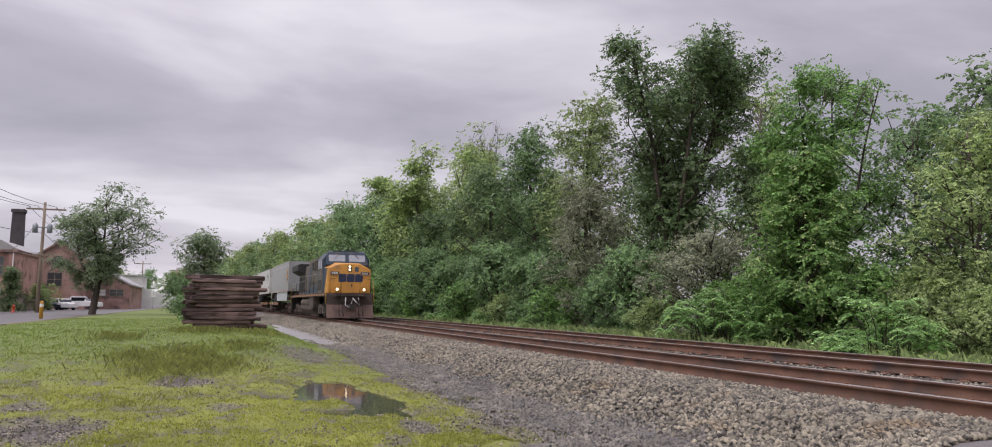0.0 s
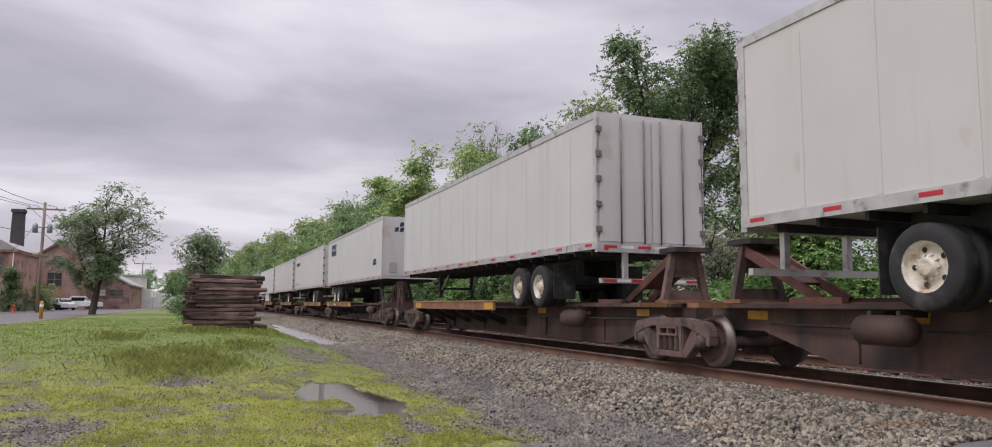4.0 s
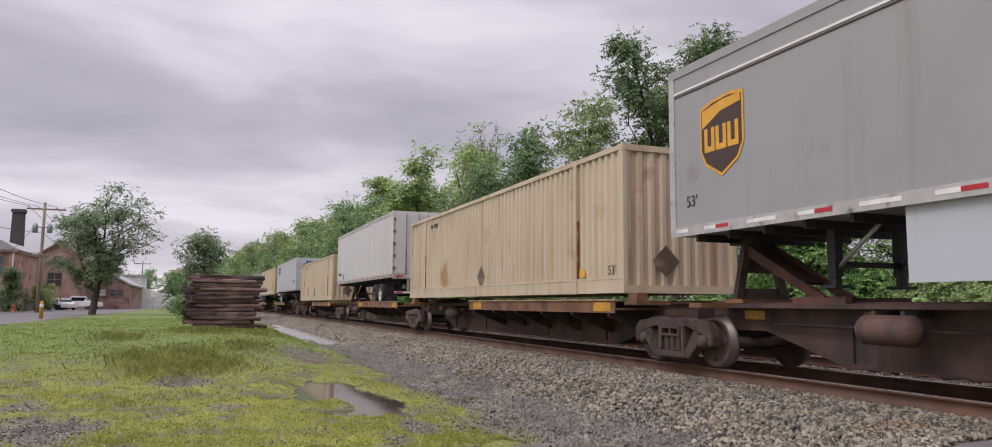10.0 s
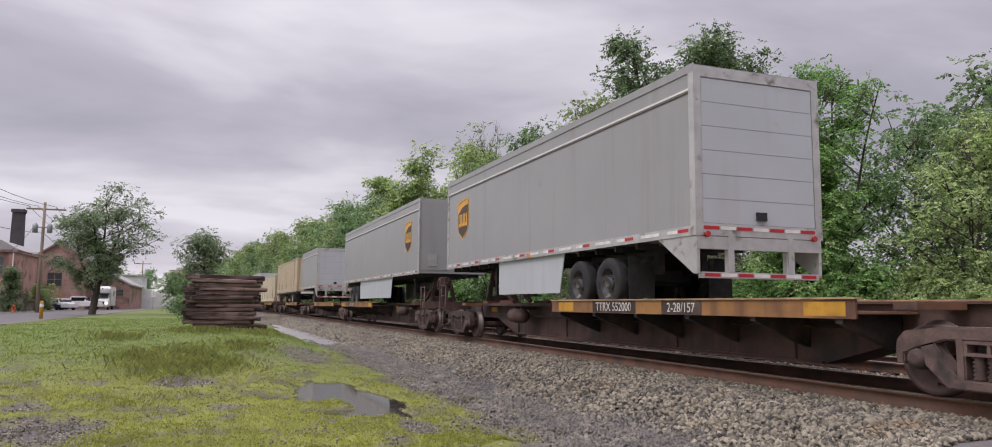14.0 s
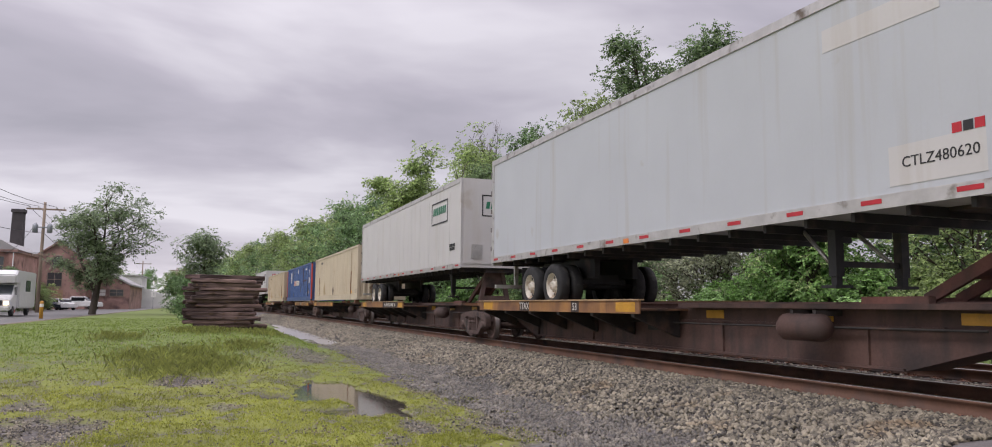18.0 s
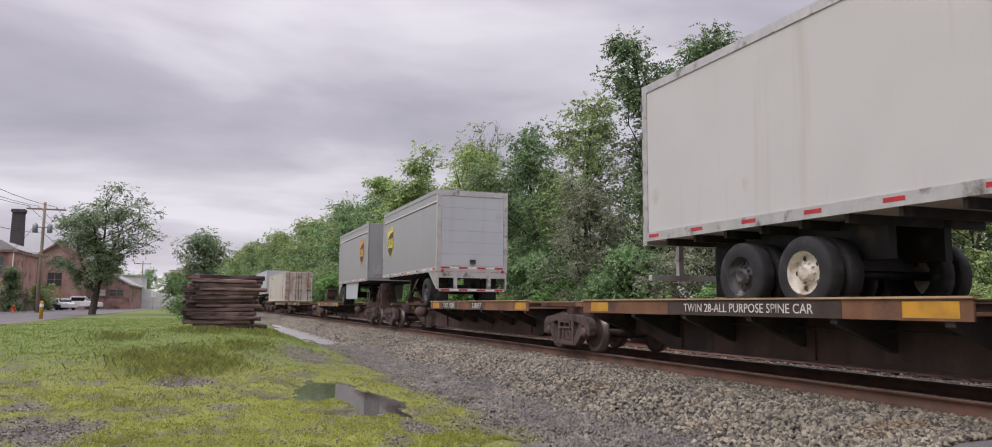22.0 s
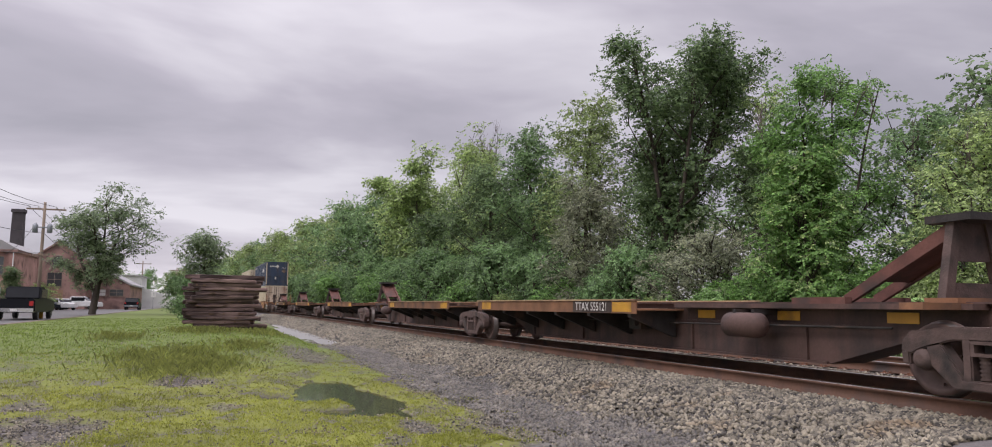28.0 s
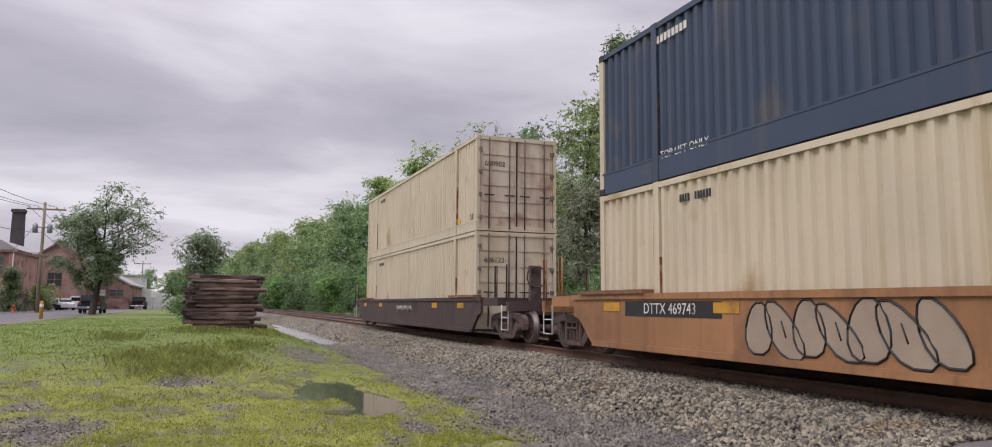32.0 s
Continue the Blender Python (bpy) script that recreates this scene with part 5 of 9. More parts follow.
    if marks:
        if 1 < z0 < 3 and skin != "old_white":
            pl = part("placard", boxes((-0.003, 0.003, -0.22, 0.22, -0.22, 0.22)), M["placard"], t, "bare metal diamond placard holder")
            pl.matrix_local = Matrix.Translation((-1.283, 0.0, z0 + 0.56)) @ Matrix.Rotation(radians(45), 4, "X")
        if not doors_near:
            pe = part("placard", boxes((-0.22, 0.22, -0.003, 0.003, -0.22, 0.22)), M["placard"], t, "brown diamond placard plate")
            pe.matrix_local = Matrix.Translation((-0.35, near + 0.015, z0 + 0.62)) @ Matrix.Rotation(radians(45), 4, "Y")
            word_blocks(t, 0.5, near + 0.02, z0 + H - 0.5, (9,), 0.16, 0.105, M["black_ink"], 0.0, True, "small black container marking shown as bars")
        word_blocks(t, -1.283, b - 2.9, z1 - 0.44, (4, ), 0.13, 0.075, M["black_ink"], 0.0, False, "small black container marking shown as bars")
        word_blocks(t, -1.283, b - 3.4, z1 - 0.44, (6,), 0.13, 0.075, M["black_ink"], 0.0, False, "small black container marking shown as bars")
        letters("size_lettering", "53'", 0.26, M["black_ink"], t, on_side(-1.285, -b + 0.48, z0 + 0.44), "black size marking")
        part("notice_plate", boxes((-1.287, -1.279, -b + 1.62, -b + 1.86, z0 + 0.34, z0 + 0.50)), M["shield_gold"], t)
    if extra:
        extra(t, b, z0, z1)
    return ride(t, (u0 + u1) / 2)


for nm in ("beige", "cream", "old_white"):
    base = {"beige": (0.56, 0.45, 0.325), "cream": (0.60, 0.52, 0.415), "old_white": (0.56, 0.50, 0.43)}[nm]
    M["rusty_" + nm] = shade("rust_streaked_" + nm, base, 0.65, var=0.1, scale=0.9, fine=20, dirt=(0.23, 0.09, 0.042), dirt_amt=0.10, streak=0.7)


def chassis(u0, u1, nose_near, mat, rims, label):
    L = u1 - u0
    b = L / 2
    d = 1 if nose_near else -1
    t = thing("container_chassis", label, "chassis", "trailers and containers on the train")
    part("main_beam", boxes((-0.55, -0.40, -b + 0.2, b - 0.1, 1.80, 2.04), (0.40, 0.55, -b + 0.2, b - 0.1, 1.80, 2.04)), mat, t)
    cm = bmesh.new()
    for k in range(9):
        yy = -b + 0.5 + k * (L - 1.0) / 8
        box(cm, -1.22, 1.22, yy - 0.05, yy + 0.05, 1.93, 2.05)
    part("cross_members", cm, mat, t)
    for e in (-1, 1):
        part("bolster", boxes((-1.27, 1.27, e * (b - 0.15) - 0.13, e * (b - 0.15) + 0.13, 1.86, 2.07)), mat, t)
    part("side_band", boxes((-1.24, -1.22, -b + 0.4, b - 0.4, 1.94, 2.04)), mat, t)
    for k in range(12):
        put(part("reflector", REFL_W if k % 2 else REFL_R, None, t), -1.243, -b + 0.8 + k * (L - 1.6) / 11, 1.985)
    part("end_plate", boxes((-0.9, 0.4, -b + 0.0, -b + 0.02, 1.88, 2.05)), M["mark_white"], t, "pale lettered end plate")
    part("kingpin_plate", boxes((-0.5, 0.5, min(d * (-b + 0.4), d * (-b + 1.7)), max(d * (-b + 0.4), d * (-b + 1.7)), 1.86 + 0.17, 2.06)), M["dark_steel"], t)
    running_gear(t, L, d, [2.6, 3.88], rims, mat, 1.9)
    return ride(t, (u0 + u1) / 2)


# ---- the consist ----
CARS = (((73.85, 91.95, 111.0, 128.9), "FNF", "deck_rust"), ((133.85, 150.75, 168.6, 186.4, 204.25, 221.2), "FNNNN", "deck_yellow"), ((225.55, 242.45, 260.2, 277.95, 295.7, 312.5), "FNNNN", "deck_rust"),
        ((316.85, 334.9, 353.9, 371.7), "FFN", "deck_yellow"), ((376.0, 394.0, 413.1, 431.2), "FNN", "deck_yellow"), ((435.45, 452.05, 469.8, 487.45, 505.2, 521.75), "NFFFN", "deck_yellow"),
        ((526.05, 543.95, 562.9, 580.6), "FFN", "deck_rust"), ((584.9, 602.65, 621.6, 639.4), "FFN", "deck_rust"), ((643.6, 661.4, 680.3, 697.85), "FNN", "deck_rust"), ((702.1, 718.7, 736.1, 753.5, 770.9, 787.45), "FNNNN", "deck_rust"))
# platforms whose hitch is folded under a container, by car and place
FOLDED = {(2, 2), (2, 4), (5, 0), (5, 3), (5, 4), (6, 0), (7, 2)}
EMPTY = {(6, 2), (7, 1), (8, 1)} | {(9, k) for k in range(5)}
STENCIL = {(0, 0): ("TTRX 370482", ""), (1, 0): ("TTAX 5537", ""), (1, 1): ("", "53'"), (1, 3): ("", "53'"), (1, 4): ("TTAX 553710", ""), (2, 0): ("TTAX 554208", "53"), (2, 3): ("", "53"), (2, 4): ("TTAX", ""),
           (3, 0): ("-2871-57'", ""), (3, 2): ("TTRX 552000", "2-28/157"), (4, 0): ("TTRX 552000", ""), (4, 2): ("TTRX 360852", "2-28/157"), (5, 1): ("TTAX", "53"), (5, 2): ("", "ALL PURPOSE SPINE CAR"), (5, 4): ("TTAX", "53"),
           (6, 0): ("TTRX 370343", ""), (6, 1): ("", "TWIN 28-ALL PURPOSE SPINE CAR"), (6, 2): ("TTRX 370343", "2-28/157"), (7, 0): ("TTRX 370520", "2-28/157"), (7, 1): ("", "TWIN 28-ALL PURPOSE SPINE CAR"),
           (7, 2): ("TTRX 370520", "2-28/157"), (9, 0): ("TTAX 555121", ""), (9, 4): ("TTAX 555121", "")}
# where along its deck each marking stands
PLACE = {(1, 4): (0.72, 0.3), (2, 0): (0.23, 0.72), (3, 2): (0.68, 0.42), (3, 0): (0.53, 0.3), (4, 2): (0.76, 0.44), (5, 2): (0.6, 0.27), (6, 0): (0.15, 0.5), (6, 1): (0.8, 0.42), (6, 2): (0.75, 0.44), (7, 0): (0.19, 0.56), (7, 1): (0.8, 0.40), (7, 2): (0.76, 0.44), (9, 0): (0.2, 0.5), (9, 4): (0.71, 0.3)}
for ci, (bogies, decks, tone) in enumerate(CARS):
    for k, dk in enumerate(decks):
        tx, bg = STENCIL.get((ci, k), ("", ""))
        spine_unit(bogies[k], bogies[k + 1] - bogies[k], dk == "N", (ci, k) not in FOLDED, k == 0, k == len(decks) - 1, tone, tx, bg, (ci, k) not in EMPTY, PLACE.get((ci, k), (0.52 if dk == "N" else 0.62, 0.30)))


def premier_box(t, b, z0, z1):
    y = -b + 2.4
    part("emblem", boxes((-1.296, -1.29, y - 0.95, y + 0.95, z1 - 1.25, z1 - 1.20), (-1.296, -1.29, y - 0.95, y + 0.95, z1 - 0.52, z1 - 0.47), (-1.296, -1.29, y - 0.95, y - 0.90, z1 - 1.2, z1 - 0.52), (-1.296, -1.29, y + 0.9, y + 0.95, z1 - 1.2, z1 - 0.52)), M["black_ink"], t, "black outlined name panel")
    word_blocks(t, -1.292, y, z1 - 0.92, (7,), 0.26, 0.22, M["green_ink"], 0.15)
    part("emblem", boxes((-0.6, 0.85, -b - 0.006, -b - 0.001, z1 - 1.2, z1 - 1.16), (-0.6, 0.85, -b - 0.006, -b - 0.001, z1 - 0.55, z1 - 0.51), (-0.6, -0.56, -b - 0.006, -b - 0.001, z1 - 1.16, z1 - 0.55), (0.81, 0.85, -b - 0.006, -b - 0.001, z1 - 1.16, z1 - 0.55)), M["black_ink"], t, "black outlined name panel")
    word_blocks(t, 0.12, -b - 0.004, z1 - 0.95, (7,), 0.22, 0.17, M["green_ink"], 0.15, True)
    word_blocks(t, -1.292, -b + 0.9, z0 + 0.72, (7, 6), 0.1, 0.09, M["black_ink"], 0)


def metro(far):
    def draw(t, b, z0, z1):
        y = b - 2.3 if far else -b + 2.4
        word_blocks(t, -1.292, y, z1 - 0.66, (5, 7), 0.32, 0.265, M["ink"], 0.22)
        if far:
            word_blocks(t, 0.1, -b - 0.004, z1 - 0.45, (5, 7), 0.20, 0.24, M["ink"], 0.2, True)
            word_blocks(t, -1.292, -b + 1.6, z0 + 0.85, (5, 7), 0.13, 0.12, M["ink"], 0.2)
    return draw


def milestone(t, b, z0, z1):
    word_blocks(t, -1.292, b - 2.2, z1 - 0.85, (9,), 0.24, 0.22, M["black_ink"], 0.1)
    tri = prism(bmesh.new(), [(-1.55, -0.02), (-1.1, -0.02), (-1.22, 0.36), (-1.35, 0.1)], 2, 0, 0.004)
    o = part("emblem", tri, M["ink"], t, "dark peaked emblem")
    o.matrix_local = on_side(-1.292, b - 2.2, z1 - 0.85)
    word_blocks(t, -1.292, b - 0.9, z0 + 0.42, (6,), 0.12, 0.11, M["black_ink"], 0)
    word_blocks(t, -1.292, b - 2.6, z0 + 0.42, (9,), 0.08, 0.08, M["black_ink"], 0)


def number(text, y_from_far, z, size=0.26, near=False, rear=""):
    def draw(t, b, z0, z1):
        y = (-b + y_from_far) if near else (b - y_from_far)
        letters("number_lettering", text, size, M["black_ink"], t, on_side(-1.294, y, z0 + z), "black fleet number")
        if rear:
            letters("number_lettering", rear, 0.2, M["black_ink"], t, on_end(-0.55, -b - 0.024, z0 + 0.75), "black fleet number")
    return draw


def patched(t, b, z0, z1):
    part("repair_panel", boxes((-1.291, -1.285, -b + 0.05, -b + 1.35, z0 + 0.24, z0 + 0.70)), M["white"], t, "whiter repair panel")
    number("CTLZ480620", 0.7, 0.49, 0.175, True)(t, b, z0, z1)
    for k, tone in enumerate(("mark_red", "black_ink", "mark_red", "mark_red")):
        part("name_bar", boxes((-1.295, -1.290, -b + 0.42 - 0.13 * k, -b + 0.53 - 0.13 * k, z0 + 0.70, z0 + 0.81)), M[tone], t, "small red and black block in place of a name")
    part("repair_panel", boxes((-1.291, -1.285, -b + 0.6, -b + 2.3, z1 - 0.72, z1 - 0.42)), M["white"], t, "whiter repair panel")


def ups_nose(text):
    def draw(t, b, z0, z1):
        letters("number_lettering", text, 0.22, M["black_ink"], t, on_end(0.1, -b - 0.006, z1 - 0.42), "black fleet number")
    return draw


def tip_box(t, b, z0, z1):
    for f, x, y in ((on_side, -1.292, -b + 2.6), (on_end, -0.35, -b - 0.004)):
        o = part("emblem", boxes((-0.22, 0.22, -0.25, 0.25, 0, 0.004)), M["mark_red"], t, "red square emblem")
        o.matrix_local = f(x, y, z1 - 0.62)
        part("emblem_field", boxes((-0.14, 0.14, -0.14, 0.14, 0.004, 0.007)), M["mark_white"], o)
    word_blocks(t, -1.292, -b + 1.5, z1 - 0.5, (8, 8, 6), 0.13, 0.13, M["ink"], 0.1)
    word_blocks(t, 0.55, -b - 0.004, z1 - 0.42, (8, 8, 6), 0.12, 0.11, M["ink"], 0.1, True)
    word_blocks(t, -1.292, -b + 1.6, z1 - 1.45, (10,), 0.14, 0.12, M["black_ink"], 0)
    for f, x, y, ax in ((1, -0.55, -b - 0.004, "Y"),):
        pl = part("placard", boxes((-0.003, 0.003, -0.2, 0.2, -0.2, 0.2)) if ax == "X" else boxes((-0.2, 0.2, -0.003, 0.003, -0.2, 0.2)), M["placard"], t, "bare metal diamond placard holder")
        pl.matrix_local = Matrix.Translation((x, y, z0 + 1.3)) @ Matrix.Rotation(radians(45), 4, ax)
    part("nose_grille", boxes((0.45, 0.62, -b - 0.02, -b, z0 + 0.4, z0 + 0.6), (0.45, 0.62, -b - 0.02, -b, z0 + 0.7, z0 + 0.9), (0.8, 1.0, -b - 0.02, -b, z0 + 0.25, z0 + 0.6)), M["black_ink"], t)


def usa_rear(t, b, z0, z1):
    word_blocks(t, -1.292, b - 1.0, z0 + 0.5, (8,), 0.12, 0.1, M["black_ink"], 0)
    letters("number_lettering", "8115", 0.3, M["black_ink"], t, on_end(0.78, -b - 0.03, z0 + 1.0), "black fleet number")
    part("scrape_mark", boxes((-1.295, -1.291, b - 2.2, b - 2.0, z0 + 0.25, z0 + 0.5)), M["black_ink"], t, "dark scrape mark")
    part("repair_panel", boxes((-1.294, -1.289, -b + 1.0, -b + 4.6, z0 + 0.17, z0 + 0.42)), M["old_white"], t, "yellowed repair panel")


def grille_rear(t, b, z0, z1):
    number("53'\nCTLZ532122", 1.0, 0.48, 0.24)(t, b, z0, z1)


WH = "white box semi trailer, slightly streaked, riding on a spine car"
GR = "grey parcel trailer with brown-gold shield"
semi_trailer(73.9, 90.1, "grey", True, GR + ", nose first", "dd", 1.2, "roll", False, True, emblem=(-0.877, 1.07, "shield_gold"), axle_from=3.6)
semi_trailer(92.5, 108.7, "white", True, "white semi trailer with an outlined green name panel", "wd", extra=premier_box)
semi_trailer(113.2, 129.4, "white", False, "white semi trailer with grubby rust-stained swing doors", "ww")
semi_trailer(133.6, 149.8, "white", True, "white semi trailer with dark blue block name bars", "ww", extra=metro(True), axle_from=3.0)
semi_trailer(151.9, 168.1, "white", False, "white semi trailer with a small peaked emblem and name bars", "dw", extra=milestone, axle_from=3.1)
semi_trailer(169.9, 186.1, "white", False, "plain white semi trailer with a black fleet number", "wd", extra=grille_rear, axle_from=3.0)
semi_trailer(187.5, 203.7, "white", False, "white semi trailer with a pale side skirt", "ww", 6.8, extra=number("", 1, 1, rear="53609\nGTJN"), axle_from=3.2)
semi_trailer(206.9, 221.5, "grey", False, GR + ", roll-up rear door", "dd", True, "roll", False, True, emblem=(0.81, 1.07, "shield_gold"), marks=2, axle_from=2.35)
chassis(225.7, 241.9, True, M["chassis_blue"], "wd", "blue container chassis standing on a spine car")
container(225.7, 241.9, "beige", 2.075, "beige corrugated container with a rusty front, on a blue chassis", rust=True)
semi_trailer(243.6, 259.8, "grey", False, GR + ", roll-up rear door", "dd", True, "roll", False, True, emblem=(0.827, 1.07, "shield_gold"), marks=2, axle_from=3.2, extra=number("53'", 0.6, 0.55))
container(261.4, 277.6, "beige", 1.245, "beige corrugated container with rust stains, set low on a spine car", rust=True)
semi_trailer(280.6, 295.2, "white", False, "white semi trailer with hinged doors and a patched lower panel", "wd", extra=usa_rear, axle_from=2.6)
container(297.1, 313.3, "beige", 1.245, "beige corrugated container, set low on a spine car", rust=True)
semi_trailer(316.8, 333.0, "grey_white", True, "pale grey semi trailer with dark blue block name bars", "ww", extra=metro(True), axle_from=3.5)
chassis(335.6, 351.8, True, M["chassis_black"], "dd", "black container chassis standing on a spine car")
container(335.6, 351.8, "beige", 2.075, "beige corrugated container with rust-streaked front, on a black chassis", rust=True)
semi_trailer(358.6, 372.3, "grey", False, GR + ", roll-up rear door", "dd", True, "roll", False, True, emblem=(0.766, 1.07, "shield_gold"), marks=2, axle_from=3.0)
semi_trailer(375.9, 392.1, "grey", True, GR + ", nose first", "dd", True, "roll", False, True, emblem=(-0.79, 1.07, "shield_gold"), marks=2, axle_from=2.4)
semi_trailer(403.6, 412.2, "grey", False, "short grey parcel trailer with a roll-up door", "d", False, "roll", False, True, pup=True, marks=2)
chassis(415.8, 432.0, False, M["chassis_black"], "wd", "black container chassis standing on a spine car")
container(415.8, 432.0, "beige", 2.075, "beige corrugated container on a black chassis")
container(434.8, 451.0, "cream", 1.245, "cream corrugated container with a rust-streaked front wall", rust=True)
semi_trailer(453.0, 467.6, "grey_white", True, "pale grey semi trailer with black number and red blocks", "ww", seams=False, extra=patched, axle_from=2.6)
semi_trailer(470.4, 486.6, "white", True, "white semi trailer with an outlined green name panel", "ww", extra=premier_box, axle_from=3.0)
container(487.7, 503.9, "cream", 1.245, "cream corrugated container, set low on a spine car")


def stacktrain(t, b, z0, z1):
    letters("size_lettering", "53", 0.5, M["stencil"], t, on_side(-1.288, -b + 1.15, z1 - 0.75), "large white size marking")
    letters("size_lettering", "53", 0.5, M["stencil"], t, on_end(-0.2, -b + 0.022, z1 - 0.75), "large white size marking")
    part("label_panel", boxes((-1.29, -1.284, -b + 0.95, -b + 1.45, z1 - 1.55, z1 - 1.1)), M["stencil"], t, "white label panel")
    part("label_panel", boxes((-0.4, 0.15, -b + 0.016, -b + 0.022, z1 - 1.5, z1 - 1.1), (-0.35, 0.25, -b + 0.016, -b + 0.022, z0 + 0.75, z0 + 1.05)), M["stencil"], t, "white label panel")
    part("notice_plate", boxes((-1.289, -1.284, -b + 1.2, -b + 1.42, z0 + 0.55, z0 + 0.72), (-0.12, 0.15, -b + 0.016, -b + 0.022, z0 + 0.5, z0 + 0.68)), M["shield_gold"], t)
    for k in range(10):
        y, h = -0.93 + 0.376 * (10 - k), 0.52 if k in (0, 5) else 0.40
        word_blocks(t, -1.287, y - 0.18, z0 + 1.28, (1,), h, 0.40, M["stencil"], 0.05)
    word_blocks(t, -1.287, 2.0, z0 + 1.30, (5,), 0.40, 0.34, M["red"], 0.12)
    o = part("emblem", disc(bmesh.new(), 2, (0, 0, 0), 0.5, 0.003, 22), M["stencil"], t, "round striped white emblem")
    o.matrix_local = on_side(-1.287, 4.85, z0 + 2.05)
    for k in range(4):
        part("emblem_stripe", boxes((-0.38, 0.46, -0.30 + k * 0.17, -0.26 + k * 0.17, 0.003, 0.006)), M["blue"], o)
    part("label_panel", boxes((-1.289, -1.284, -0.15, 0.22, z0 + 2.28, z0 + 2.62)), M["stencil"], t, "white label panel")
    letters("size_lettering", "53'", 0.2, M["stencil"], t, on_side(-1.288, -5.4, z0 + 0.55), "small white size marking")
    word_blocks(t, -1.287, -5.1, z1 - 0.48, (9,), 0.13, 0.10, M["stencil"], 0)
    part("rust_patch", boxes((-1.288, -1.286, -5.3, -3.4, z0 + 1.52, z0 + 1.66), (-1.288, -1.286, -3.5, -3.15, z0 + 1.2, z1 - 0.2)), M["scrape"], t, "dull brown scraped patch")


container(506.1, 522.3, "blue", 1.245, "blue corrugated container with red corner posts and white lettering bars", post="red", extra=stacktrain, marks=False)
container(525.4, 541.6, "beige", 1.245, "beige corrugated container with a stained front wall", rust=True)
semi_trailer(544.6, 559.2, "white", True, "white semi trailer with a red square emblem", "dw", seams=False, extra=tip_box, axle_from=2.6)
semi_trailer(572.5, 581.1, "grey", False, "short grey parcel trailer with a yellow-edged shield emblem", "d", False, "roll", False, True, pup=True, marks=2, emblem=(0.674, 1.10, "shield_yellow"))
semi_trailer(584.6, 593.1, "grey", True, "short grey parcel trailer, nose first, with a shield emblem", "d", True, "roll", False, True, pup=True, marks=2, emblem=(-0.63, 1.07, "shield_gold"), extra=ups_nose("217254"))
container(623.9, 640.1, "old_white", 1.245, "worn white container with rust-stained double doors", doors_near=True, rust=True)
semi_trailer(643.4, 658.0, "grey_white", True, "pale blue-white semi trailer with rounded nose corners", "ww", seams=False, chamfer=True, axle_from=2.6)
semi_trailer(681.2, 698.6, "white", False, "white semi trailer with dark panel seams and swing doors", "wd")


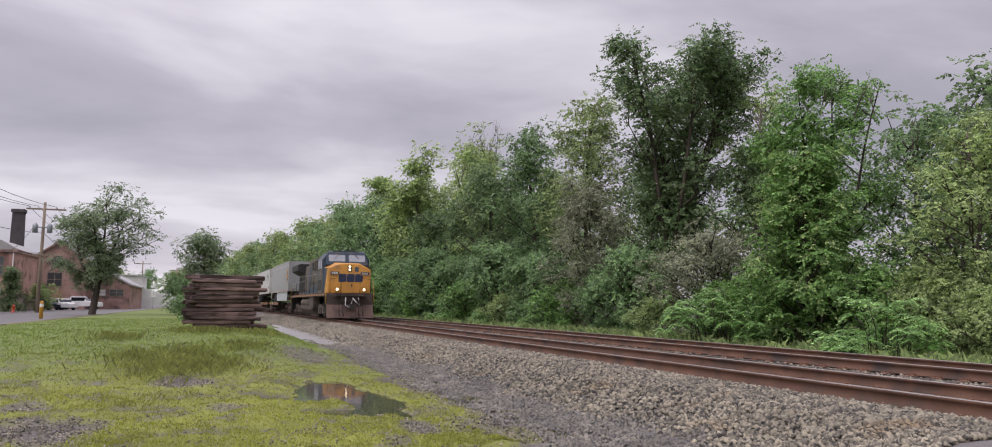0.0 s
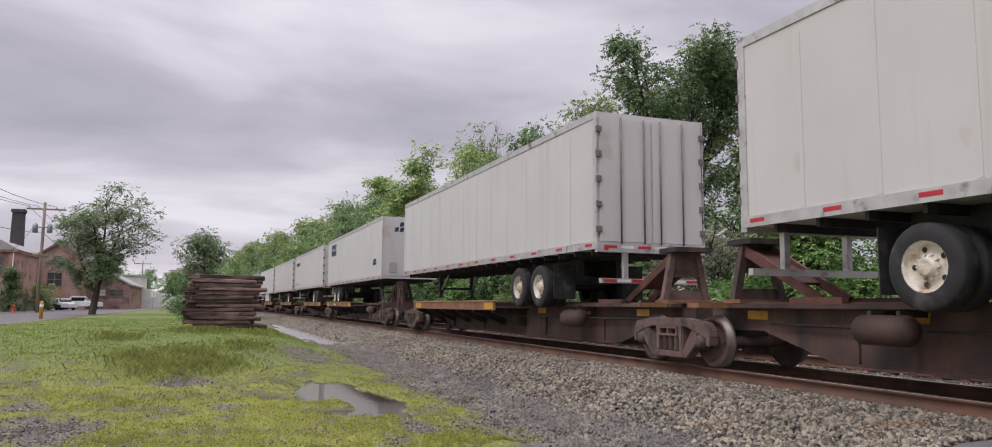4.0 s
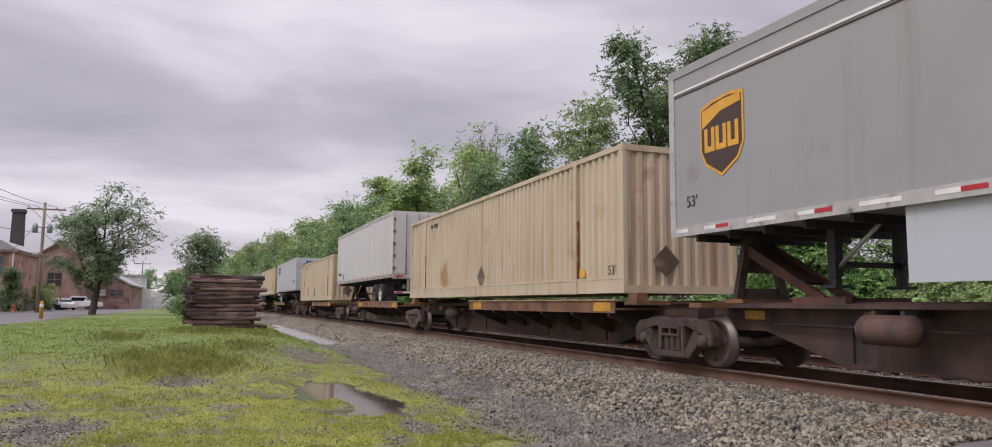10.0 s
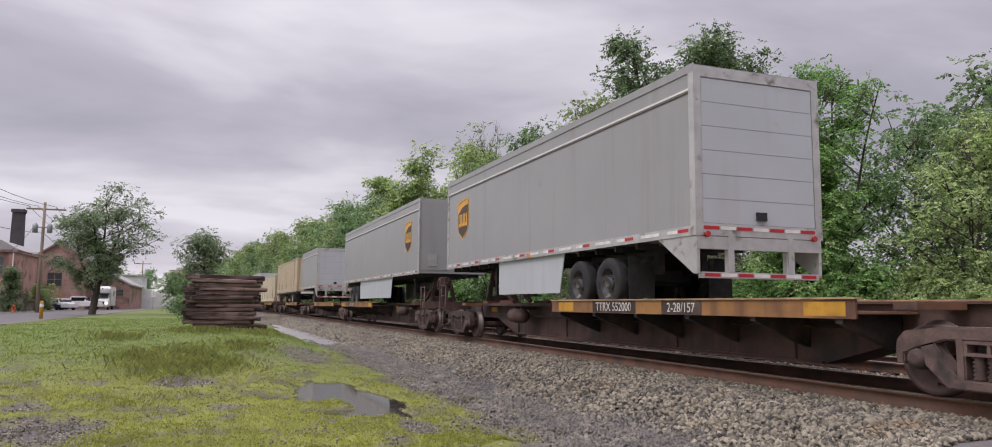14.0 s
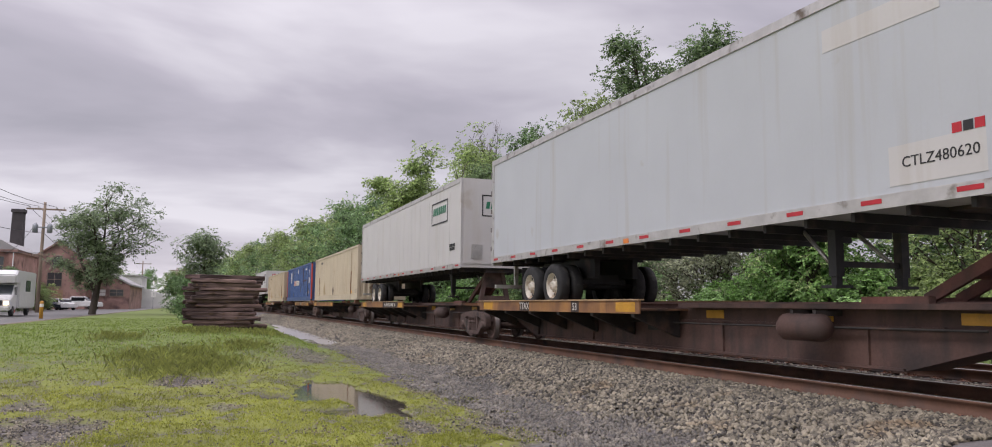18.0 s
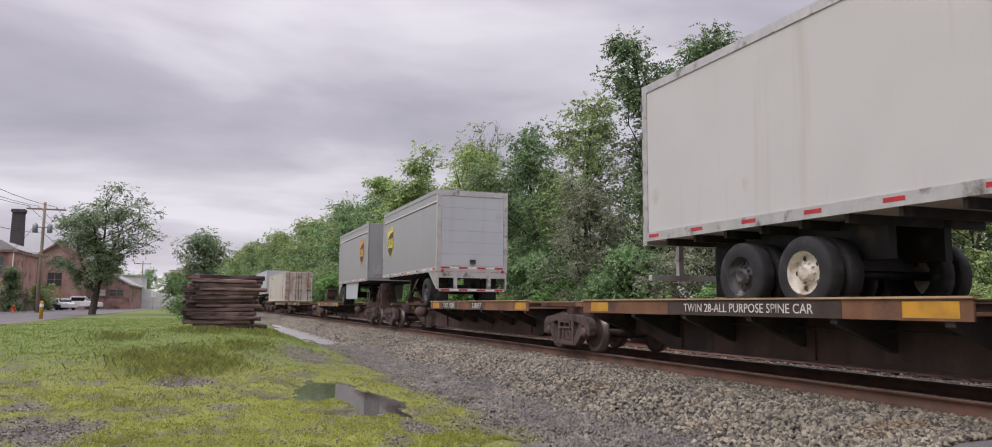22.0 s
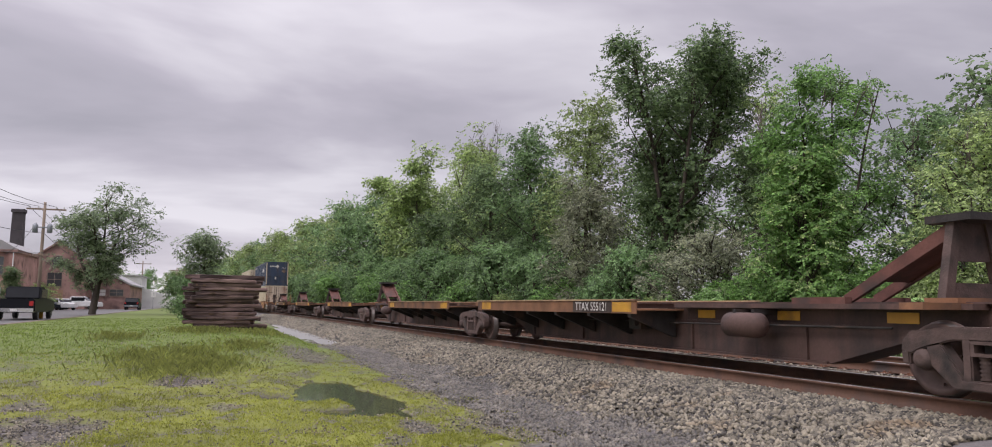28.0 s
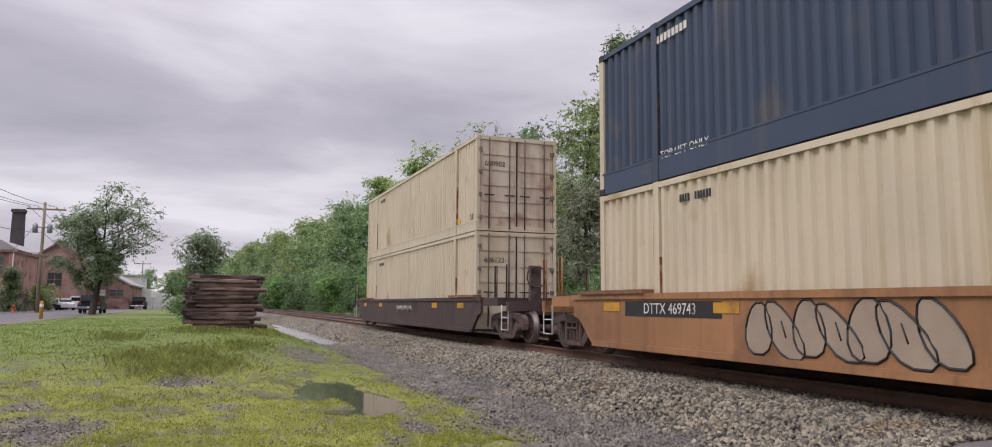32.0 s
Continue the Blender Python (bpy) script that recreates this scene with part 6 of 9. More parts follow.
# ---- double-stack well cars ----
def well_car(uc, tone, label, text=""):
    t = thing("well_car", label, "freight car", "double-stack cars at the train's end")
    for s in (-1, 1):
        side = bmesh.new()
        a, b = (-1.5, -1.42) if s < 0 else (1.42, 1.5)
        prism(side, [(-9.0, 1.2), (9.0, 1.2), (9.0, 0.78), (8.75, 0.72), (8.2, 0.24), (-8.2, 0.24), (-8.75, 0.72), (-9.0, 0.78)], 0, a, b)
        sd = part("side_wall", side, M[tone], t, "long well side wall")
        part("top_chord", boxes((min(a, b) - 0.04, max(a, b) + 0.03, -9.05, 9.05, 1.12, 1.22)), M[tone], sd)
        part("bottom_chord", boxes((min(a, b) - 0.03, max(a, b) + 0.03, -8.15, 8.15, 0.22, 0.32)), M[tone], sd)
        for yy in (-7.2, -4.4, 4.0, 7.4):
            part("reflector", boxes((s * 1.506 - 0.004, s * 1.506 + 0.004, yy - 0.3, yy + 0.3, 0.9, 1.06)), M["yellow"], t, "yellow reflective patch")
        for e in (-1, 1):
            part("guide_rail", boxes((s * 1.46 - 0.12, s * 1.46 + 0.12, e * 7.4 - 1.2, e * 7.4 + 1.2, 1.22, 1.29)), M["deck_rust"], t)
    for e in (-1, 1):
        part("end_platform", boxes((-1.45, 1.45, min(e * 8.9, e * 10.2), max(e * 8.9, e * 10.2), 0.98, 1.2), (-0.4, 0.4, min(e * 8.5, e * 11.0), max(e * 8.5, e * 11.0), 0.75, 1.1), (-1.4, 1.4, min(e * 10.7, e * 10.85), max(e * 10.7, e * 10.85), 0.85, 1.1)), M[tone], t)
        bogie(t, e * 9.9, uc + e * 9.9)
        part("coupler", soften(boxes((-0.16, 0.16, min(e * 11.0, e * 11.9), max(e * 11.0, e * 11.9), 0.72, 0.98)), 0.04), M["dark_steel"], t)
        for sx in (-1.38, 1.38):
            tone_ = M["well_orange"] if tone == "well_orange" else M["truck_steel"]
            for q in (-0.42, 0.42):
                bar = tube(bmesh.new(), [(sx, e * 10.3 + q - 0.07, 1.0), (sx, e * 10.3 + q - 0.07, 2.05), (sx, e * 10.3 + q + 0.07, 2.05), (sx, e * 10.3 + q + 0.07, 1.0)], 0.022)
                part("grab_iron", bar, tone_, t, "upright bent grab iron")
            step = tube(bmesh.new(), [(sx, e * 10.55 - 0.24, 1.0), (sx, e * 10.55 - 0.24, 0.36), (sx, e * 10.55 + 0.24, 0.36), (sx, e * 10.55 + 0.24, 1.0)], 0.02)
            tube(step, [(sx, e * 10.55 - 0.24, 0.68), (sx, e * 10.55 + 0.24, 0.68)], 0.016)
            part("stirrup", step, M["hose"], t, "pale worn stirrup step")
    bw = bmesh.new()
    for k in range(16):
        a0, a1 = 2 * math.pi * k / 16, 2 * math.pi * (k + 1) / 16
        tube(bw, [(-0.5 + 0.28 * math.cos(a0), -10.6, 1.75 + 0.28 * math.sin(a0)), (-0.5 + 0.28 * math.cos(a1), -10.6, 1.75 + 0.28 * math.sin(a1))], 0.02, seg=5)
    part("brake_wheel", bw, M["truck_steel"], t, "rusty hand brake wheel")
    part("brake_stand", boxes((-0.65, -0.35, -10.55, -10.4, 1.1, 2.05)), M["truck_steel"], t)
    part("well_floor", boxes((-1.4, 1.4, -8.2, 8.2, 0.24, 0.30)), M["dark_steel"], t)
    if text:
        part("sign_plate", boxes((-1.506, -1.501, 4.1, 6.9, 0.82, 1.08)), M["black_ink"], t, "black number panel")
        letters("number_lettering", text, 0.26, M["stencil"], t, on_side(-1.509, 5.5, 0.95), "white car number")
        r = random.Random(4)
        for c, n, w in ((3.3, 7, 0.47), (-1.95, 8, 0.37)):
            for k in range(2 * n if c < 0 else n):
                low = k >= n
                yc, zc = c - (k % n) * w - 0.1 * low, (0.52 if low else 0.90 if c < 0 else 0.72) + r.uniform(-0.03, 0.03)
                ry, rz = w * r.uniform(0.55, 0.68), r.uniform(0.22, 0.27) if low else r.uniform(0.18, 0.24) if c < 0 else r.uniform(0.34, 0.39)
                lean = r.uniform(-0.55, -0.25) if low else r.uniform(-0.2, 0.75)
                ring = [(yc + ry * math.copysign(abs(math.cos(a)) ** 0.8, math.cos(a)) * (1.0 - 0.22 * math.sin(a)) + lean * rz * math.sin(a), zc + rz * math.sin(a)) for a in (2 * math.pi * q / 14 for q in range(14))]
                x = -1.503 - 0.0012 * (k % n) - 0.003 * low
                g = part("graffiti_bubble", prism(bmesh.new(), ring, 0, x - 0.001, x + 0.001), M["spray_grey"], t, "pale grey spray-painted bubble shape")
                part("graffiti_outline", tube(bmesh.new(), [(x - 0.002, *q) for q in ring + ring[:1]], 0.017, seg=4), M["black_ink"], g, "black sprayed outline")
                if not low and k % 2:
                    part("graffiti_outline", tube(bmesh.new(), [(x - 0.003, yc + 0.02, zc + 0.12), (x - 0.003, yc - 0.06, zc - 0.1)], 0.013, seg=4), M["black_ink"], g)
        letters("size_lettering", "53", 0.34, M["black_ink"], t, on_side(-1.506, -6.3, 0.7), "black size marking")
    else:
        g = bmesh.new()
        for k in range(12):
            y0 = 1.0 - k * 0.2
            tube(g, [(-1.507, y0, 0.7), (-1.507, y0 - 0.06, 0.95), (-1.507, y0 - 0.18, 0.8)], 0.014, seg=5)
        part("graffiti_strokes", g, M["stencil"], t, "thin white graffiti scrawl")
    return ride(t, uc)


well_car(801.4, "well_orange", "faded orange double-stack well car with graffiti on its side", "DTTX 469743")
well_car(825.2, "well_dark", "dark brown double-stack well car, last of the train")


def umax(t, b, z0, z1):
    word_blocks(t, -1.287, -b + 4.4, z0 + 1.75, (4,), 0.34, 0.34, M["stencil"], 0.15)
    o = part("emblem", boxes((-0.26, 0.26, -0.26, 0.26, 0, 0.004)), M["stencil"], t, "white diamond emblem")
    o.matrix_local = on_side(-1.287, -b + 3.2, z0 + 1.95) @ Matrix.Rotation(radians(45), 4, "Z")
    word_blocks(t, -0.55, -b + 0.02, z1 - 0.62, (4,), 0.17, 0.17, M["stencil"], 0.15, True)
    o = part("emblem", boxes((-0.15, 0.15, -0.15, 0.15, 0, 0.004)), M["stencil"], t, "white diamond emblem")
    o.matrix_local = on_end(0.0, -b + 0.02, z1 - 0.55) @ Matrix.Rotation(radians(45), 4, "Z")
    letters("number_lettering", "246164", 0.17, M["stencil"], t, on_end(0.75, -b + 0.02, z1 - 0.72), "white container number")
    pe = part("placard", boxes((-0.2, 0.2, -0.003, 0.003, -0.2, 0.2)), M["placard"], t, "brown diamond placard plate")
    pe.matrix_local = Matrix.Translation((0.8, -b + 0.02, z1 - 1.1)) @ Matrix.Rotation(radians(45), 4, "Y")
    part("label_panel", boxes((-0.3, -0.1, -b + 0.012, -b + 0.018, z0 + 0.75, z0 + 1.05)), M["stencil"], t, "white label panel")
    letters("notice_lettering", "TOP LIFT ONLY", 0.2, M["stencil"], t, on_side(-1.298, b - 2.9, z0 + 0.42), "white stencilled notice")
    letters("notice_lettering", "TOP LIFT ONLY", 0.2, M["stencil"], t, on_side(-1.298, -b + 2.8, z0 + 0.42), "white stencilled notice")
    word_blocks(t, -1.285, b - 2.6, z1 - 0.4, (8,), 0.14, 0.12, M["stencil"], 0)


def stack_no(text):
    def draw(t, b, z0, z1):
        letters("number_lettering", text, 0.22, M["black_ink"], t, on_end(-0.72, -b + 0.02, z1 - 0.85), "black container number")
    return draw


container(793.4, 809.6, "cream", 0.305, "cream corrugated container at the bottom of a double stack", doors_near=True, rust=True, extra=stack_no("604464"))
container(793.4, 809.6, "navy", 3.205, "navy blue corrugated container stacked on top, with white marks", doors_near=True, extra=umax, marks=False, rail_h=0.42, post="cream")
container(817.2, 833.4, "cream", 0.305, "cream corrugated container at the bottom of a double stack", doors_near=True, rust=False, extra=stack_no("606122"))
container(817.2, 833.4, "cream", 3.205, "cream corrugated container on top with heavily rusted doors", doors_near=True, rust=True, extra=stack_no("600902"))
# ---- the locomotive ----
def locomotive(uc):
    t = thing("locomotive", "dirty blue, grey and yellow six-axle diesel freight locomotive", "locomotive")
    H = 10.4
    fr = bmesh.new()
    box(fr, -1.52, 1.52, -H + 0.6, H - 0.35, 1.56, 1.68)
    box(fr, -0.6, 0.6, -H + 0.4, H - 0.3, 1.15, 1.56)
    part("underframe", fr, M["loco_under"], t)
    for s in (-1, 1):
        part("walkway_edge", boxes((s * 1.53 - 0.02, s * 1.53 + 0.02, -H + 1.0, H - 0.4, 1.52, 1.70)), M["plow_brown"], t, "dusty brown walkway edge")
        for k in range(14):
            part("reflector", boxes((s * 1.55 - 0.004, s * 1.55 + 0.004, -H + 1.5 + k * 1.3, -H + 2.1 + k * 1.3, 1.56, 1.67)), M["worn_yellow"], t, "faded yellow patch")
    # nose: tapered, with a sloped top
    nose = bmesh.new()
    v = lambda x, y, z: nose.verts.new((x, y, z))
    f0 = [v(-1.36, -H + 0.75, 1.68), v(1.36, -H + 0.75, 1.68), v(1.36, -H + 0.75, 3.26), v(0.62, -H + 0.75, 3.58), v(-0.62, -H + 0.75, 3.58), v(-1.36, -H + 0.75, 3.26)]
    f1 = [v(-1.5, -H + 2.1, 1.68), v(1.5, -H + 2.1, 1.68), v(1.5, -H + 2.1, 3.36), v(0.8, -H + 2.1, 3.74), v(-0.8, -H + 2.1, 3.74), v(-1.5, -H + 2.1, 3.36)]
    nose.faces.new(f0)
    for k in range(6):
        nose.faces.new((f0[k], f0[(k + 1) % 6], f1[(k + 1) % 6], f1[k]))
    nose.faces.new(f1)
    bmesh.ops.recalc_face_normals(nose, faces=nose.faces)
    soften(nose, 0.05, 2)
    ns = part("nose", nose, M["loco_yellow"], t, "yellow tapered nose with dirt streaks")
    fy = -H + 0.745
    for x in (-0.66, -0.13, 0.40):
        nb_ = prism(bmesh.new(), [(-0.24, -0.26), (0.20, -0.26), (0.26, -0.18), (0.26, 0.26), (-0.18, 0.26), (-0.24, 0.18)], 2, 0, 0.006)
        o = part("name_block", nb_, M["ink"], ns, "dark blue block letter shown as a plain shape")
        o.matrix_local = on_end(x + 0.18, fy, 2.68)
    part("headlight_box", boxes((-0.15, 0.11, fy - 0.012, fy + 0.05, 3.1, 3.52)), M["loco_black"], ns)
    for x, z in ((-0.02, 3.41), (-0.02, 3.22)):
        part("headlight", lathe(bmesh.new(), 1, (x, fy - 0.02, z), [(-0.03, 0.055), (0.0, 0.068), (0.03, 0.072)], 14), M["headlamp"], ns, "lit headlight")
    part("nose_window", soften(boxes((0.30, 0.56, fy - 0.012, fy + 0.02, 3.1, 3.4)), 0.03), M["glass_dark"], ns, "small dark nose window")
    part("nose_door", boxes((-0.42, 0.34, fy - 0.010, fy + 0.01, 1.74, 2.36)), M["loco_yellow"], ns, "yellow nose door outlined by dirt")
    part("door_latch", boxes((0.10, 0.16, fy - 0.03, fy, 2.1, 2.3)), M["loco_black"], ns)
    for s in (-1, 1):
        nb = part("number_board", boxes((s * 0.98 - 0.30, s * 0.98 + 0.30, fy - 0.05, fy + 0.02, 2.86, 3.1)), M["board"], ns, "tan lit number board")
        part("number_face", boxes((s * 0.98 - 0.26, s * 0.98 + 0.26, fy - 0.054, fy - 0.05, 2.9, 3.06)), M["loco_black"], nb)
        for k in range(3):
            part("number_bar", boxes((s * 0.98 - 0.2 + k * 0.14, s * 0.98 - 0.1 + k * 0.14, fy - 0.058, fy - 0.054, 2.92, 3.04)), M["stencil"], nb)
        part("ditch_light_box", boxes((s * 0.86 - 0.14, s * 0.86 + 0.14, -H + 0.36, -H + 0.62, 1.74, 2.1)), M["loco_yellow"], t)
        part("ditch_light", lathe(bmesh.new(), 1, (s * 0.86, -H + 0.32, 1.93), [(-0.04, 0.06), (0.0, 0.085), (0.08, 0.09)], 16), M["headlamp"], t, "lit ditch light")
        part("ditch_light_rim", lathe(bmesh.new(), 1, (s * 0.86, -H + 0.33, 1.93), [(-0.05, 0.09), (-0.05, 0.115), (0.05, 0.115)], 16, False), M["loco_black"], t)
    # cab
    cab = bmesh.new()
    prism(cab, [(-1.52, 1.68), (-1.52, 3.95), (-1.2, 4.42), (-0.6, 4.52), (0.6, 4.52), (1.2, 4.42), (1.52, 3.95), (1.52, 1.68)], 1, -H + 2.1, -H + 4.6)
    soften(cab, 0.04, 2)
    cb = part("cab", cab, M["loco_blue"], t, "dark blue crew cab")
    br = bmesh.new()
    prism(br, [(-H + 1.83, 3.56), (-H + 2.25, 3.45), (-H + 2.25, 4.50), (-H + 2.08, 4.42)], 0, -1.42, 1.42)
    for q in br.verts:
        if q.co.z > 4.2:
            q.co.x *= 0.87
    part("windshield_frame", soften(br, 0.03), M["loco_blue"], cb, "dark teal-blue cab front")
    for s in (-1, 1):
        q = bmesh.new()
        lo_, hi_ = (-H + 1.83 + (3.80 - 3.56) * 0.291, 3.80), (-H + 1.83 + (4.24 - 3.56) * 0.291, 4.24)
        prism(q, [lo_, (lo_[0] + 0.02, lo_[1]), (hi_[0] + 0.02, hi_[1]), hi_], 0, min(s * 0.12, s * 1.2), max(s * 0.12, s * 1.2))
        o = part("windshield", q, M["glass_bright"], cb, "reflective cab windshield")
        o.matrix_local = pose(0, -0.012, 0)
        part("wiper", tube(bmesh.new(), [(s * 0.5, hi_[0] - 0.04, 4.3), (s * 0.8, lo_[0] + 0.02, 3.98)], 0.012), M["loco_black"], cb)
        for ya in (-H + 2.6, -H + 3.5):
            part("side_window", boxes((s * 1.53 - 0.012, s * 1.53 + 0.012, ya, ya + 0.7, 3.35, 3.95)), M["glass_dark"], cb, "dark cab side window")
        part("window_shade", boxes((s * 1.56 - 0.012, s * 1.56 + 0.012, -H + 2.45, -H + 2.55, 3.3, 4.0)), M["alu"], cb)
        part("cab_door", boxes((s * 1.525 - 0.012, s * 1.525 + 0.012, -H + 2.35, -H + 4.4, 1.75, 2.85)), M["loco_grey"], cb, "grey louvred lower cab panel")
        for k in range(2):
            part("louvre", boxes((s * 1.535 - 0.012, s * 1.535 + 0.012, -H + 2.5 + k * 0.95, -H + 3.3 + k * 0.95, 1.9, 2.6)), M["loco_black"], cb)
    letters("cab_number", "113", 0.42, M["shield_gold"], cb, on_side(-1.535, -H + 3.3, 3.1), "tan cab number")
    # equipment boxes behind the cab
    aux = boxes((-1.22, 1.22, -H + 4.6, -H + 11.2, 1.68, 4.28))
    soften(aux, 0.06, 2)
    ax = part("equipment_hood", aux, M["loco_grey"], t, "grimy grey equipment hood")
    part("hood_band", boxes((-1.235, 1.235, -H + 4.62, -H + 11.1, 1.72, 2.3)), M["loco_blue"], ax)
    for s in (-1, 1):
        part("intake_screen", boxes((s * 1.24 - 0.02, s * 1.24 + 0.02, -1.57, -0.75, 3.5, 4.05)), M["loco_black"], ax, "black intake screen")
        for k in range(4):
            y0 = -2.66 - k * 0.88
            g = boxes((s * 1.23 - 0.012, s * 1.23 + 0.012, y0, y0 + 0.7, 3.4, 4.1))
            part("grille", g, M["loco_black"], ax, "black intake grille")
            for j in range(5):
                part("grille_bar", boxes((s * 1.245 - 0.01, s * 1.245 + 0.01, y0 + 0.08 + j * 0.14, y0 + 0.105 + j * 0.14, 3.4, 4.1)), M["loco_grey"], ax)
            for z in (3.57, 3.75, 3.93):
                part("grille_bar", boxes((s * 1.243 - 0.008, s * 1.243 + 0.008, y0, y0 + 0.7, z, z + 0.02)), M["loco_grey"], ax)
        for k in range(5):
            y0 = -H + 4.9 + k * 1.2
            part("access_door", boxes((s * 1.23 - 0.01, s * 1.23 + 0.01, y0, y0 + 1.0, 2.35, 3.3)), M["loco_grey"], ax, "grey access door")
            part("louvre", boxes((s * 1.245 - 0.008, s * 1.245 + 0.008, y0 + 0.2, y0 + 0.8, 2.42, 2.6)), M["loco_black"], ax)
    hood = boxes((-0.86, 0.86, -H + 11.2, H - 3.2, 1.68, 4.06))
    soften(hood, 0.08, 2)
    hd = part("long_hood", hood, M["loco_grey"], t, "long grey engine hood with blue letters")
    for s in (-1, 1):
        n = 9
        for k in range(n):
            y0 = -H + 11.3 + k * 0.7
            part("hood_door", boxes((s * 0.87 - 0.014, s * 0.87 + 0.014, y0 + 0.02, y0 + 0.66, 2.05, 3.75)), M["loco_grey"], hd, "engine access door")
            part("door_latch", boxes((s * 0.89 - 0.014, s * 0.89 + 0.014, y0 + 0.56, y0 + 0.6, 2.8, 2.95)), M["loco_black"], hd)
        part("hood_band", boxes((s * 0.885 - 0.006, s * 0.885 + 0.006, -H + 11.3, H - 3.3, 1.75, 2.1)), M["loco_blue"], hd)
    part("exhaust_stack", boxes((-0.35, 0.35, -0.2, 0.9, 4.05, 4.3)), M["loco_black"], hd, "sooty exhaust stack")
    part("fan_housing", disc(bmesh.new(), 2, (0, 4.4, 4.12), 0.6, 0.08, 20), M["loco_black"], hd)
    # big letters on the hood, as plain shapes
    for s in (-1, 1):
        for k in range(6):
            part("panel_seam", boxes((s * 0.914 - 0.004, s * 0.914 + 0.004, 0.1 + k * 0.6, 0.125 + k * 0.6, 2.05, 3.72)), M["loco_black"], hd)
    for y, x in ((2.58, -0.909), (1.38, -0.909), (0.12, -1.243)):
        pts = [(-0.56, -0.66), (0.42, -0.70), (0.56, -0.50), (0.56, 0.62), (0.40, 0.70), (-0.44, 0.70), (-0.56, 0.52)]
        o = part("name_block", prism(bmesh.new(), pts, 2, 0, 0.003), M["faded_blue"], hd, "faded blue block in place of a letter")
        o.matrix_local = on_side(x, y, 3.06)
    for s in (-1, 1):
        tri_ = bmesh.new()
        prism(tri_, [(-H + 1.15, 3.30), (-H + 2.1, 3.36), (-H + 2.1, 1.72), (-H + 1.75, 1.72)], 0, s * 1.505 - 0.004, s * 1.505 + 0.004)
        for q in tri_.verts:
            q.co.x -= s * (-H + 2.1 - q.co.y) * 0.1037
        part("nose_side_panel", tri_, M["loco_blue"], ns, "dark blue flank behind the yellow nose")
    # radiator end with overhanging wings
    rad = boxes((-0.9, 0.9, H - 4.6, H - 0.75, 1.68, 3.75))
    part("radiator_body", soften(rad, 0.05), M["loco_grey"], t, "grimy radiator compartment")
    wg = bmesh.new()
    prism(wg, [(-0.92, 3.42), (-1.5, 3.72), (-1.52, 4.22), (-1.3, 4.3), (1.3, 4.3), (1.52, 4.22), (1.5, 3.72), (0.92, 3.42)], 1, H - 4.7, H - 0.4)
    part("radiator_hood", soften(wg, 0.04), M["loco_black"], t, "black overhanging radiator wings")
    for s in (-1, 1):
        for k in range(6):
            y0 = H - 4.4 + k * 0.6
            part("louvre", boxes((s * 0.91 - 0.012, s * 0.91 + 0.012, y0, y0 + 0.4, 1.95, 3.2)), M["loco_black"], t, "dark radiator louvre")
    # pilots, plow, couplers, steps
    pl = bmesh.new()
    prism(pl, [(-H + 0.15, 0.14), (-H + 0.28, 0.10), (-H + 0.62, 1.0), (-H + 0.55, 1.08)], 0, -1.48, 1.48)
    part("plow", pl, M["plow_brown"], t, "rusty brown pilot plow")
    part("anticlimber", boxes((-1.0, 1.0, -H + 0.05, -H + 0.65, 1.5, 1.68), (-1.45, 1.45, -H + 0.5, -H + 0.68, 0.9, 1.58)), M["plow_dark"], t)
    part("rear_pilot", boxes((-1.45, 1.45, H - 0.4, H - 0.25, 0.5, 1.6)), M["loco_black"], t)
    for e in (-1, 1):
        part("coupler", soften(boxes((-0.17, 0.17, min(e * (H - 0.4), e * (H + 0.45)), max(e * (H - 0.4), e * (H + 0.45)), 0.72, 1.02)), 0.05), M["dark_steel"], t)
        for x in (-0.75, -0.5, 0.5, 0.75):
            part("hose", tube(bmesh.new(), [(x, e * (H - 0.28), 0.95), (x, e * (H - 0.05), 0.7), (x, e * (H - 0.05), 0.4), (x + 0.06, e * (H - 0.12), 0.25)], 0.025), M["rubber"], t)
    part("hose", tube(bmesh.new(), [(-0.35, -H + 0.02, 1.4), (-0.4, -H - 0.12, 0.95), (-0.2, -H - 0.16, 0.8), (-0.02, -H - 0.12, 1.0), (0.1, -H, 1.38)], 0.032), M["hose"], t, "pale jumper hose")
    part("hose", tube(bmesh.new(), [(0.1, -H, 1.38), (0.3, -H - 0.14, 1.1), (0.5, -H - 0.12, 0.95), (0.45, -H, 1.4)], 0.032), M["hose"], t, "pale jumper hose")
    for s in (-1, 1):
        for y, e in ((-H + 0.95, -1), (H - 0.75, 1)):
            st = boxes(*[(s * 1.42 - 0.12, s * 1.42 + 0.12, y - 0.3, y + 0.3, 0.42 + k * 0.36, 0.46 + k * 0.36) for k in range(4)])
            part("step_ladder", st, M["loco_under"], t, "steel boarding steps")
            for q in (-0.33, 0.33):
                part("step_side", boxes((s * 1.5 - 0.02, s * 1.5 + 0.02, y + q - 0.03, y + q + 0.03, 0.4, 1.56)), M["loco_black"], t)
            part("grab_iron", tube(bmesh.new(), [(s * 1.52, y + e * 0.4, 1.0), (s * 1.54, y + e * 0.42, 1.7), (s * 1.5, y + e * 0.3, 2.5)], 0.02), M["hand_yellow"], t)
        # handrail along the walkway
        ys = [-H + 4.8, -H + 6.6, -H + 8.6, -H + 10.6, -H + 11.4, -H + 13.2, -H + 15.0, -H + 16.8, -H + 18.6, H - 0.6]
        zs = [3.05, 3.05, 3.05, 3.05, 2.72, 2.72, 2.72, 2.72, 2.72, 2.72]
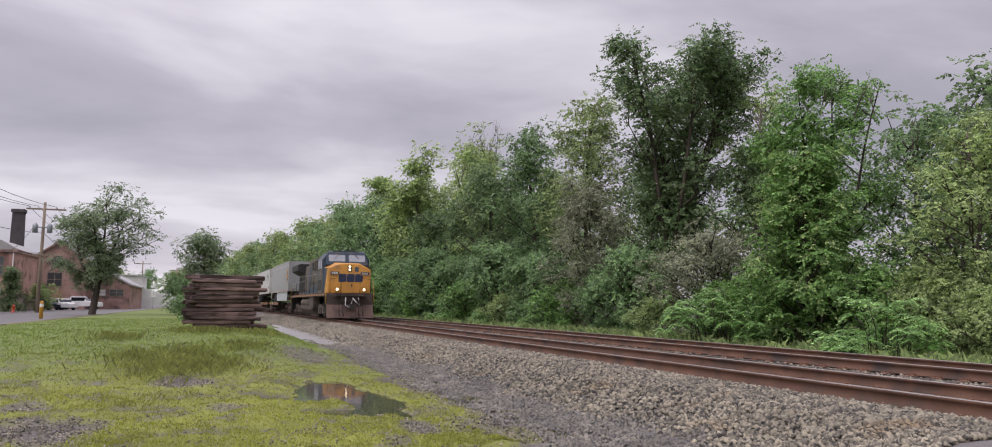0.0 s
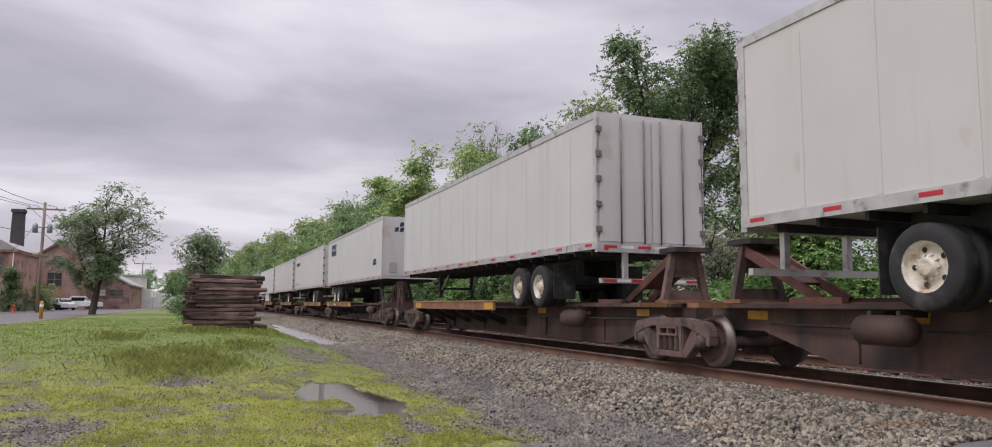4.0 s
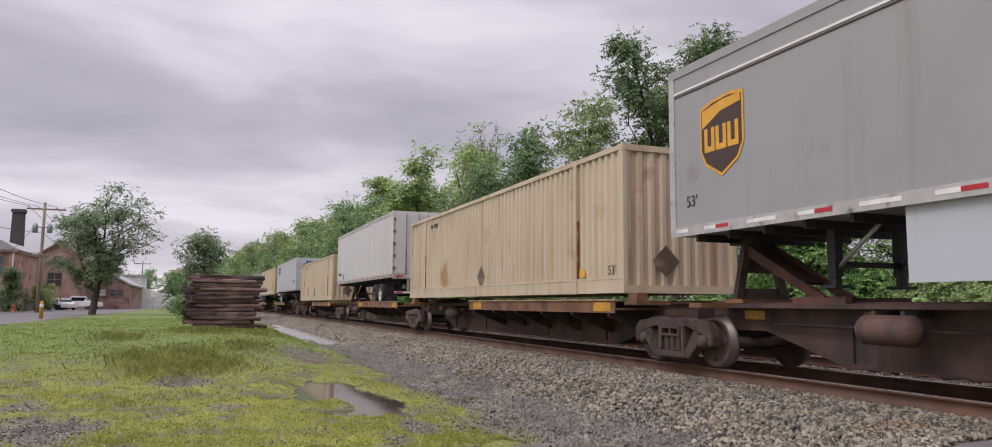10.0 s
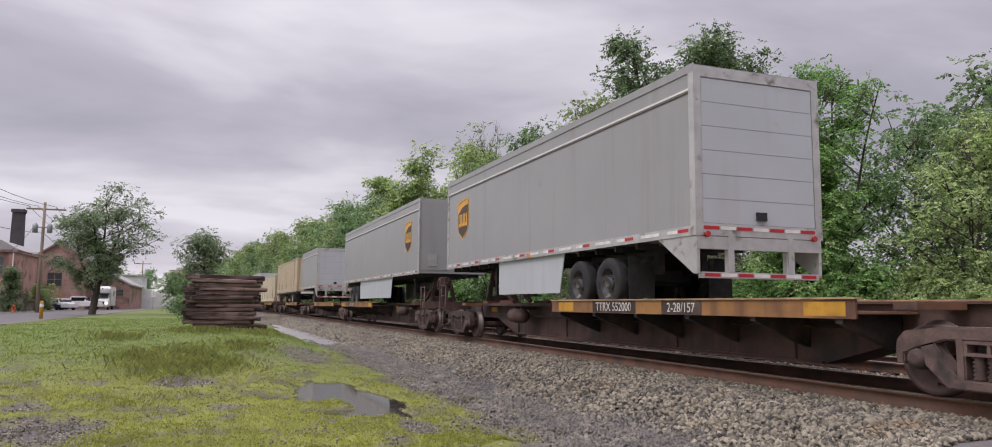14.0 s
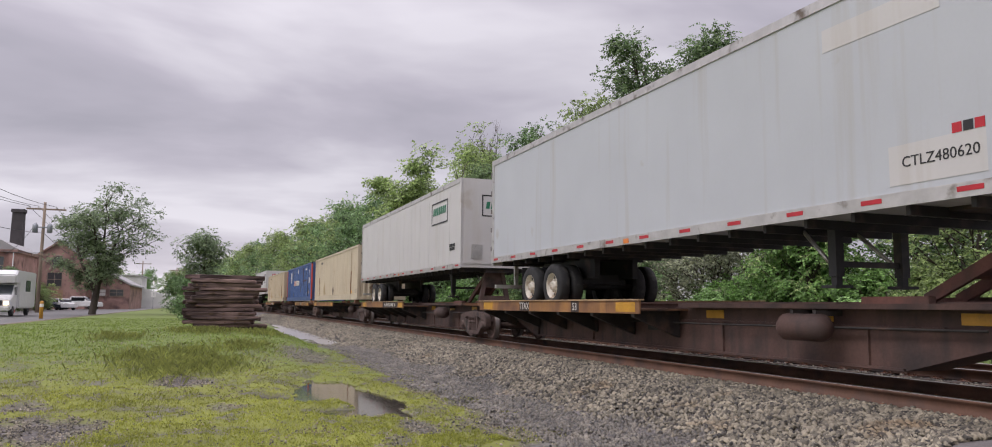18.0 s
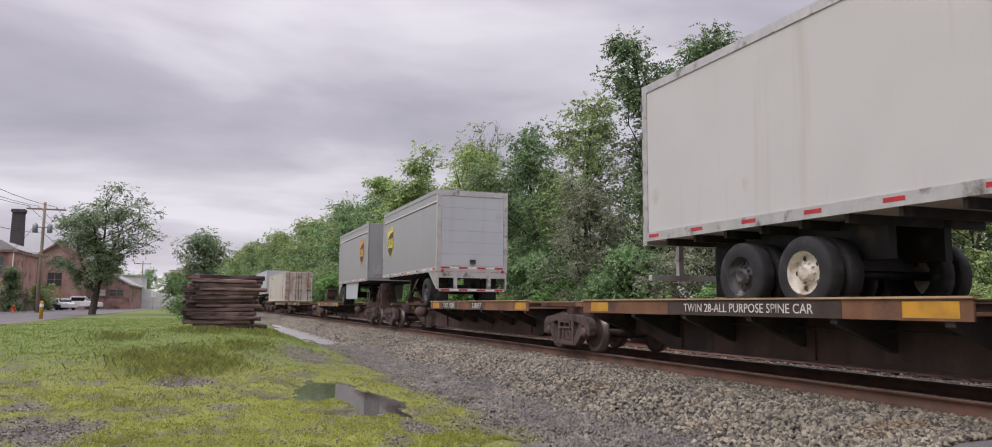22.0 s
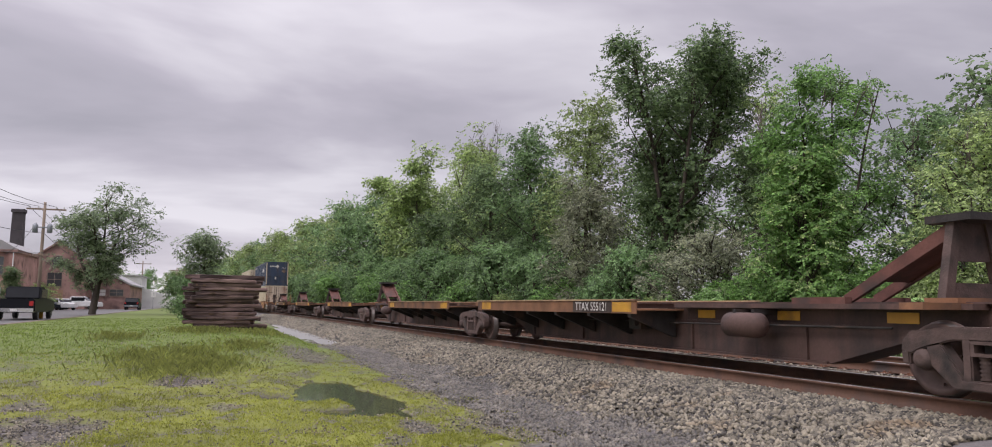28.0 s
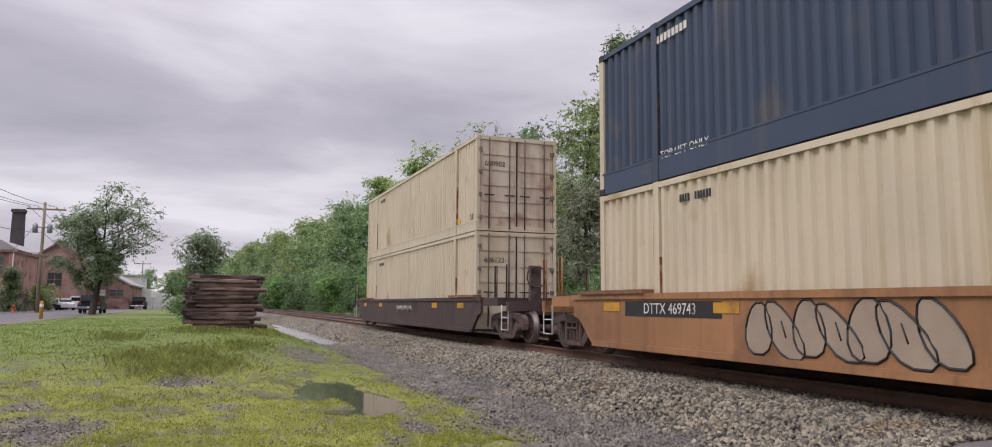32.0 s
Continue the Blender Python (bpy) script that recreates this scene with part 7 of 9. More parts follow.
        part("handrail", tube(bmesh.new(), [(s * 1.49, y, z) for y, z in zip(ys, zs)], 0.02), M["zinc"], t, "worn grey handrail")
        for y, z in zip(ys, zs):
            part("stanchion", tube(bmesh.new(), [(s * 1.49, y, 1.66), (s * 1.49, y, z)], 0.018), M["loco_black"], t)
    part("front_handrail", tube(bmesh.new(), [(-1.3, -H + 0.4, 1.7), (-1.3, -H + 0.4, 2.6), (-0.62, -H + 0.4, 2.68), (-0.6, -H + 0.4, 1.7)], 0.022), M["loco_black"], t)
    part("front_handrail", tube(bmesh.new(), [(1.3, -H + 0.4, 1.7), (1.3, -H + 0.4, 2.6), (0.62, -H + 0.4, 2.68), (0.6, -H + 0.4, 1.7)], 0.022), M["loco_black"], t)
    part("front_handrail", tube(bmesh.new(), [(-0.62, -H + 0.38, 2.68), (0.62, -H + 0.38, 2.68)], 0.02), M["loco_black"], t)
    # fuel tank and air reservoirs
    tank = bmesh.new()
    prism(tank, [(-1.4, 1.2), (-1.45, 0.6), (-1.15, 0.24), (1.15, 0.24), (1.45, 0.6), (1.4, 1.2)], 1, -2.9, 3.6)
    part("fuel_tank", soften(tank, 0.05), M["loco_under"], t, "dusty grey-brown fuel tank")
    for y in (-0.2, 2.15):
        part("air_reservoir", lathe(bmesh.new(), 1, (-1.22, y, 1.10), [(-1.09, 0.05), (-1.04, 0.22), (-0.93, 0.30), (0.93, 0.30), (1.04, 0.22), (1.09, 0.05)], 20), M["loco_under"], t, "grimy air reservoir cylinder")
    part("battery_box", boxes((-1.46, -1.0, -3.6, -1.2, 0.7, 1.5), (1.0, 1.46, -3.6, 2.0, 0.7, 1.5)), M["loco_under"], t)
    # six-wheel trucks
    wheel_me = wheelset_mesh("wheelset_large", 0.53)
    for e in (-1, 1):
        yc = e * 6.75
        tr = put(part("truck", boxes((-0.9, 0.9, -0.4, 0.4, 0.55, 0.95)), M["loco_under"], t, "three-axle locomotive bogie"), 0, yc, 0)
        for s in (-1, 1):
            fb = bmesh.new()
            prism(fb, [(-2.5, 0.62), (-2.45, 0.95), (-1.2, 0.98), (-0.9, 0.82), (0.9, 0.82), (1.2, 0.98), (2.45, 0.95), (2.5, 0.62), (2.2, 0.6), (1.5, 0.72), (-1.5, 0.72), (-2.2, 0.6)], 0, s * 1.1 - 0.08, s * 1.1 + 0.08)
            part("side_frame", fb, M["loco_under"], tr)
            for w in (-1.85, 0.0, 1.85):
                part("axle_box", soften(boxes((s * 1.12 - 0.12, s * 1.12 + 0.12, w - 0.24, w + 0.24, 0.32, 0.74)), 0.04), M["loco_under"], tr)
                for q in (-0.42, 0.42):
                    sp = lathe(bmesh.new(), 2, (s * 1.12, w + q, 0.36), [(0.42 * k / 10, 0.11 if k % 2 else 0.085) for k in range(11)], 10)
                    part("spring", sp, M["loco_under"], tr)
        for w in (-1.85, 0.0, 1.85):
            ws = put(part("wheelset", wheel_me, None, tr), 0, w, 0.53)
            SPINNERS.append((ws, uc + yc + w, pose(0, w, 0.53), 0.53))
    return ride(t, uc)


locomotive(59.2)
# ---- trees ----
def leaves_mesh(name, centres, radii, per, size, mat, seed, flat=0.7, droop=0.12):
    """Short leafy sprays set round clump centres, most of them on the upper and outer side of each clump."""
    r = np.random.RandomState(seed)
    centres, radii = np.asarray(centres, float), np.asarray(radii, float)
    each = 7
    sprays = max(4, int(per * 1.05) // each)
    n = len(centres) * sprays
    c, rr = np.repeat(centres, sprays, 0), np.repeat(radii, sprays)[:, None]
    out = c * np.array([1, 1, 0]) + 1e-6
    out /= np.linalg.norm(out, axis=1)[:, None]

    def unit(v):
        return v / (np.linalg.norm(v, axis=1)[:, None] + 1e-9)

    d = unit(r.normal(size=(n, 3)) + 0.55 * out + np.array([0, 0, 0.35]))
    root = c + d * rr * (0.35 + 0.65 * r.rand(n, 1) ** 0.5) * np.array([1, 1, flat])
    way = unit(d * np.array([1, 1, 0.4]) + 0.55 * r.normal(size=(n, 3)) * np.array([1, 1, 0.5]) - np.array([0, 0, droop]))
    face = unit(0.55 * d + 0.3 * out + np.array([0, 0, 0.75]) + 0.22 * r.normal(size=(n, 3)))
    side = unit(np.cross(face, way))
    reach = size * r.uniform(1.8, 3.2, (n, 1))
    verts = []
    for j in range(each):
        f = j / (each - 1)
        s = (0 if j == each - 1 else 1 if j % 2 else -1)
        ld = unit(way * (0.45 + 0.6 * (s == 0)) + side * (0.85 * s) + 0.3 * r.normal(size=(n, 3)) - np.array([0, 0, droop * 1.3]))
        nn = unit(face + 0.42 * r.normal(size=(n, 3)))
        lat = unit(np.cross(nn, ld))
        sz = size * r.uniform(0.6, 1.25, (n, 1))
        p = root + way * reach * f - np.array([0, 0, 1.0]) * reach * (0.25 * f * f)
        verts.append(np.stack([p, p + ld * sz * 0.45 + lat * sz * 0.36, p + ld * sz, p + ld * sz * 0.45 - lat * sz * 0.36], 1))
    v = np.concatenate(verts, 0)
    k = 4 * np.arange(len(v))[:, None]
    f = np.concatenate([k + np.array([[0, 1, 2]]), k + np.array([[0, 2, 3]])], 1).reshape(-1, 3)
    return raw_mesh(name, v.reshape(-1, 3), f, mat)


def limb(bm, r, start, direction, length, r0, r1, steps=5, lift=0.25, wob=0.12):
    p, d = Vector(start), Vector(direction).normalized()
    pts = [p.copy()]
    for _ in range(steps):
        d = (d + Vector((r.uniform(-wob, wob), r.uniform(-wob, wob), lift / steps + r.uniform(-wob, wob) * 0.5))).normalized()
        p = p + d * (length / steps)
        pts.append(p.copy())
    tube(bm, pts, r0, r1, 4)
    return pts, d


SHAPES = {"oval": lambda f: max(0.5, math.sin(math.pi * min(1, max(0.04, f)) ** 0.8) ** 0.7), "vase": lambda f: 0.35 + 0.75 * math.sin(math.pi * min(1, f * 0.72)) if f < 0.97 else 0.4,
          "column": lambda f: 0.95 - 0.45 * f, "cone": lambda f: max(0.12, 1.0 - 0.85 * f)}


def make_tree(name, seed, height, spread, mat, label, shape="oval", base_f=0.18, limbs=16, per=70, size=0.17, clump=0.75, trunk_r=0.16, bare=0, category="tree", group="trees along the railway", second=None, bias=0.0, rise=1.0, stems=1, fork=0.3, lean=0.0, shoulder=1.0):
    """A tree of the given height and half width: one trunk or several ascending stems, limbs, twigs and a crown of leafy clumps."""
    r = random.Random(seed)
    t = thing(name, label, category, group)
    wood, twigs, snags = bmesh.new(), bmesh.new(), []
    trunk, d0 = limb(wood, r, (0, 0, -0.3), (r.uniform(-0.05, 0.05) + lean, r.uniform(-0.05, 0.05), 1), height * (0.9 if stems == 1 else fork), trunk_r, trunk_r * (0.25 if stems == 1 else 0.8), 8, 0.3, 0.05)
    axes = [trunk]
    if stems > 1:
        axes = []
        for i in range(stems):
            a = i * 6.283 / stems + r.uniform(-0.5, 0.5)
            tilt = r.uniform(0.16, 0.5) if i else 0.08
            pts, _ = limb(wood, r, trunk[-1 - (i % 3)], (tilt * math.cos(a), tilt * math.sin(a), 1), height * (0.92 - fork) * r.uniform(0.84, 1.0), trunk_r * 0.6, trunk_r * 0.14, 7, 0.35, 0.10)
            axes.append(pts)
    cs, rs = [], []
    for i in range(limbs):
        f = (i + r.random() * 0.8) / limbs
        axis = axes[r.randrange(len(axes))]
        hh = base_f + (1 - base_f) * f if stems == 1 else f
        q = min(len(axis) - 1.001, hh * 0.98 * (len(axis) - 1))
        k = int(q)
        st = axis[k].lerp(axis[k + 1], q - k)
        a = i * 2.399 + r.uniform(-0.4, 0.4)
        reach = spread * SHAPES[shape](f) * r.uniform(0.6, 1.15) * (1 + bias * math.cos(a)) * (1.0 if stems == 1 else 0.7)
        up = (r.uniform(0.15, 0.6) + 0.5 * f) * rise
        pts, d = limb(twigs, r, st, (math.cos(a), math.sin(a), up), reach, trunk_r * 0.34 * (1.1 - f), 0.015, 5, 0.5 * rise)
        for j in range(3, len(pts)):
            if j == 5 or r.random() < 0.5:
                cs.append(pts[j])
                rs.append(clump * r.uniform(0.6, 1.2))
        for _ in range(3):
            b = r.randint(1, 4)
            dd = (d + Vector((r.uniform(-1, 1), r.uniform(-1, 1), r.uniform(-0.3, 0.8)))).normalized()
            pp, _ = limb(twigs, r, pts[b], dd, reach * r.uniform(0.3, 0.6), 0.03, 0.008, 3, 0.2)
            cs.append(pp[-1])
            rs.append(clump * r.uniform(0.5, 1.1))
            if r.random() < 0.4:
                cs.append(pp[1])
                rs.append(clump * r.uniform(0.4, 0.7))
    for axis in axes:
        for _ in range(2):
            cs.append(axis[-1] + Vector((r.uniform(-0.8, 0.8), r.uniform(-0.8, 0.8), r.uniform(-0.6, 0.2))))
            rs.append(clump * r.uniform(0.5, 0.8))
    for i in range(bare):
        dead = bmesh.new()
        snags.append(dead)
        a = r.uniform(0, 6.28)
        axis = axes[r.randrange(len(axes))]
        pts, d = limb(dead, r, axis[-2] + Vector((r.uniform(-0.5, 0.5), r.uniform(-0.5, 0.5), 0)), (0.35 * math.cos(a), 0.35 * math.sin(a), 1), height * 0.13 * r.uniform(0.6, 1.2), 0.03, 0.008, 5, 0.2)
        for _ in range(7):
            limb(dead, r, pts[r.randint(1, 4)], d + Vector((r.uniform(-.8, .8), r.uniform(-.8, .8), 0.4)), height * 0.06, 0.014, 0.005, 3)
    # bring the crown to its true height and width
    tops = sorted(c.z + 0.6 * q for c, q in zip(cs, rs))
    kz = height / tops[-2]
    wide = sorted(math.hypot(c.x - lean * c.z, c.y) + 0.5 * q for c, q in zip(cs, rs))
    kx = spread / wide[int(len(wide) * 0.94)]

    def lift(z):
        return height * (1 - (1 - z / height) ** shoulder) if shoulder > 1 and 0 < z < height else min(z, height) if shoulder > 1 else z

    for bm in (wood, twigs, *snags):
        for v in bm.verts:
            v.co = Vector((v.co.x * kx, v.co.y * kx, lift(v.co.z * kz)))
    cs = [(c.x * kx, c.y * kx, lift(c.z * kz)) for c in cs]
    part("trunk", wood, M["bark"], t, "grey-brown trunk")
    part("branchwork", twigs, M["bark"], t)
    part("crown", leaves_mesh("crown", cs, rs, per, size, M[mat], seed), None, t, "leafy crown with gaps")
    if second:
        pick = [i for i in range(len(cs)) if r.random() < 0.4]
        part("vine_cover", leaves_mesh("vine_cover", [tuple(q * 1.03 for q in cs[i]) for i in pick], [rs[i] for i in pick], per // 2, size * 0.9, M[second], seed + 50, 0.9, 0.35), None, t, "paler hanging vine leaves")
    for dead in snags:
        part("dead_branch", dead, M["twig"], t, "bare dead branch at the top")
    return t


def at_wood(t, s, n, rz=0.0, k=1.0):
    p = at_line(s, n)
    z = float(ground_z(p.x, p.y)) - 0.05
    t.matrix_world = Matrix.Translation((p.x, p.y, z)) @ Matrix.Rotation(rz, 4, "Z") @ Matrix.Diagonal((k, k, k, 1))
    return t


TALL = "tall leafy tree at the edge of the wood"
at_wood(make_tree("tree", 11, 7.6, 2.3, "leaf_light", "yellow-green tree with dead twigs beside the railway", "oval", 0.05, 30, 98, 0.105, 0.5, 0.10, 6), 16.1, 12.5)
at_wood(make_tree("tree", 27, 8.2, 2.3, "leaf_light", "yellow-green sparse tree with dead twigs", "oval", 0.1, 22, 70, 0.115, 0.5, 0.10, 7), 14.4, 14.2)
at_wood(make_tree("tree", 12, 8.9, 2.2, "leaf_mid", "small sparse tree behind the vine-covered ones", "oval", 0.08, 22, 56, 0.14, 0.6, 0.12, 2), 21.2, 16)
at_wood(make_tree("tree", 30, 7.4, 2.2, "leaf_mid", "small sparse tree behind the vine-covered ones", "oval", 0.0, 22, 56, 0.14, 0.6, 0.12), 18.6, 15.4)
at_wood(make_tree("tree", 13, 10.9, 2.35, "leaf_vine", "tall tree overgrown with vines and topped by dead twigs", "oval", 0.02, 46, 98, 0.125, 0.6, 0.16, 8, second="leaf_mid", stems=4, fork=0.15), 22.6, 13.5)
at_wood(make_tree("tree", 14, 7.2, 1.95, "leaf_vine", "vine-smothered tree like a green column", "column", 0.0, 50, 105, 0.12, 0.5, 0.14, 0, second="leaf_light"), 20.6, 11.0)
at_wood(make_tree("tree", 15, 11.6, 1.8, "leaf_light", "thin sparse tree at the edge of the wood", "oval", 0.2, 16, 49, 0.13, 0.5, 0.09), 28.3, 15)
at_wood(make_tree("tree", 33, 8.8, 2.4, "leaf_dark", "shaded dark tree beside the tallest one", "oval", 0.0, 28, 84, 0.15, 0.65, 0.12), 27.6, 14)
at_wood(make_tree("tree", 16, 14.5, 4.1, "leaf_dark", "tallest dark green spreading tree in the wood", "vase", 0.1, 72, 112, 0.155, 0.8, 0.26, stems=7, fork=0.18, second="leaf_mid", shoulder=1.5), 32.5, 13, 2.6)
at_wood(make_tree("tree", 17, 15.6, 3.3, "leaf_light", "tall pale green tree at the edge of the wood", "oval", 0.08, 38, 98, 0.17, 0.85, 0.2), 44.8, 14.5)
at_wood(make_tree("tree", 18, 14.8, 3.4, "leaf_mid", TALL, "oval", 0.04, 38, 98, 0.18, 0.9, 0.2), 50.8, 14)
at_wood(make_tree("tree", 28, 12.4, 3.6, "leaf_dark", "dark leafy tree at the edge of the wood", "oval", 0.0, 34, 98, 0.18, 0.9, 0.2), 56.0, 12.5)
at_wood(make_tree("tree", 19, 17.0, 3.6, "leaf_light", "tall pale tree with bare dead branches on top", "vase", 0.25, 26, 63, 0.20, 0.85, 0.18, 9, stems=4, fork=0.30), 62.6, 13.5)
at_wood(make_tree("tree", 20, 17.0, 4.4, "leaf_light", TALL, "oval", 0.06, 34, 91, 0.22, 1.05, 0.22), 69.0, 14.5)
at_wood(make_tree("tree", 34, 11.0, 4.0, "leaf_dark", "dark leafy tree at the edge of the wood", "oval", 0.0, 32, 91, 0.22, 1.0, 0.2), 67.0, 12.0)
at_wood(make_tree("tree", 21, 17.6, 6.2, "leaf_light", "broad maple tree leaning out over the railway", "oval", 0.16, 48, 98, 0.31, 1.15, 0.32, stems=4, fork=0.22, lean=-0.10), 78.5, 13)
at_wood(make_tree("tree", 29, 15.5, 5.4, "leaf_mid", "leafy tree beside the maple", "oval", 0.0, 34, 91, 0.28, 1.25, 0.25), 95, 13)
far_a = at_wood(make_tree("tree", 22, 17.2, 6.4, "leaf_mid", "broad tree in the distant wood", "oval", 0.02, 28, 70, 0.38, 1.5, 0.3), 112, 13.5)
far_b = at_wood(make_tree("tree", 23, 17.8, 6.6, "leaf_light", "broad tree in the distant wood", "oval", 0.02, 28, 70, 0.40, 1.5, 0.3), 128, 14)
for i, (s, n, k) in enumerate(((142, 15, 0.98), (161, 14, 1.1), (180, 15, 1.08), (204, 13, 1.12), (236, 14, 1.18), (271, 14, 1.25), (305, 13, 1.3), (343, 13, 1.35), (400, 13, 1.4), (470, 12, 1.5))):
    p = at_line(s, n)
    copy_thing((far_a, far_b)[i % 2], Matrix.Translation((p.x, p.y, -0.5)) @ Matrix.Rotation(i * 1.9, 4, "Z")).scale = (k, k, k)
# second row, closing the gaps
row_a = at_wood(make_tree("tree", 31, 11.5, 4.2, "leaf_mid", "shaded tree deeper in the wood", "oval", 0.02, 22, 52, 0.25, 1.15, 0.16), 18, 21)
row_b = at_wood(make_tree("tree", 32, 12.0, 4.4, "leaf_dark", "shaded tree deeper in the wood", "oval", 0.02, 22, 52, 0.25, 1.15, 0.16), 24, 22)
for i in range(17):
    s = 29 + i * 5.2
    p = at_line(s, 19.5 + 3.5 * ((i * 7) % 3))
    k = 0.86 + 0.07 * ((i * 5) % 4) + 0.004 * max(0, s - 40)
    copy_thing((row_a, row_b)[i % 2], Matrix.Translation((p.x, p.y, -0.35)) @ Matrix.Rotation(i * 2.3, 4, "Z")).scale = (k, k, k)
# undergrowth
SHRUB = "dense green wild shrub at the foot of the wood"
sh = "shrubs along the wood"
at_wood(make_tree("shrub", 41, 8.6, 2.5, "leaf_grey", "tall dark grey-green shrub full of small leaves", "oval", 0.0, 40, 105, 0.12, 0.6, 0.08, category="shrub", group=sh), 36.8, 11)
at_wood(make_tree("shrub", 42, 5.0, 2.9, "leaf_grey", "spreading olive-green shrub under the trees", "oval", 0.0, 44, 112, 0.09, 0.5, 0.06, category="shrub", group=sh), 26.8, 11)
s_a = at_wood(make_tree("shrub", 43, 4.4, 1.9, "leaf_mid", SHRUB, "oval", 0.0, 34, 84, 0.125, 0.55, 0.06, category="shrub", group=sh), 31.5, 10.6)
s_b = at_wood(make_tree("shrub", 44, 3.0, 1.7, "leaf_vine", "low vine-covered shrub at the foot of the wood", "oval", 0.0, 30, 84, 0.11, 0.45, 0.05, category="shrub", group=sh), 22.6, 10.9)
s_c = at_wood(make_tree("shrub", 45, 3.0, 1.9, "leaf_light", "low bright green shrub at the foot of the wood", "oval", 0.0, 30, 84, 0.095, 0.45, 0.05, category="shrub", group=sh), 16.4, 11.6)
for i, (who, s, n, k) in enumerate(((s_c, 14.2, 10.9, 0.8), (s_b, 18.6, 11.6, 1.0), (s_b, 24.8, 10.4, 0.9), (s_c, 28.6, 9.9, 0.7), (s_a, 34.0, 10.0, 0.7), (s_b, 38.6, 10.0, 1.0), (s_a, 43.3, 10.5, 1.15), (s_c, 46.5, 9.8, 0.8), (s_a, 49.9, 10.5, 1.35),
                                    (s_b, 54, 9.8, 1.2), (s_a, 58.5, 10.5, 1.3), (s_a, 63.4, 10.5, 1.5), (s_b, 68, 9.8, 1.4), (s_a, 72, 10.5, 1.5), (s_a, 77, 10.4, 1.5), (s_b, 83, 9.6, 1.7), (s_a, 90, 10.3, 1.5), (s_a, 98.5, 10.4, 1.5), (s_b, 107, 9.6, 2.0),
                                    (s_a, 118, 10.3, 1.5), (s_a, 130, 10.3, 1.6), (s_a, 146, 10, 1.7), (s_b, 165, 9.5, 2.4), (s_a, 190, 9.8, 1.8), (s_a, 220, 9.8, 1.9), (s_b, 260, 9.5, 2.6))):
    p = at_line(s, n)
    copy_thing(who, Matrix.Translation((p.x, p.y, float(ground_z(p.x, p.y)) - 0.05)) @ Matrix.Rotation(i * 1.7, 4, "Z")).scale = (k, k, k)


def sumac(seed, height, spread, fronds):
    """A sumac: thin stems, each ending in a rosette of long drooping compound leaves."""
    r = random.Random(seed)
    t = thing("sumac", "bright green sumac with long feathery drooping fronds", "shrub", "sumacs by the tracks")
    wood = bmesh.new()
    vv, ff = [], []
    for i in range(fronds):
        a, q = r.uniform(0, 6.28), spread * math.sqrt(r.random())
        tip = Vector((q * math.cos(a), q * math.sin(a), height * (1 - 0.55 * (q / spread) ** 2) * r.uniform(0.40, 1.05)))
        tube(wood, [(tip.x * 0.5, tip.y * 0.5, -0.1), tip * 0.6 + Vector((0, 0, 0.1)), tip], 0.018, 0.010, 5)
        for k in range(8):
            b = a + k * 0.785 + r.uniform(-0.2, 0.2)
            d = Vector((math.cos(b), math.sin(b), 0))
            L = r.uniform(0.45, 0.70)
            side = Vector((-d.y, d.x, 0))
            arch = r.uniform(0.25, 1.15)
            for j in range(8):
                f = (j + 1) / 8
                c = tip + d * (L * f * (1 - 0.12 * f)) + Vector((0, 0, L * (arch * f - 1.05 * f * f)))
                w = 0.12 * math.sin(math.pi * (0.15 + 0.8 * f)) + 0.03
                for s in (-1, 1):
                    e = c + side * (s * w) + Vector((0, 0, -0.45 * w)) + d * 0.03
                    n = len(vv)
                    vv += [c - d * 0.016, c + (e - c) * 0.5 - d * 0.036, e, c + (e - c) * 0.5 + d * 0.038]
                    ff += [(n, n + 1, n + 2), (n, n + 2, n + 3)]
    part("stem_cluster", wood, M["bark"], t)
    part("foliage", raw_mesh("foliage", np.array([tuple(v) for v in vv]), np.array(ff), M["leaf_sumac"]), None, t, "feathery compound leaves")
    return t


at_wood(sumac(61, 2.3, 1.9, 44), 23.6, 9.0)
at_wood(sumac(62, 1.95, 1.45, 36), 15.9, 8.7)
at_wood(sumac(63, 1.9, 1.2, 16), 21.2, 9.9)
at_wood(sumac(64, 1.6, 1.4, 16), 39.0, 9.1)
at_wood(sumac(65, 1.4, 1.2, 14), 47.5, 8.9)
at_wood(sumac(66, 1.7, 1.4, 14), 57.0, 8.8)

# ---- trees of the town side ----
lone = make_tree("tree", 72, 10.6, 4.3, "leaf_lone", "lone dark green locust tree on the lawn by the road", "vase", 0.3, 42, 105, 0.16, 0.85, 0.26, group="", bias=0.3, rise=0.7, stems=4, fork=0.30, lean=0.12)
lone.matrix_world = pose(-9.2, 72.0, -0.15, 0, 0, 0)
back = make_tree("tree", 76, 7.4, 2.1, "leaf_lone", "young tree standing behind the stack of ties", "oval", 0.35, 24, 80, 0.17, 0.7, 0.12, group="")
back.matrix_world = pose(-0.2, 72.0, -0.1)
hedge = make_tree("shrub", 73, 3.5, 1.9, "leaf_mid", "leafy bush behind the stack of ties", "oval", 0.0, 18, 80, 0.15, 0.65, 0.08, category="shrub", group="")
hedge.matrix_world = pose(-1.9, 70.0, -0.1)
b2 = copy_thing(hedge, pose(1.2, 78, -0.1, 0, 0, 70))
b3 = copy_thing(hedge, pose(-1.0, 50, -0.1, 0, 0, 200))
b3.scale = (0.55, 0.55, 0.5)
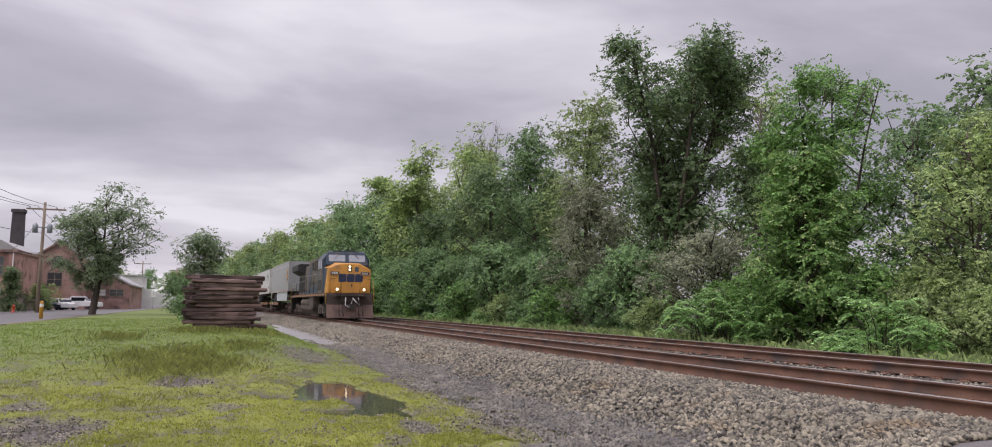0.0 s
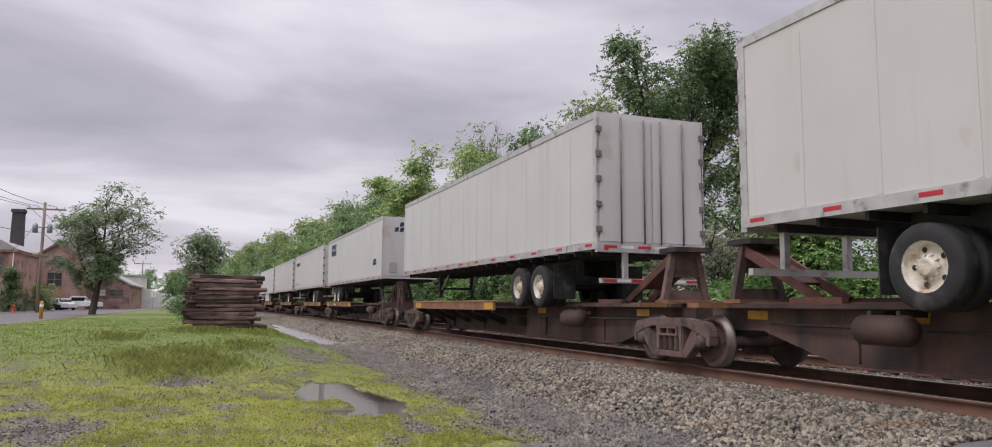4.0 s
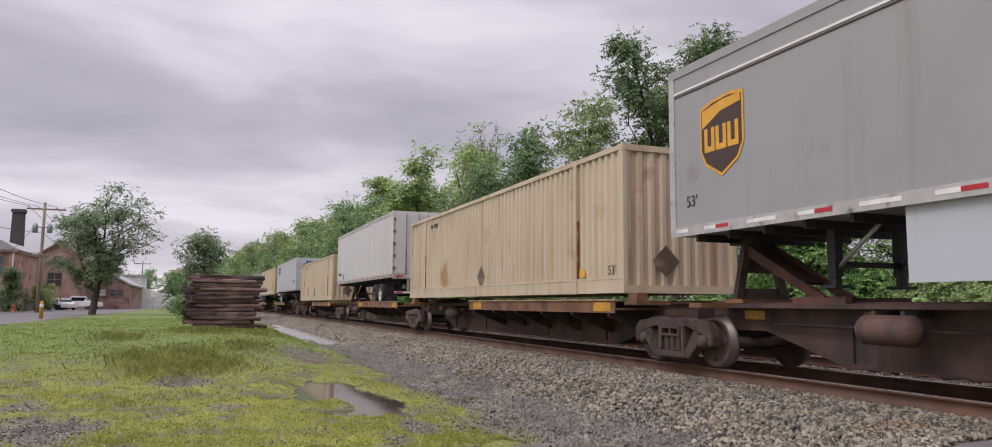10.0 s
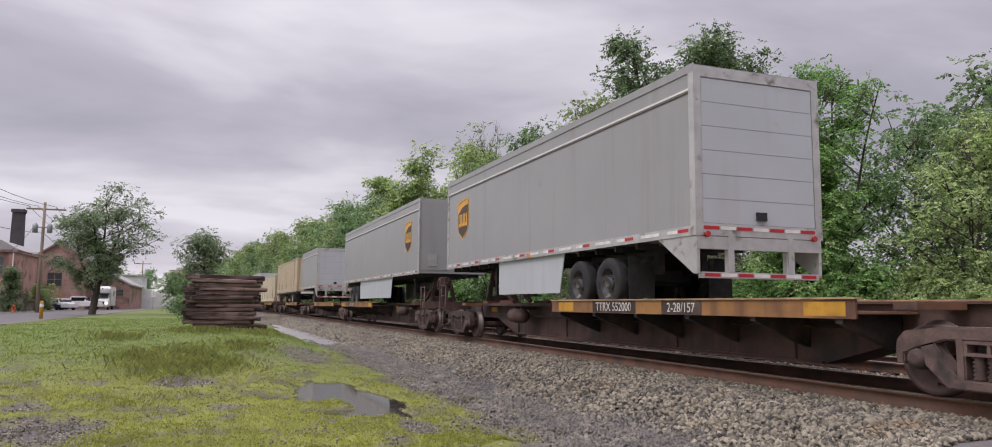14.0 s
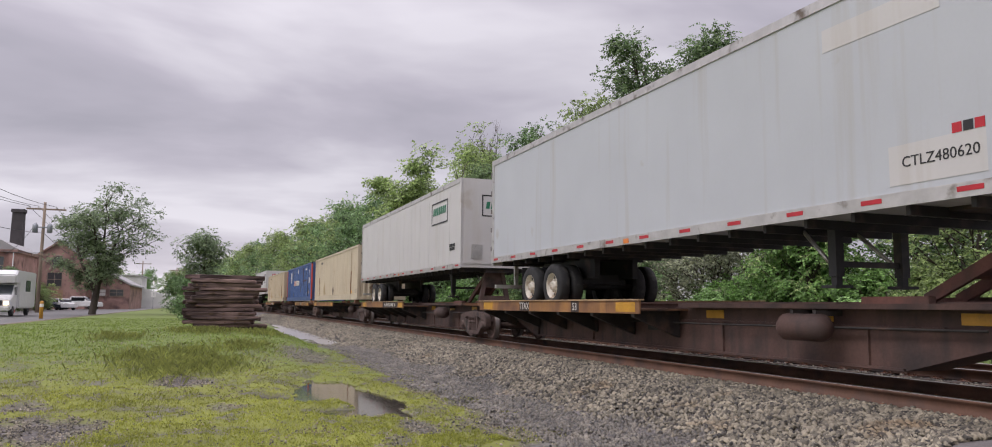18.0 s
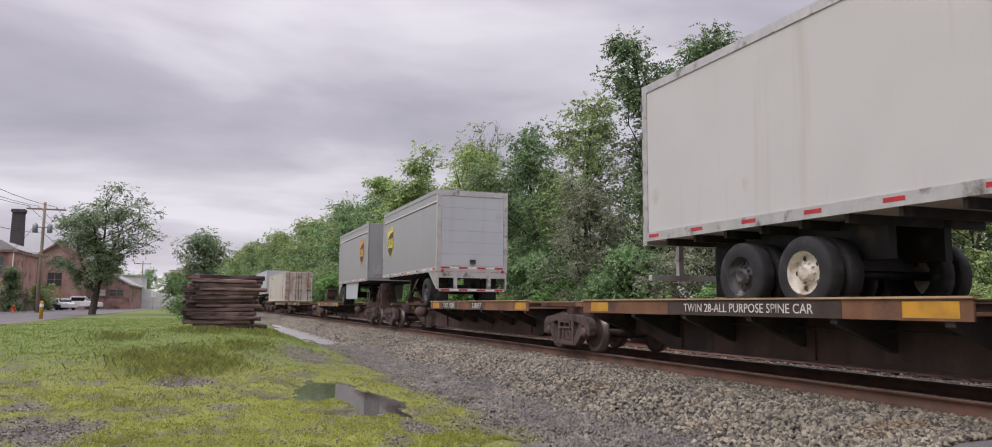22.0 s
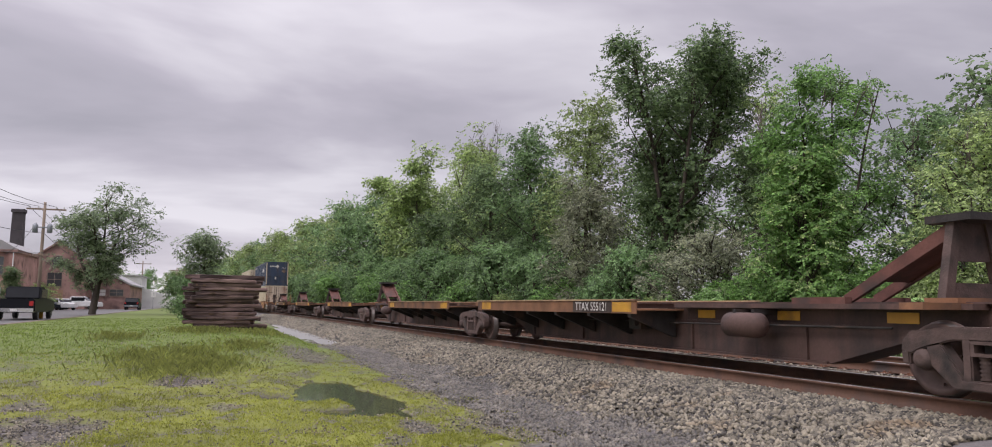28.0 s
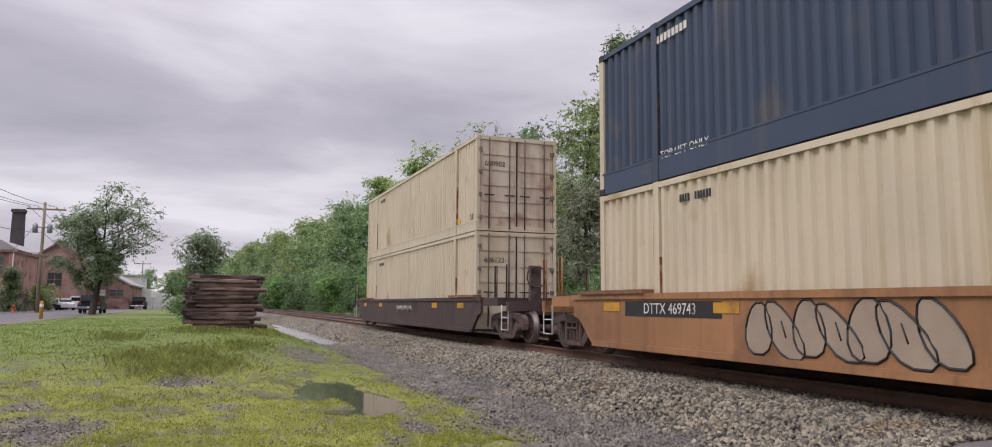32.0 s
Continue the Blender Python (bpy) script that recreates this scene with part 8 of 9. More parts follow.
fir = make_tree("shrub", 74, 4.6, 1.25, "leaf_dark", "dark clipped conifer against the brick wall", "cone", 0.0, 26, 70, 0.13, 0.4, 0.08, category="shrub", group="")
fir.matrix_world = pose(-18.6, 88.0, -0.1)
young = make_tree("tree", 75, 3.3, 1.7, "leaf_light", "small pale green tree by the parking place", "oval", 0.15, 16, 70, 0.14, 0.5, 0.07, group="")
young.matrix_world = pose(-18.0, 100.0, -0.1)
for i, (x, y, k) in enumerate(((-22, 260, 0.62), (-12, 280, 0.7), (-2, 300, 0.72), (-34, 330, 0.85), (-24, 340, 0.9), (-10, 360, 0.95), (4, 380, 1.0), (-46, 300, 0.6), (-18, 240, 0.42), (-6, 230, 0.4), (-60, 350, 0.8), (14, 420, 1.05))):
    copy_thing((far_a, far_b)[i % 2], pose(x, y, -0.4, 0, 0, i * 67)).scale = (k, k, k)

# ---- grass ----
def blades(name, count, pick, hgt, width, mat, seed):
    r = np.random.RandomState(seed)
    p, scl = pick(r, count)
    n = len(p)
    a = r.uniform(0, 2 * math.pi, n)
    h = hgt * r.uniform(0.4, 1.25, n) * scl
    w = width * r.uniform(0.7, 1.3, n)
    lean = r.uniform(0.1, 0.75, n)
    dx, dy = np.cos(a), np.sin(a)
    b = r.uniform(0, 2 * math.pi, n)
    ex, ey = np.cos(b) * w / 2, np.sin(b) * w / 2
    z = np.zeros(n)
    v = np.stack([p + np.stack([ex, ey, z], -1), p - np.stack([ex, ey, z], -1), p + np.stack([dx * lean * h * 0.4 - ex * 0.7, dy * lean * h * 0.4 - ey * 0.7, h * 0.6], -1), p + np.stack([dx * lean * h, dy * lean * h, h * (1 - lean * 0.35)], -1)], 1)
    k = 4 * np.arange(n)[:, None]
    f = np.concatenate([k + np.array([[0, 1, 2]]), k + np.array([[0, 2, 3]])], 1).reshape(-1, 3)
    return raw_mesh(name, v.reshape(-1, 3), f, M[mat])


def lush(x, y):
    """Where the fresher green turf takes over from the yellow."""
    return sstep(14, 24, y - 3.0 - 0.7 * x + 9 * rough(x * 0.35 + 20, y * 0.35))


def green_pick(r, count):
    y = 11 + 44 * r.rand(count) ** 1.4
    x = r.uniform(-0.235, 0.13, count) * y * 1.02
    z = ground_z(x, y)
    keep = (x > -8.2) & (x - line_np(y) < -5.0) & (z > WATER_Z + 0.03) & (r.rand(count) < lush(x, y)) & (r.rand(count) > thin(x, y))
    x, y, z = x[keep], y[keep], z[keep]
    return np.stack([x, y, z - 0.005], -1), 0.6 + 0.8 * np.clip(rough(x * 0.8 + 40, y * 0.8) + 0.4, 0, 1)


def lawn_pick(r, count):
    y = 8.5 + 36 * r.rand(count) ** 1.75
    x = r.uniform(-0.235, 0.48, count) * y * 1.02
    n = x - line_np(y)
    z = ground_z(x, y)
    keep = (x > -8.2) & (n < -3.8) & (z > WATER_Z + 0.008) & (r.rand(count) > thin(x, y) * 1.15) & (r.rand(count) > lush(x, y))
    x, y, z = x[keep], y[keep], z[keep]
    return np.stack([x, y, z - 0.005], -1), (0.55 + 0.9 * np.clip(rough(x * 0.8 + 40, y * 0.8) + 0.35, 0, 1)) * (1 + 0.6 * np.clip((y - 18) / 12, 0, 1))


def tuft_pick(r, count):
    """Longer unmown grass round the old gravel heap and the stack of ties."""
    cx = np.array([-0.9, -0.3, 0.2, -1.5, -0.5, -2.6, 1.0, -0.6, 1.9, 0.4])
    cy = np.array([18.0, 18.6, 19.2, 20.5, 21.5, 26.5, 23.5, 29.8, 29.9, 29.8])
    k = r.randint(0, len(cx), count)
    x, y = cx[k] + r.normal(0, 0.42, count), cy[k] + r.normal(0, 0.9, count)
    return np.stack([x, y, ground_z(x, y) - 0.01], -1), np.ones(count)


def verge_pick(r, count):
    s = 12 + 80 * r.rand(count) ** 1.5
    n = r.uniform(7.2, 10.6, count)
    x, y = line_np(s) + n, s
    return np.stack([x, y, ground_z(x, y) - 0.02], -1), np.ones(count) * r.uniform(0.6, 1.6, count)


tagged(new("grass", blades("grass", 260000, lawn_pick, 0.05, 0.010, "grass", 7)), "short yellow-green mown grass, thin and patchy", "grass", kind="stuff")
tagged(new("grass", blades("green_grass", 90000, green_pick, 0.07, 0.014, "grass_green", 17)), "fresher green mown lawn away from the gravel", "grass", kind="stuff")
tagged(new("grass", blades("tall_grass", 7000, tuft_pick, 0.22, 0.009, "weed", 8)), "tufts of taller unmown seeding grass", "grass", kind="stuff")
tagged(new("weeds", blades("verge_weeds", 26000, verge_pick, 0.42, 0.024, "leaf_light", 9)), "rank green weeds along the far track", "weeds", kind="stuff")
# ---- the stack of old ties ----
def tie_stack():
    pile = thing("tie_stack", "tall stack of dark weathered old railway ties on the grass", "tie stack")
    r = random.Random(3)
    shapes = []
    for k in range(6):
        bm = boxes((-1.3, 1.3, -0.112, 0.112, -0.073, 0.073))
        bmesh.ops.subdivide_edges(bm, edges=[e for e in bm.edges if abs((e.verts[0].co - e.verts[1].co).x) > 1], cuts=5)
        soften(bm, 0.02)
        for v in bm.verts:
            v.co += Vector((r.uniform(-0.05, 0.05), r.uniform(-0.022, 0.022), r.uniform(-0.016, 0.016)))
        shapes.append(mesh_of("tie", bm, M["old_tie"]))
    base = float(ground_z(0.5, 30.9)) + 0.05
    z = base
    for layer in range(14):
        sag = r.uniform(-1.2, 1.2)
        for j in range(5):
            t = part("tie", shapes[r.randrange(6)], None, pile)
            x = 0.46 + r.uniform(-0.2, 0.2) + (0.2 if layer < 2 else 0) + (r.uniform(0.12, 0.28) if r.random() < 0.2 else 0)
            y = 31.0 + j * 0.34 + r.uniform(-0.03, 0.03) + (0.0 if j else r.uniform(-0.10, 0.10))
            t.matrix_local = pose(x, y, z + r.uniform(-0.008, 0.008), r.uniform(-10, 10), sag + r.uniform(-0.5, 0.5), r.uniform(-2.6, 2.6)) @ Matrix.Diagonal((r.uniform(0.84, 0.98), 1, 1, 1))
        z += 0.155
    for k in range(34):
        x, zz = r.uniform(-0.6, 1.5), 0.155 * r.randrange(13) - 0.03
        w, h = r.uniform(0.02, 0.06), r.uniform(0.03, 0.07)
        part("tie_plate", boxes((x - w, x + w, 30.83, 30.875, base + zz, base + zz + h)), M["tie_end"], pile, "rusty tan plate scar")
    return pile


tie_stack()

# ---- the road and the kerb ----
rv = np.array([[x, y, -0.035] for y in np.linspace(20, 420, 90) for x in (-16.2, -14, -12, -10, -8.7)])
ri = np.arange(90 * 5).reshape(90, 5)
road = tagged(new("road", raw_mesh("road", rv, np.stack([ri[:-1, :-1], ri[:-1, 1:], ri[1:, 1:], ri[1:, :-1]], -1).reshape(-1, 4), M["asphalt"])), "damp grey asphalt road beside the lawn", "road", kind="structure")
yard = tagged(new("pavement", mesh_of("pavement", boxes((-34, -16.2, 62, 150, -0.3, -0.02)), M["asphalt"])), "grey parking apron in front of the brick works", "pavement", kind="structure")
tagged(new("kerb", mesh_of("kerb", soften(boxes((-8.75, -8.55, 20, 300, -0.3, -0.025)), 0.02), M["stone_base"])), "worn low concrete kerb", "kerb", kind="structure")


# ---- buildings ----
def sash(parent, x, y, z, w, h, axis, tone="glass"):
    """A window with frame and sill on a wall that faces minus y (axis 1) or plus x (axis 0)."""
    def bx(a0, a1, z0, z1, d0, d1):
        return (x + a0, x + a1, y - d1, y - d0, z0, z1) if axis == 1 else (x + d0, x + d1, y + a0, y + a1, z0, z1)
    wn_ = part("window", boxes(bx(-w / 2, w / 2, z, z + h, -0.1, 0.01)), M[tone], parent, "tall dark factory window")
    part("window_frame", boxes(bx(-w / 2 - 0.06, -w / 2, z, z + h, -0.05, 0.05), bx(w / 2, w / 2 + 0.06, z, z + h, -0.05, 0.05), bx(-w / 2, w / 2, z + h, z + h + 0.08, -0.05, 0.05), bx(-0.03, 0.03, z, z + h, 0.005, 0.03), bx(-w / 2, w / 2, z + h * 0.5 - 0.03, z + h * 0.5 + 0.03, 0.005, 0.03)), M["stone_base"], wn_)
    part("window_sill", boxes(bx(-w / 2 - 0.12, w / 2 + 0.12, z - 0.14, z, -0.05, 0.12)), M["stone_base"], wn_)


works = thing("brick_building", "two-storey old red brick factory building with a pale roof", "building")
wx0, wx1, wy = -32.4, -19.5, 94.0
part("wall", boxes((wx0, wx1, wy, wy + 11, -0.3, 6.2)), M["brick_wall"], works, "weathered red brick wall")
part("stone_base", boxes((wx0, wx1 + 0.06, wy - 0.08, wy + 11, -0.3, 1.7)), M["stone_base"], works, "grey stone ground-floor base")
for k in range(5):
    x = wx0 + 1.0 + k * 2.9
    part("pilaster", boxes((x - 0.3, x + 0.3, wy - 0.16, wy, 1.7, 6.2)), M["brick_wall"], works)
for k in range(4):
    x = wx0 + 2.4 + k * 2.9
    sash(works, x, wy, 3.9, 1.4, 1.8, 1)
    sash(works, x, wy, 1.0, 1.3, 1.5, 1, "white_wall" if k == 3 else "glass")
part("cornice", boxes((wx0 - 0.2, wx1 + 0.2, wy - 0.3, wy + 11.2, 6.2, 6.5)), M["brick_dark"], works)
rf = bmesh.new()
prism(rf, [(wx0 - 0.3, 6.5), (wx1 + 0.3, 6.5), (wx1 - 1.4, 7.5), (wx0 + 2, 7.6)], 1, wy - 0.2, wy + 11.3)
part("roof", rf, M["roof_grey"], works, "pale grey metal roof")
part("downpipe", tube(bmesh.new(), [(wx1 - 0.2, wy - 0.2, 0), (wx1 - 0.2, wy - 0.2, 6.2)], 0.06), M["white_wall"], works)

chim = thing("chimney", "tall dark square brick factory chimney", "chimney")
cbm = bmesh.new()
prism(cbm, [(-0.85, -0.85), (0.85, -0.85), (0.85, 0.85), (-0.85, 0.85)], 2, 0, 13.6)
for v in cbm.verts:
    if v.co.z > 7:
        v.co.x *= 0.78
        v.co.y *= 0.78
part("shaft", cbm, M["chimney_brick"], chim)
part("cap", boxes((-0.8, 0.8, -0.8, 0.8, 13.3, 13.75)), M["chimney_brick"], chim, "corbelled dark cap")
chim.matrix_world = pose(-24.9, 120.0, -0.2)

hall = thing("gabled_hall", "dark brick gabled hall with a round window", "building")
hx, hw, hy = -20.6, 3.5, 126.0
gb = bmesh.new()
prism(gb, [(hx - hw, -0.3), (hx + hw, -0.3), (hx + hw, 7.0), (hx, 9.7), (hx - hw, 7.0)], 1, hy, hy + 24)
part("wall", gb, M["brick_dark"], hall, "sooty brick gable wall")
for s in (-1, 1):
    rbm = bmesh.new()
    prism(rbm, [(hx + s * (hw + 0.3), 6.85), (hx, 9.75), (hx, 10.0), (hx + s * (hw + 0.4), 7.1)], 1, hy - 0.3, hy + 24)
    part("roof", rbm, M["brick_dark"] if s < 0 else M["roof_grey"], hall)
    part("buttress", boxes((hx + s * (hw - 0.3) - 0.4, hx + s * (hw - 0.3) + 0.4, hy - 0.3, hy, -0.3, 7.2)), M["brick_dark"], hall)
rw = part("round_window", disc(bmesh.new(), 1, (hx - 0.2, hy - 0.02, 6.9), 0.7, 0.06, 18), M["glass"], hall, "round window with a pale rim")
ring = bmesh.new()
lathe(ring, 1, (hx - 0.2, hy - 0.05, 6.9), [(-0.06, 0.75), (-0.06, 0.95), (0.06, 0.95), (0.06, 0.75)], 18, False)
part("window_frame", ring, M["stone_base"], rw)
sash(hall, hx - 0.5, hy, 3.3, 1.8, 1.9, 1)
part("boarded_panel", boxes((hx - 1.6, hx + 0.7, hy - 0.08, hy - 0.01, 1.0, 2.7)), M["board"], hall, "boarded tan door panel")


annex = thing("brick_annex", "low brick wing with a sloping pale roof", "building")
ab = bmesh.new()
prism(ab, [(hx + hw, -0.3), (-11.4, -0.3), (-11.4, 3.6), (hx + hw, 6.6)], 1, hy + 3, hy + 26)
part("wall", ab, M["brick_dark"], annex)
ab = bmesh.new()
prism(ab, [(hx + hw, 6.65), (-11.1, 3.5), (-11.1, 3.75), (hx + hw, 6.95)], 1, hy + 2.7, hy + 26)
part("roof", ab, M["roof_grey"], annex, "pale grey sloping roof")
for x in (-15.6, -13.2):
    sash(annex, x, hy + 3, 2.0, 1.8, 0.9, 1, "white_wall" if x < -14 else "glass")

shed = thing("white_building", "plain white two-storey building by the road", "building")
part("wall", boxes((-17.6, -12.8, 168, 182, -0.3, 6.2)), M["white_wall"], shed)
part("roof", boxes((-17.8, -12.6, 167.8, 182.2, 6.2, 6.45)), M["roof_grey"], shed)
part("lean_to", prism(bmesh.new(), [(-12.8, -0.3), (-6.4, -0.3), (-6.4, 2.0), (-12.8, 4.0)], 1, 170, 180), M["white_wall"], shed, "pale sloping lean-to")
sash(shed, -15.2, 168, 3.8, 0.9, 1.3, 1)
far_house = thing("brick_house", "small distant red brick house", "building")
part("wall", boxes((-25, -19.5, 205, 215, -0.3, 6.0)), M["brick_wall"], far_house)
part("roof", prism(bmesh.new(), [(-25.4, 6.0), (-19.1, 6.0), (-22.2, 8.4)], 1, 204.6, 215.4), M["roof_grey"], far_house)
sash(far_house, -22.2, 205, 3.2, 0.9, 1.4, 1)


# ---- poles, wires, hydrant, bollard ----
def utility_pole(x, y, h, label, cans=True):
    t = thing("utility_pole", label, "utility pole", "poles along the road")
    part("pole", tube(bmesh.new(), [(0, 0, -0.3), (0.02, 0, h * 0.5), (0.05, 0, h)], 0.18, 0.12, 10), M["pole_wood"], t, "grey weathered wooden pole")
    part("cross_arm", boxes((-1.5, 1.9, -0.07, 0.07, h - 0.75, h - 0.6)), M["pole_wood"], t)
    for k in (-1.3, -0.5, 1.0, 1.7):
        part("insulator", lathe(bmesh.new(), 2, (k, 0, h - 0.6), [(0, 0.03), (0.08, 0.06), (0.16, 0.04), (0.2, 0.05), (0.24, 0.02)], 8), M["white_wall"], t)
    if cans:
        for s in (-1, 1):
            part("transformer", lathe(bmesh.new(), 2, (s * 0.62, -0.15, h - 3.0), [(0, 0.19), (0.03, 0.24), (0.75, 0.24), (0.82, 0.18), (0.95, 0.07)], 14), M["zinc"], t, "grey transformer can")
            part("bracket", boxes((min(0, s * 0.5), max(0, s * 0.5), -0.2, -0.1, h - 2.5, h - 2.4)), M["zinc"], t)
    part("lower_arm", boxes((-0.7, 0.8, -0.2, -0.1, h - 5.2, h - 5.05)), M["pole_wood"], t)
    t.matrix_world = pose(x, y, -0.1)
    return t


utility_pole(-15.35, 84.0, 10.7, "wooden utility pole with two transformer cans and a crossarm")
utility_pole(-15.5, 132.0, 10.5, "distant wooden utility pole along the road", False)
utility_pole(-15.2, 200.0, 11.0, "distant wooden utility pole along the road", False)
utility_pole(-8.0, 210.0, 10.0, "distant wooden utility pole along the road", False)


def wire(a, b, sag, name="power_line"):
    a, b = Vector(a), Vector(b)
    pts = [a.lerp(b, k / 12) - Vector((0, 0, sag * 4 * (k / 12) * (1 - k / 12))) for k in range(13)]
    tagged(new(name, mesh_of(name, tube(bmesh.new(), pts, 0.022, seg=5), M["wire"])), "thin black overhead power line", "cable", "overhead lines")


for dx, z in ((-1.3, 10.2), (-0.5, 10.2), (1.0, 10.2), (0.1, 7.6), (0.1, 5.7)):
    wire((-15.35 + dx, 84, z), (-15.5 + dx, 132, z - 1.6), 0.8)
    wire((-15.35 + dx, 84, z), (-17.2 + dx, 40, z + 0.2), 0.9)
wire((-15.5, 84, 5.7), (-20.6, 126, 7.0), 0.9)
wire((-15.9, 84, 8.6), (-20.5, 94, 6.0), 0.4)

post = thing("bollard", "yellow painted steel bollard at the road's edge", "bollard")
part("tube", lathe(bmesh.new(), 2, (0, 0, 0), [(-0.1, 0.11), (1.0, 0.11), (1.08, 0.08), (1.11, 0.02)], 14), M["yellow"], post)
part("band", lathe(bmesh.new(), 2, (0, 0, 0.72), [(0, 0.113), (0.2, 0.113)], 14, False), M["mark_white"], post, "white band")
post.matrix_world = pose(-9.6, 53.8, -0.05)
hyd = thing("fire_hydrant", "small orange fire hydrant on the verge", "hydrant")
part("barrel", lathe(bmesh.new(), 2, (0, 0, 0), [(-0.05, 0.17), (0.05, 0.17), (0.06, 0.11), (0.55, 0.11), (0.56, 0.15), (0.62, 0.15), (0.74, 0.05), (0.8, 0.04)], 14), M["red"], hyd)
part("outlet", disc(bmesh.new(), 0, (0, 0, 0.42), 0.06, 0.2, 10), M["shield_gold"], hyd)
hyd.matrix_world = pose(-16.9, 82.0, -0.05)
sgn_ = thing("road_sign", "white road sign on a thin post", "sign")
part("post", tube(bmesh.new(), [(0, 0, -0.2), (0, 0, 2.6)], 0.03), M["zinc"], sgn_)
part("plate", boxes((-0.35, 0.35, -0.02, 0.0, 1.9, 2.7)), M["mark_white"], sgn_)
sgn_.matrix_world = pose(-8.0, 128, -0.05)


# ---- road vehicles ----
CAR_TYRE = mesh_of("tyre", lathe(bmesh.new(), 0, (0, 0, 0), [(-0.11, 0.2), (-0.12, 0.3), (-0.09, 0.36), (0.09, 0.36), (0.12, 0.3), (0.11, 0.2)], 18), M["rubber"])
CAR_RIM = mesh_of("rim", lathe(bmesh.new(), 0, (0, 0, 0), [(-0.115, 0.03), (-0.1, 0.12), (-0.115, 0.22), (0.115, 0.22), (0.1, 0.12), (0.115, 0.03)], 14), M["zinc"])


def vehicle(name, label, paint, L, W, profile, cabin, glass_z, lamps_front=True):
    """A car or truck from its side profile; nose towards minus y."""
    t = thing(name, label, "vehicle")
    body = prism(bmesh.new(), profile, 0, -W / 2, W / 2)
    soften(body, 0.07, 2)
    part("body", body, M[paint], t)
    if cabin:
        cbm_ = prism(bmesh.new(), cabin, 0, -W / 2 + 0.12, W / 2 - 0.12)
        soften(cbm_, 0.08, 2)
        cb_ = part("cabin", cbm_, M[paint], t)
        y0, y1 = min(p[0] for p in cabin) + 0.45, max(p[0] for p in cabin) - 0.4
        z0, z1 = glass_z
        for s in (-1, 1):
            part("side_glass", boxes((s * (W / 2 - 0.115) - 0.012, s * (W / 2 - 0.115) + 0.012, y0, y1, z0, z1)), M["tint_glass"], cb_)
        lo = sorted(cabin, key=lambda p: p[0])
        for a, b, e in ((lo[0], lo[1], -1), (lo[-1], lo[-2], 1)):
            (ya, za), (yb, zb) = (a, b) if a[1] < b[1] else (b, a)
            q = prism(bmesh.new(), [(ya + (yb - ya) * 0.15 + e * 0.03, za + (zb - za) * 0.15), (ya + (yb - ya) * 0.85 + e * 0.03, za + (zb - za) * 0.85), (ya + (yb - ya) * 0.85 - e * 0.02, za + (zb - za) * 0.85), (ya + (yb - ya) * 0.15 - e * 0.02, za + (zb - za) * 0.15)], 0, -W / 2 + 0.22, W / 2 - 0.22)
            part("windshield" if e < 0 else "rear_glass", q, M["tint_glass"], cb_)
    for y in (-L / 2 + 0.95, L / 2 - 1.05):
        for s in (-1, 1):
            w = put(part("wheel", CAR_TYRE, None, t), s * (W / 2 - 0.12), y, 0.36)
            put(part("rim", CAR_RIM, None, w))
    for s in (-1, 1):
        part("headlight", boxes((s * (W / 2 - 0.3) - 0.16, s * (W / 2 - 0.3) + 0.16, -L / 2 - 0.01, -L / 2 + 0.05, 0.68, 0.84)), M["mark_white"], t)
        part("tail_light", boxes((s * (W / 2 - 0.18) - 0.1, s * (W / 2 - 0.18) + 0.1, L / 2 - 0.05, L / 2 + 0.012, 0.8, 1.05)), M["tail_red"], t, "red tail light")
    part("rear_bumper", soften(boxes((-W / 2 + 0.05, W / 2 - 0.05, L / 2 - 0.05, L / 2 + 0.1, 0.45, 0.66)), 0.03), M["chrome"] if name == "pickup_truck" else M["zinc"], t)
    part("number_plate", boxes((-0.16, 0.16, L / 2 + 0.1, L / 2 + 0.108, 0.5, 0.62)), M["mark_white"], t, "plain pale plate")
    return t


def suv(paint, label):
    return vehicle("car", label, paint, 4.7, 1.9, [(-2.35, 0.32), (2.35, 0.32), (2.35, 1.0), (-1.2, 1.02), (-2.3, 0.85)], [(-1.35, 1.0), (-0.55, 1.62), (1.9, 1.66), (2.3, 1.0)], (1.08, 1.52))


def sedan(paint, label):
    return vehicle("car", label, paint, 4.6, 1.8, [(-2.3, 0.3), (2.3, 0.3), (2.3, 0.92), (-1.2, 0.92), (-2.25, 0.74)], [(-1.2, 0.9), (-0.4, 1.4), (1.1, 1.42), (1.9, 0.9)], (0.97, 1.3))


pick_up = vehicle("pickup_truck", "black pickup truck with chrome bumper driving away", "paint_black", 5.8, 2.02, [(-2.9, 0.42), (2.9, 0.42), (2.9, 1.18), (-1.4, 1.2), (-2.8, 1.1)], [(-1.5, 1.15), (-0.7, 1.88), (0.75, 1.9), (1.0, 1.15)], (1.25, 1.75))
suv_a = suv("paint_black", "black sport utility car driving away along the road")
suv_b = suv("paint_dark_blue", "dark blue-grey sport utility car driving away")
coming = sedan("paint_silver", "silver sedan with lit headlights coming along the road")
far_car = suv("paint_silver", "grey car far down the road")
lead = suv("paint_silver", "grey car driving away down the road")
motorhome = thing("motorhome", "white motorhome with an overcab sleeper coming along the road", "vehicle")
mb = prism(bmesh.new(), [(-1.6, 0.55), (3.6, 0.55), (3.6, 3.2), (-2.3, 3.2), (-2.9, 2.85), (-2.7, 2.3), (-1.6, 2.3)], 0, -1.15, 1.15)
part("house_body", soften(mb, 0.08, 2), M["paint_white"], motorhome)
